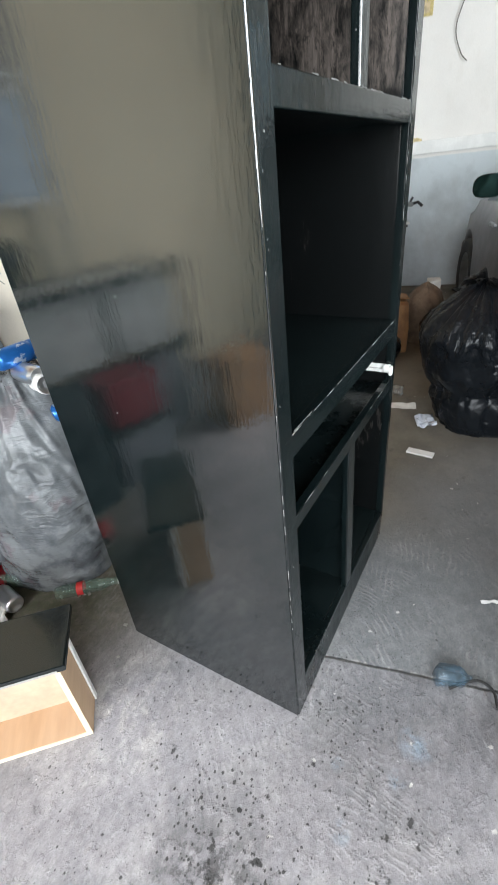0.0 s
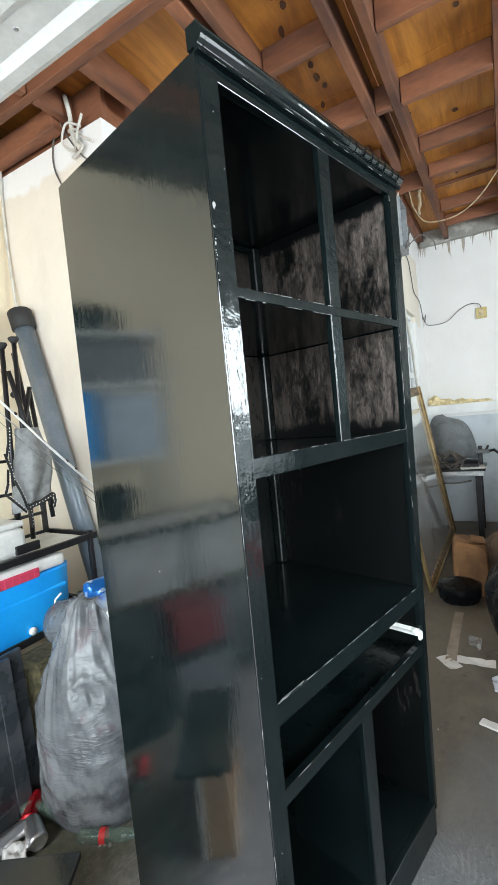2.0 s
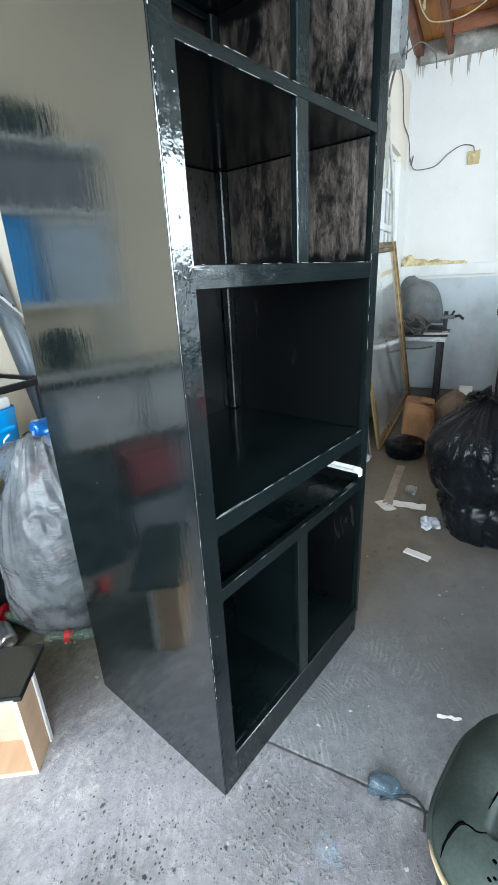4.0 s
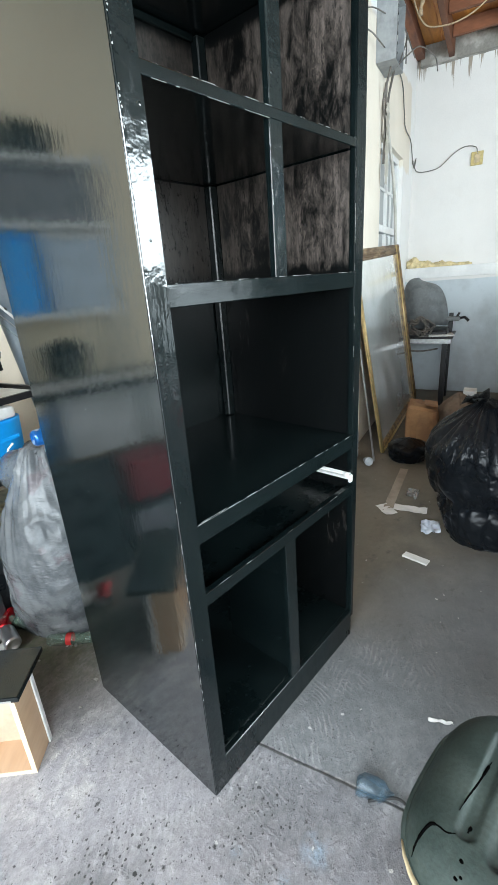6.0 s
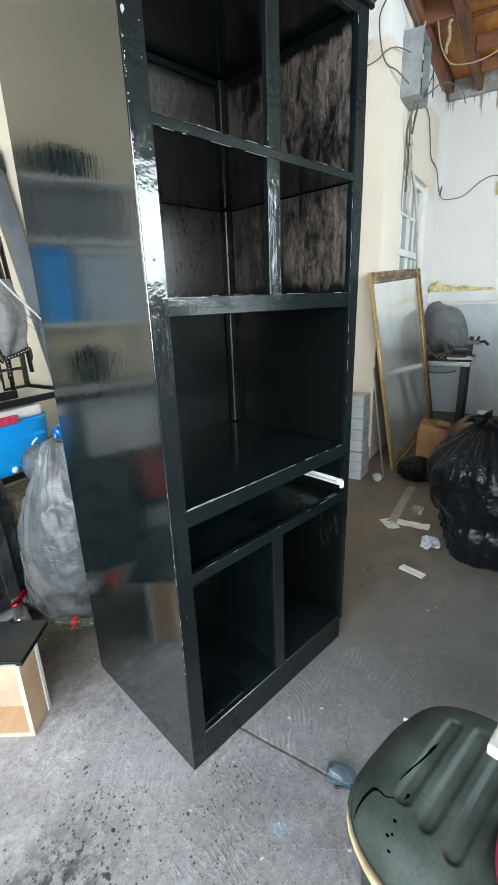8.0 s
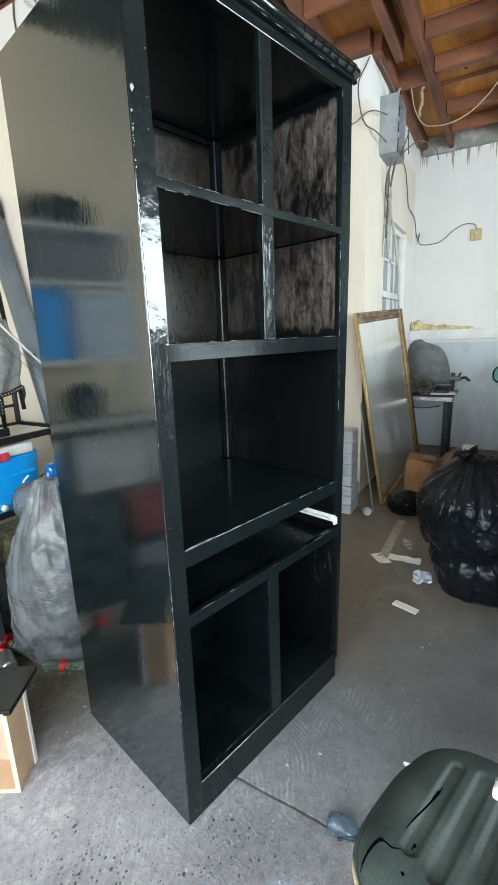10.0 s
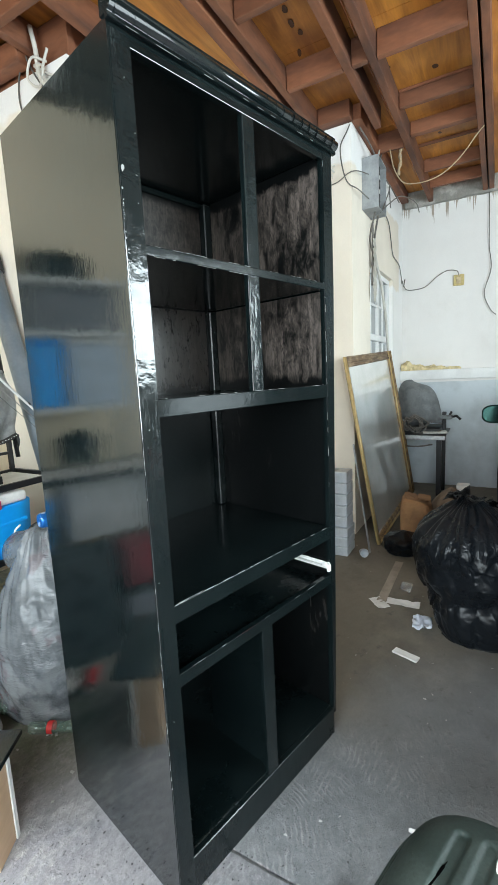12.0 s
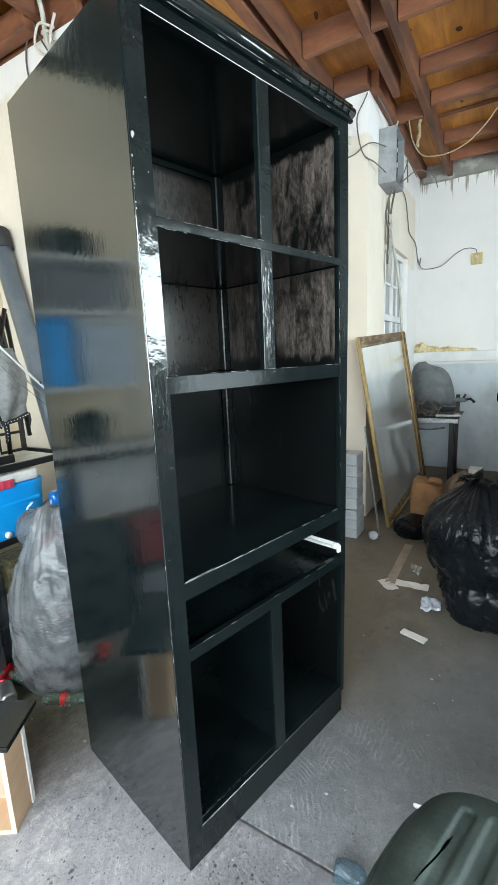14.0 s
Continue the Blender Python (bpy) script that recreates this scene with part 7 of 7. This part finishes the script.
def drink_cooler():
    j = thing("drink_cooler", pose(0.105, -0.874, 0.441), "round crimson drink cooler with a white lid and handle", "drink cooler")
    R = 0.125
    part("body", lathe([(0.0, 0.0), (R * 0.90, 0.0), (R * 0.95, 0.008), (R * 0.97, 0.03), (R, 0.16), (R, 0.195), (R * 0.985, 0.2), (0, 0.2)], 48), M_RED, j)
    part("base_ring", lathe([(R * 0.86, -0.001), (R * 0.92, -0.001), (R * 0.965, 0.012), (R * 0.86, 0.012)], 48), M_RUBBER, j)
    lid = part("lid", lathe([(R * 1.0, 0.2005), (R * 1.015, 0.205), (R * 1.015, 0.222), (R * 0.98, 0.238), (R * 0.88, 0.275), (R * 0.80, 0.292), (R * 0.5, 0.30), (0, 0.302)], 48), M_LIDWHITE, j, "white screw lid")
    h = part("handle", box(0.0, 0.24, -0.0115, 0.0115, -0.011, 0.011, 0.005, seg=3), M_LIDWHITE, j, "white carrying handle swung aside", m=pose(0.008, 0.151, 0.182, 0, 3, -2))
    for i in range(7):
        part("grip_rib", box(0.02 + i * 0.016, 0.028 + i * 0.016, 0.0117, 0.0128, -0.008, 0.008), M_GREY, h)
    part("handle_arm", sweep(curve_pts([(0.24, 0.145, 0.170), (0.255, 0.12, 0.175), (0.22, 0.05, 0.2), (0.125, 0.01, 0.225)], 5), 0.013, 8), M_LIDWHITE, j)
    part("spout", box(-0.02, 0.02, -R * 1.06, -R * 0.96, 0.21, 0.24, 0.005), M_LIDWHITE, lid)


drink_cooler()
pet_bottle(pose(0.268, -0.292, 0.016, 0, 0, 0) @ pose(0, 0, 0, 98, 0, 20), M_BLUEPET, "squashed pale blue water bottle on the floor", 0.10, 0.034, 0.75, False, False)
wire("bent_wire", [(0.165, -0.385, 0.005), (0.19, -0.43, 0.010), (0.20, -0.465, 0.012), (0.18, -0.495, 0.010), (0.135, -0.50, 0.005)], 0.004, M_RUBBER, "thin bent dark wire on the floor", "wire")


# ---- things by the left wall that the glossy side mirrors ----
def wall_shelf():
    s = thing("steel_shelf", at(-0.36, 2.16), "grey steel shelf unit against the wall", "shelf unit")
    for x in (-0.33, 0.33):
        for y in (-0.15, 0.18):
            part("post", box(x - 0.015, x + 0.015, y - 0.015, y + 0.015, 0, 2.10, 0.002), M_GREY, s)
    for z in (1.27, 1.74, 2.06):
        part("shelf", box(-0.315, 0.315, -0.165, 0.195, z - 0.03, z, 0.003), M_LIDWHITE, s)


wall_shelf()


def tote(m, a, b, h, material, lid_material, label):
    t = thing("storage_tote", m, label, "storage tote", "totes on the shelf")
    part("tub", prism([(-a, -b), (a, -b), (a, b), (-a, b)], 0, h, 0.02, seg=3), material, t)
    part("lid", prism([(-a - 0.008, -b - 0.008), (a + 0.008, -b - 0.008), (a + 0.008, b + 0.008), (-a - 0.008, b + 0.008)], h + 0.001, h + 0.03, 0.008, seg=2), lid_material, t)


M_DULLRED = mat("dull_red_plastic", (0.22, 0.012, 0.02), 0.5, vary=0.2)
M_SLATE = mat("slate_grey_plastic", (0.19, 0.195, 0.215), 0.45, vary=0.2)
M_PALEGREY = mat("pale_grey_plastic", (0.52, 0.52, 0.51), 0.45, vary=0.2)
M_PALEBLUE = mat("pale_blue_grey_plastic", (0.46, 0.54, 0.62), 0.4, vary=0.15)
tote(at(-0.15, 2.15, 1.271), 0.09, 0.14, 0.39, M_BLUE, M_BLUE, "blue plastic storage tote on the steel shelf")
tote(at(-0.47, 2.15, 1.271), 0.19, 0.14, 0.39, M_PALEBLUE, M_LIDWHITE, "pale blue-grey plastic storage tote on the steel shelf")
tote(at(-0.36, 2.15, 1.741), 0.28, 0.14, 0.24, M_SLATE, M_SLATE, "slate-grey plastic storage tote on the middle shelf")
bin_bag("bin_bag", at(-0.30, 2.16, 2.061), 0.20, 0.20, 15, "dark rubbish bag slumped on the top shelf", knot=False, squat=0.7, n=48, k=30)
bin_bag("bin_bag", at(-0.30, 2.02, 0.907), 0.14, 0.22, 17, "small dark bag standing on the rack", knot=False, squat=0.8, n=48, k=30)
tote(at(-0.46, 1.40, 0.001), 0.16, 0.12, 0.266, M_SLATE, M_RUBBER, "dark grey plastic tote on the floor")
tote(at(-0.46, 1.40, 0.30), 0.14, 0.10, 0.20, M_DULLRED, M_DULLRED, "dull red plastic box on the grey tote")
tote(at(-0.32, 1.70, 0.526), 0.22, 0.13, 0.31, M_PALEGREY, M_PALEGREY, "pale grey plastic tote on the rack")
tote(at(-0.78, 1.70, 0.526), 0.20, 0.13, 0.33, M_PALEGREY, M_GREY, "pale grey plastic tote on the rack")
tote(at(-0.24, 1.72, 0.001), 0.27, 0.15, 0.465, M_SLATE, M_RUBBER, "dark plastic tote under the rack")
tote(at(-0.77, 1.72, 0.001), 0.225, 0.15, 0.465, M_SLATE, M_RUBBER, "dark plastic tote under the rack")
single("cardboard_carton", box(-0.16, 0.16, -0.12, 0.12, 0, 0.40, 0.006, seg=2), M_CARD, at(-1.19, 1.36, 0.001, 6), "closed brown cardboard carton beside the rack", "box")
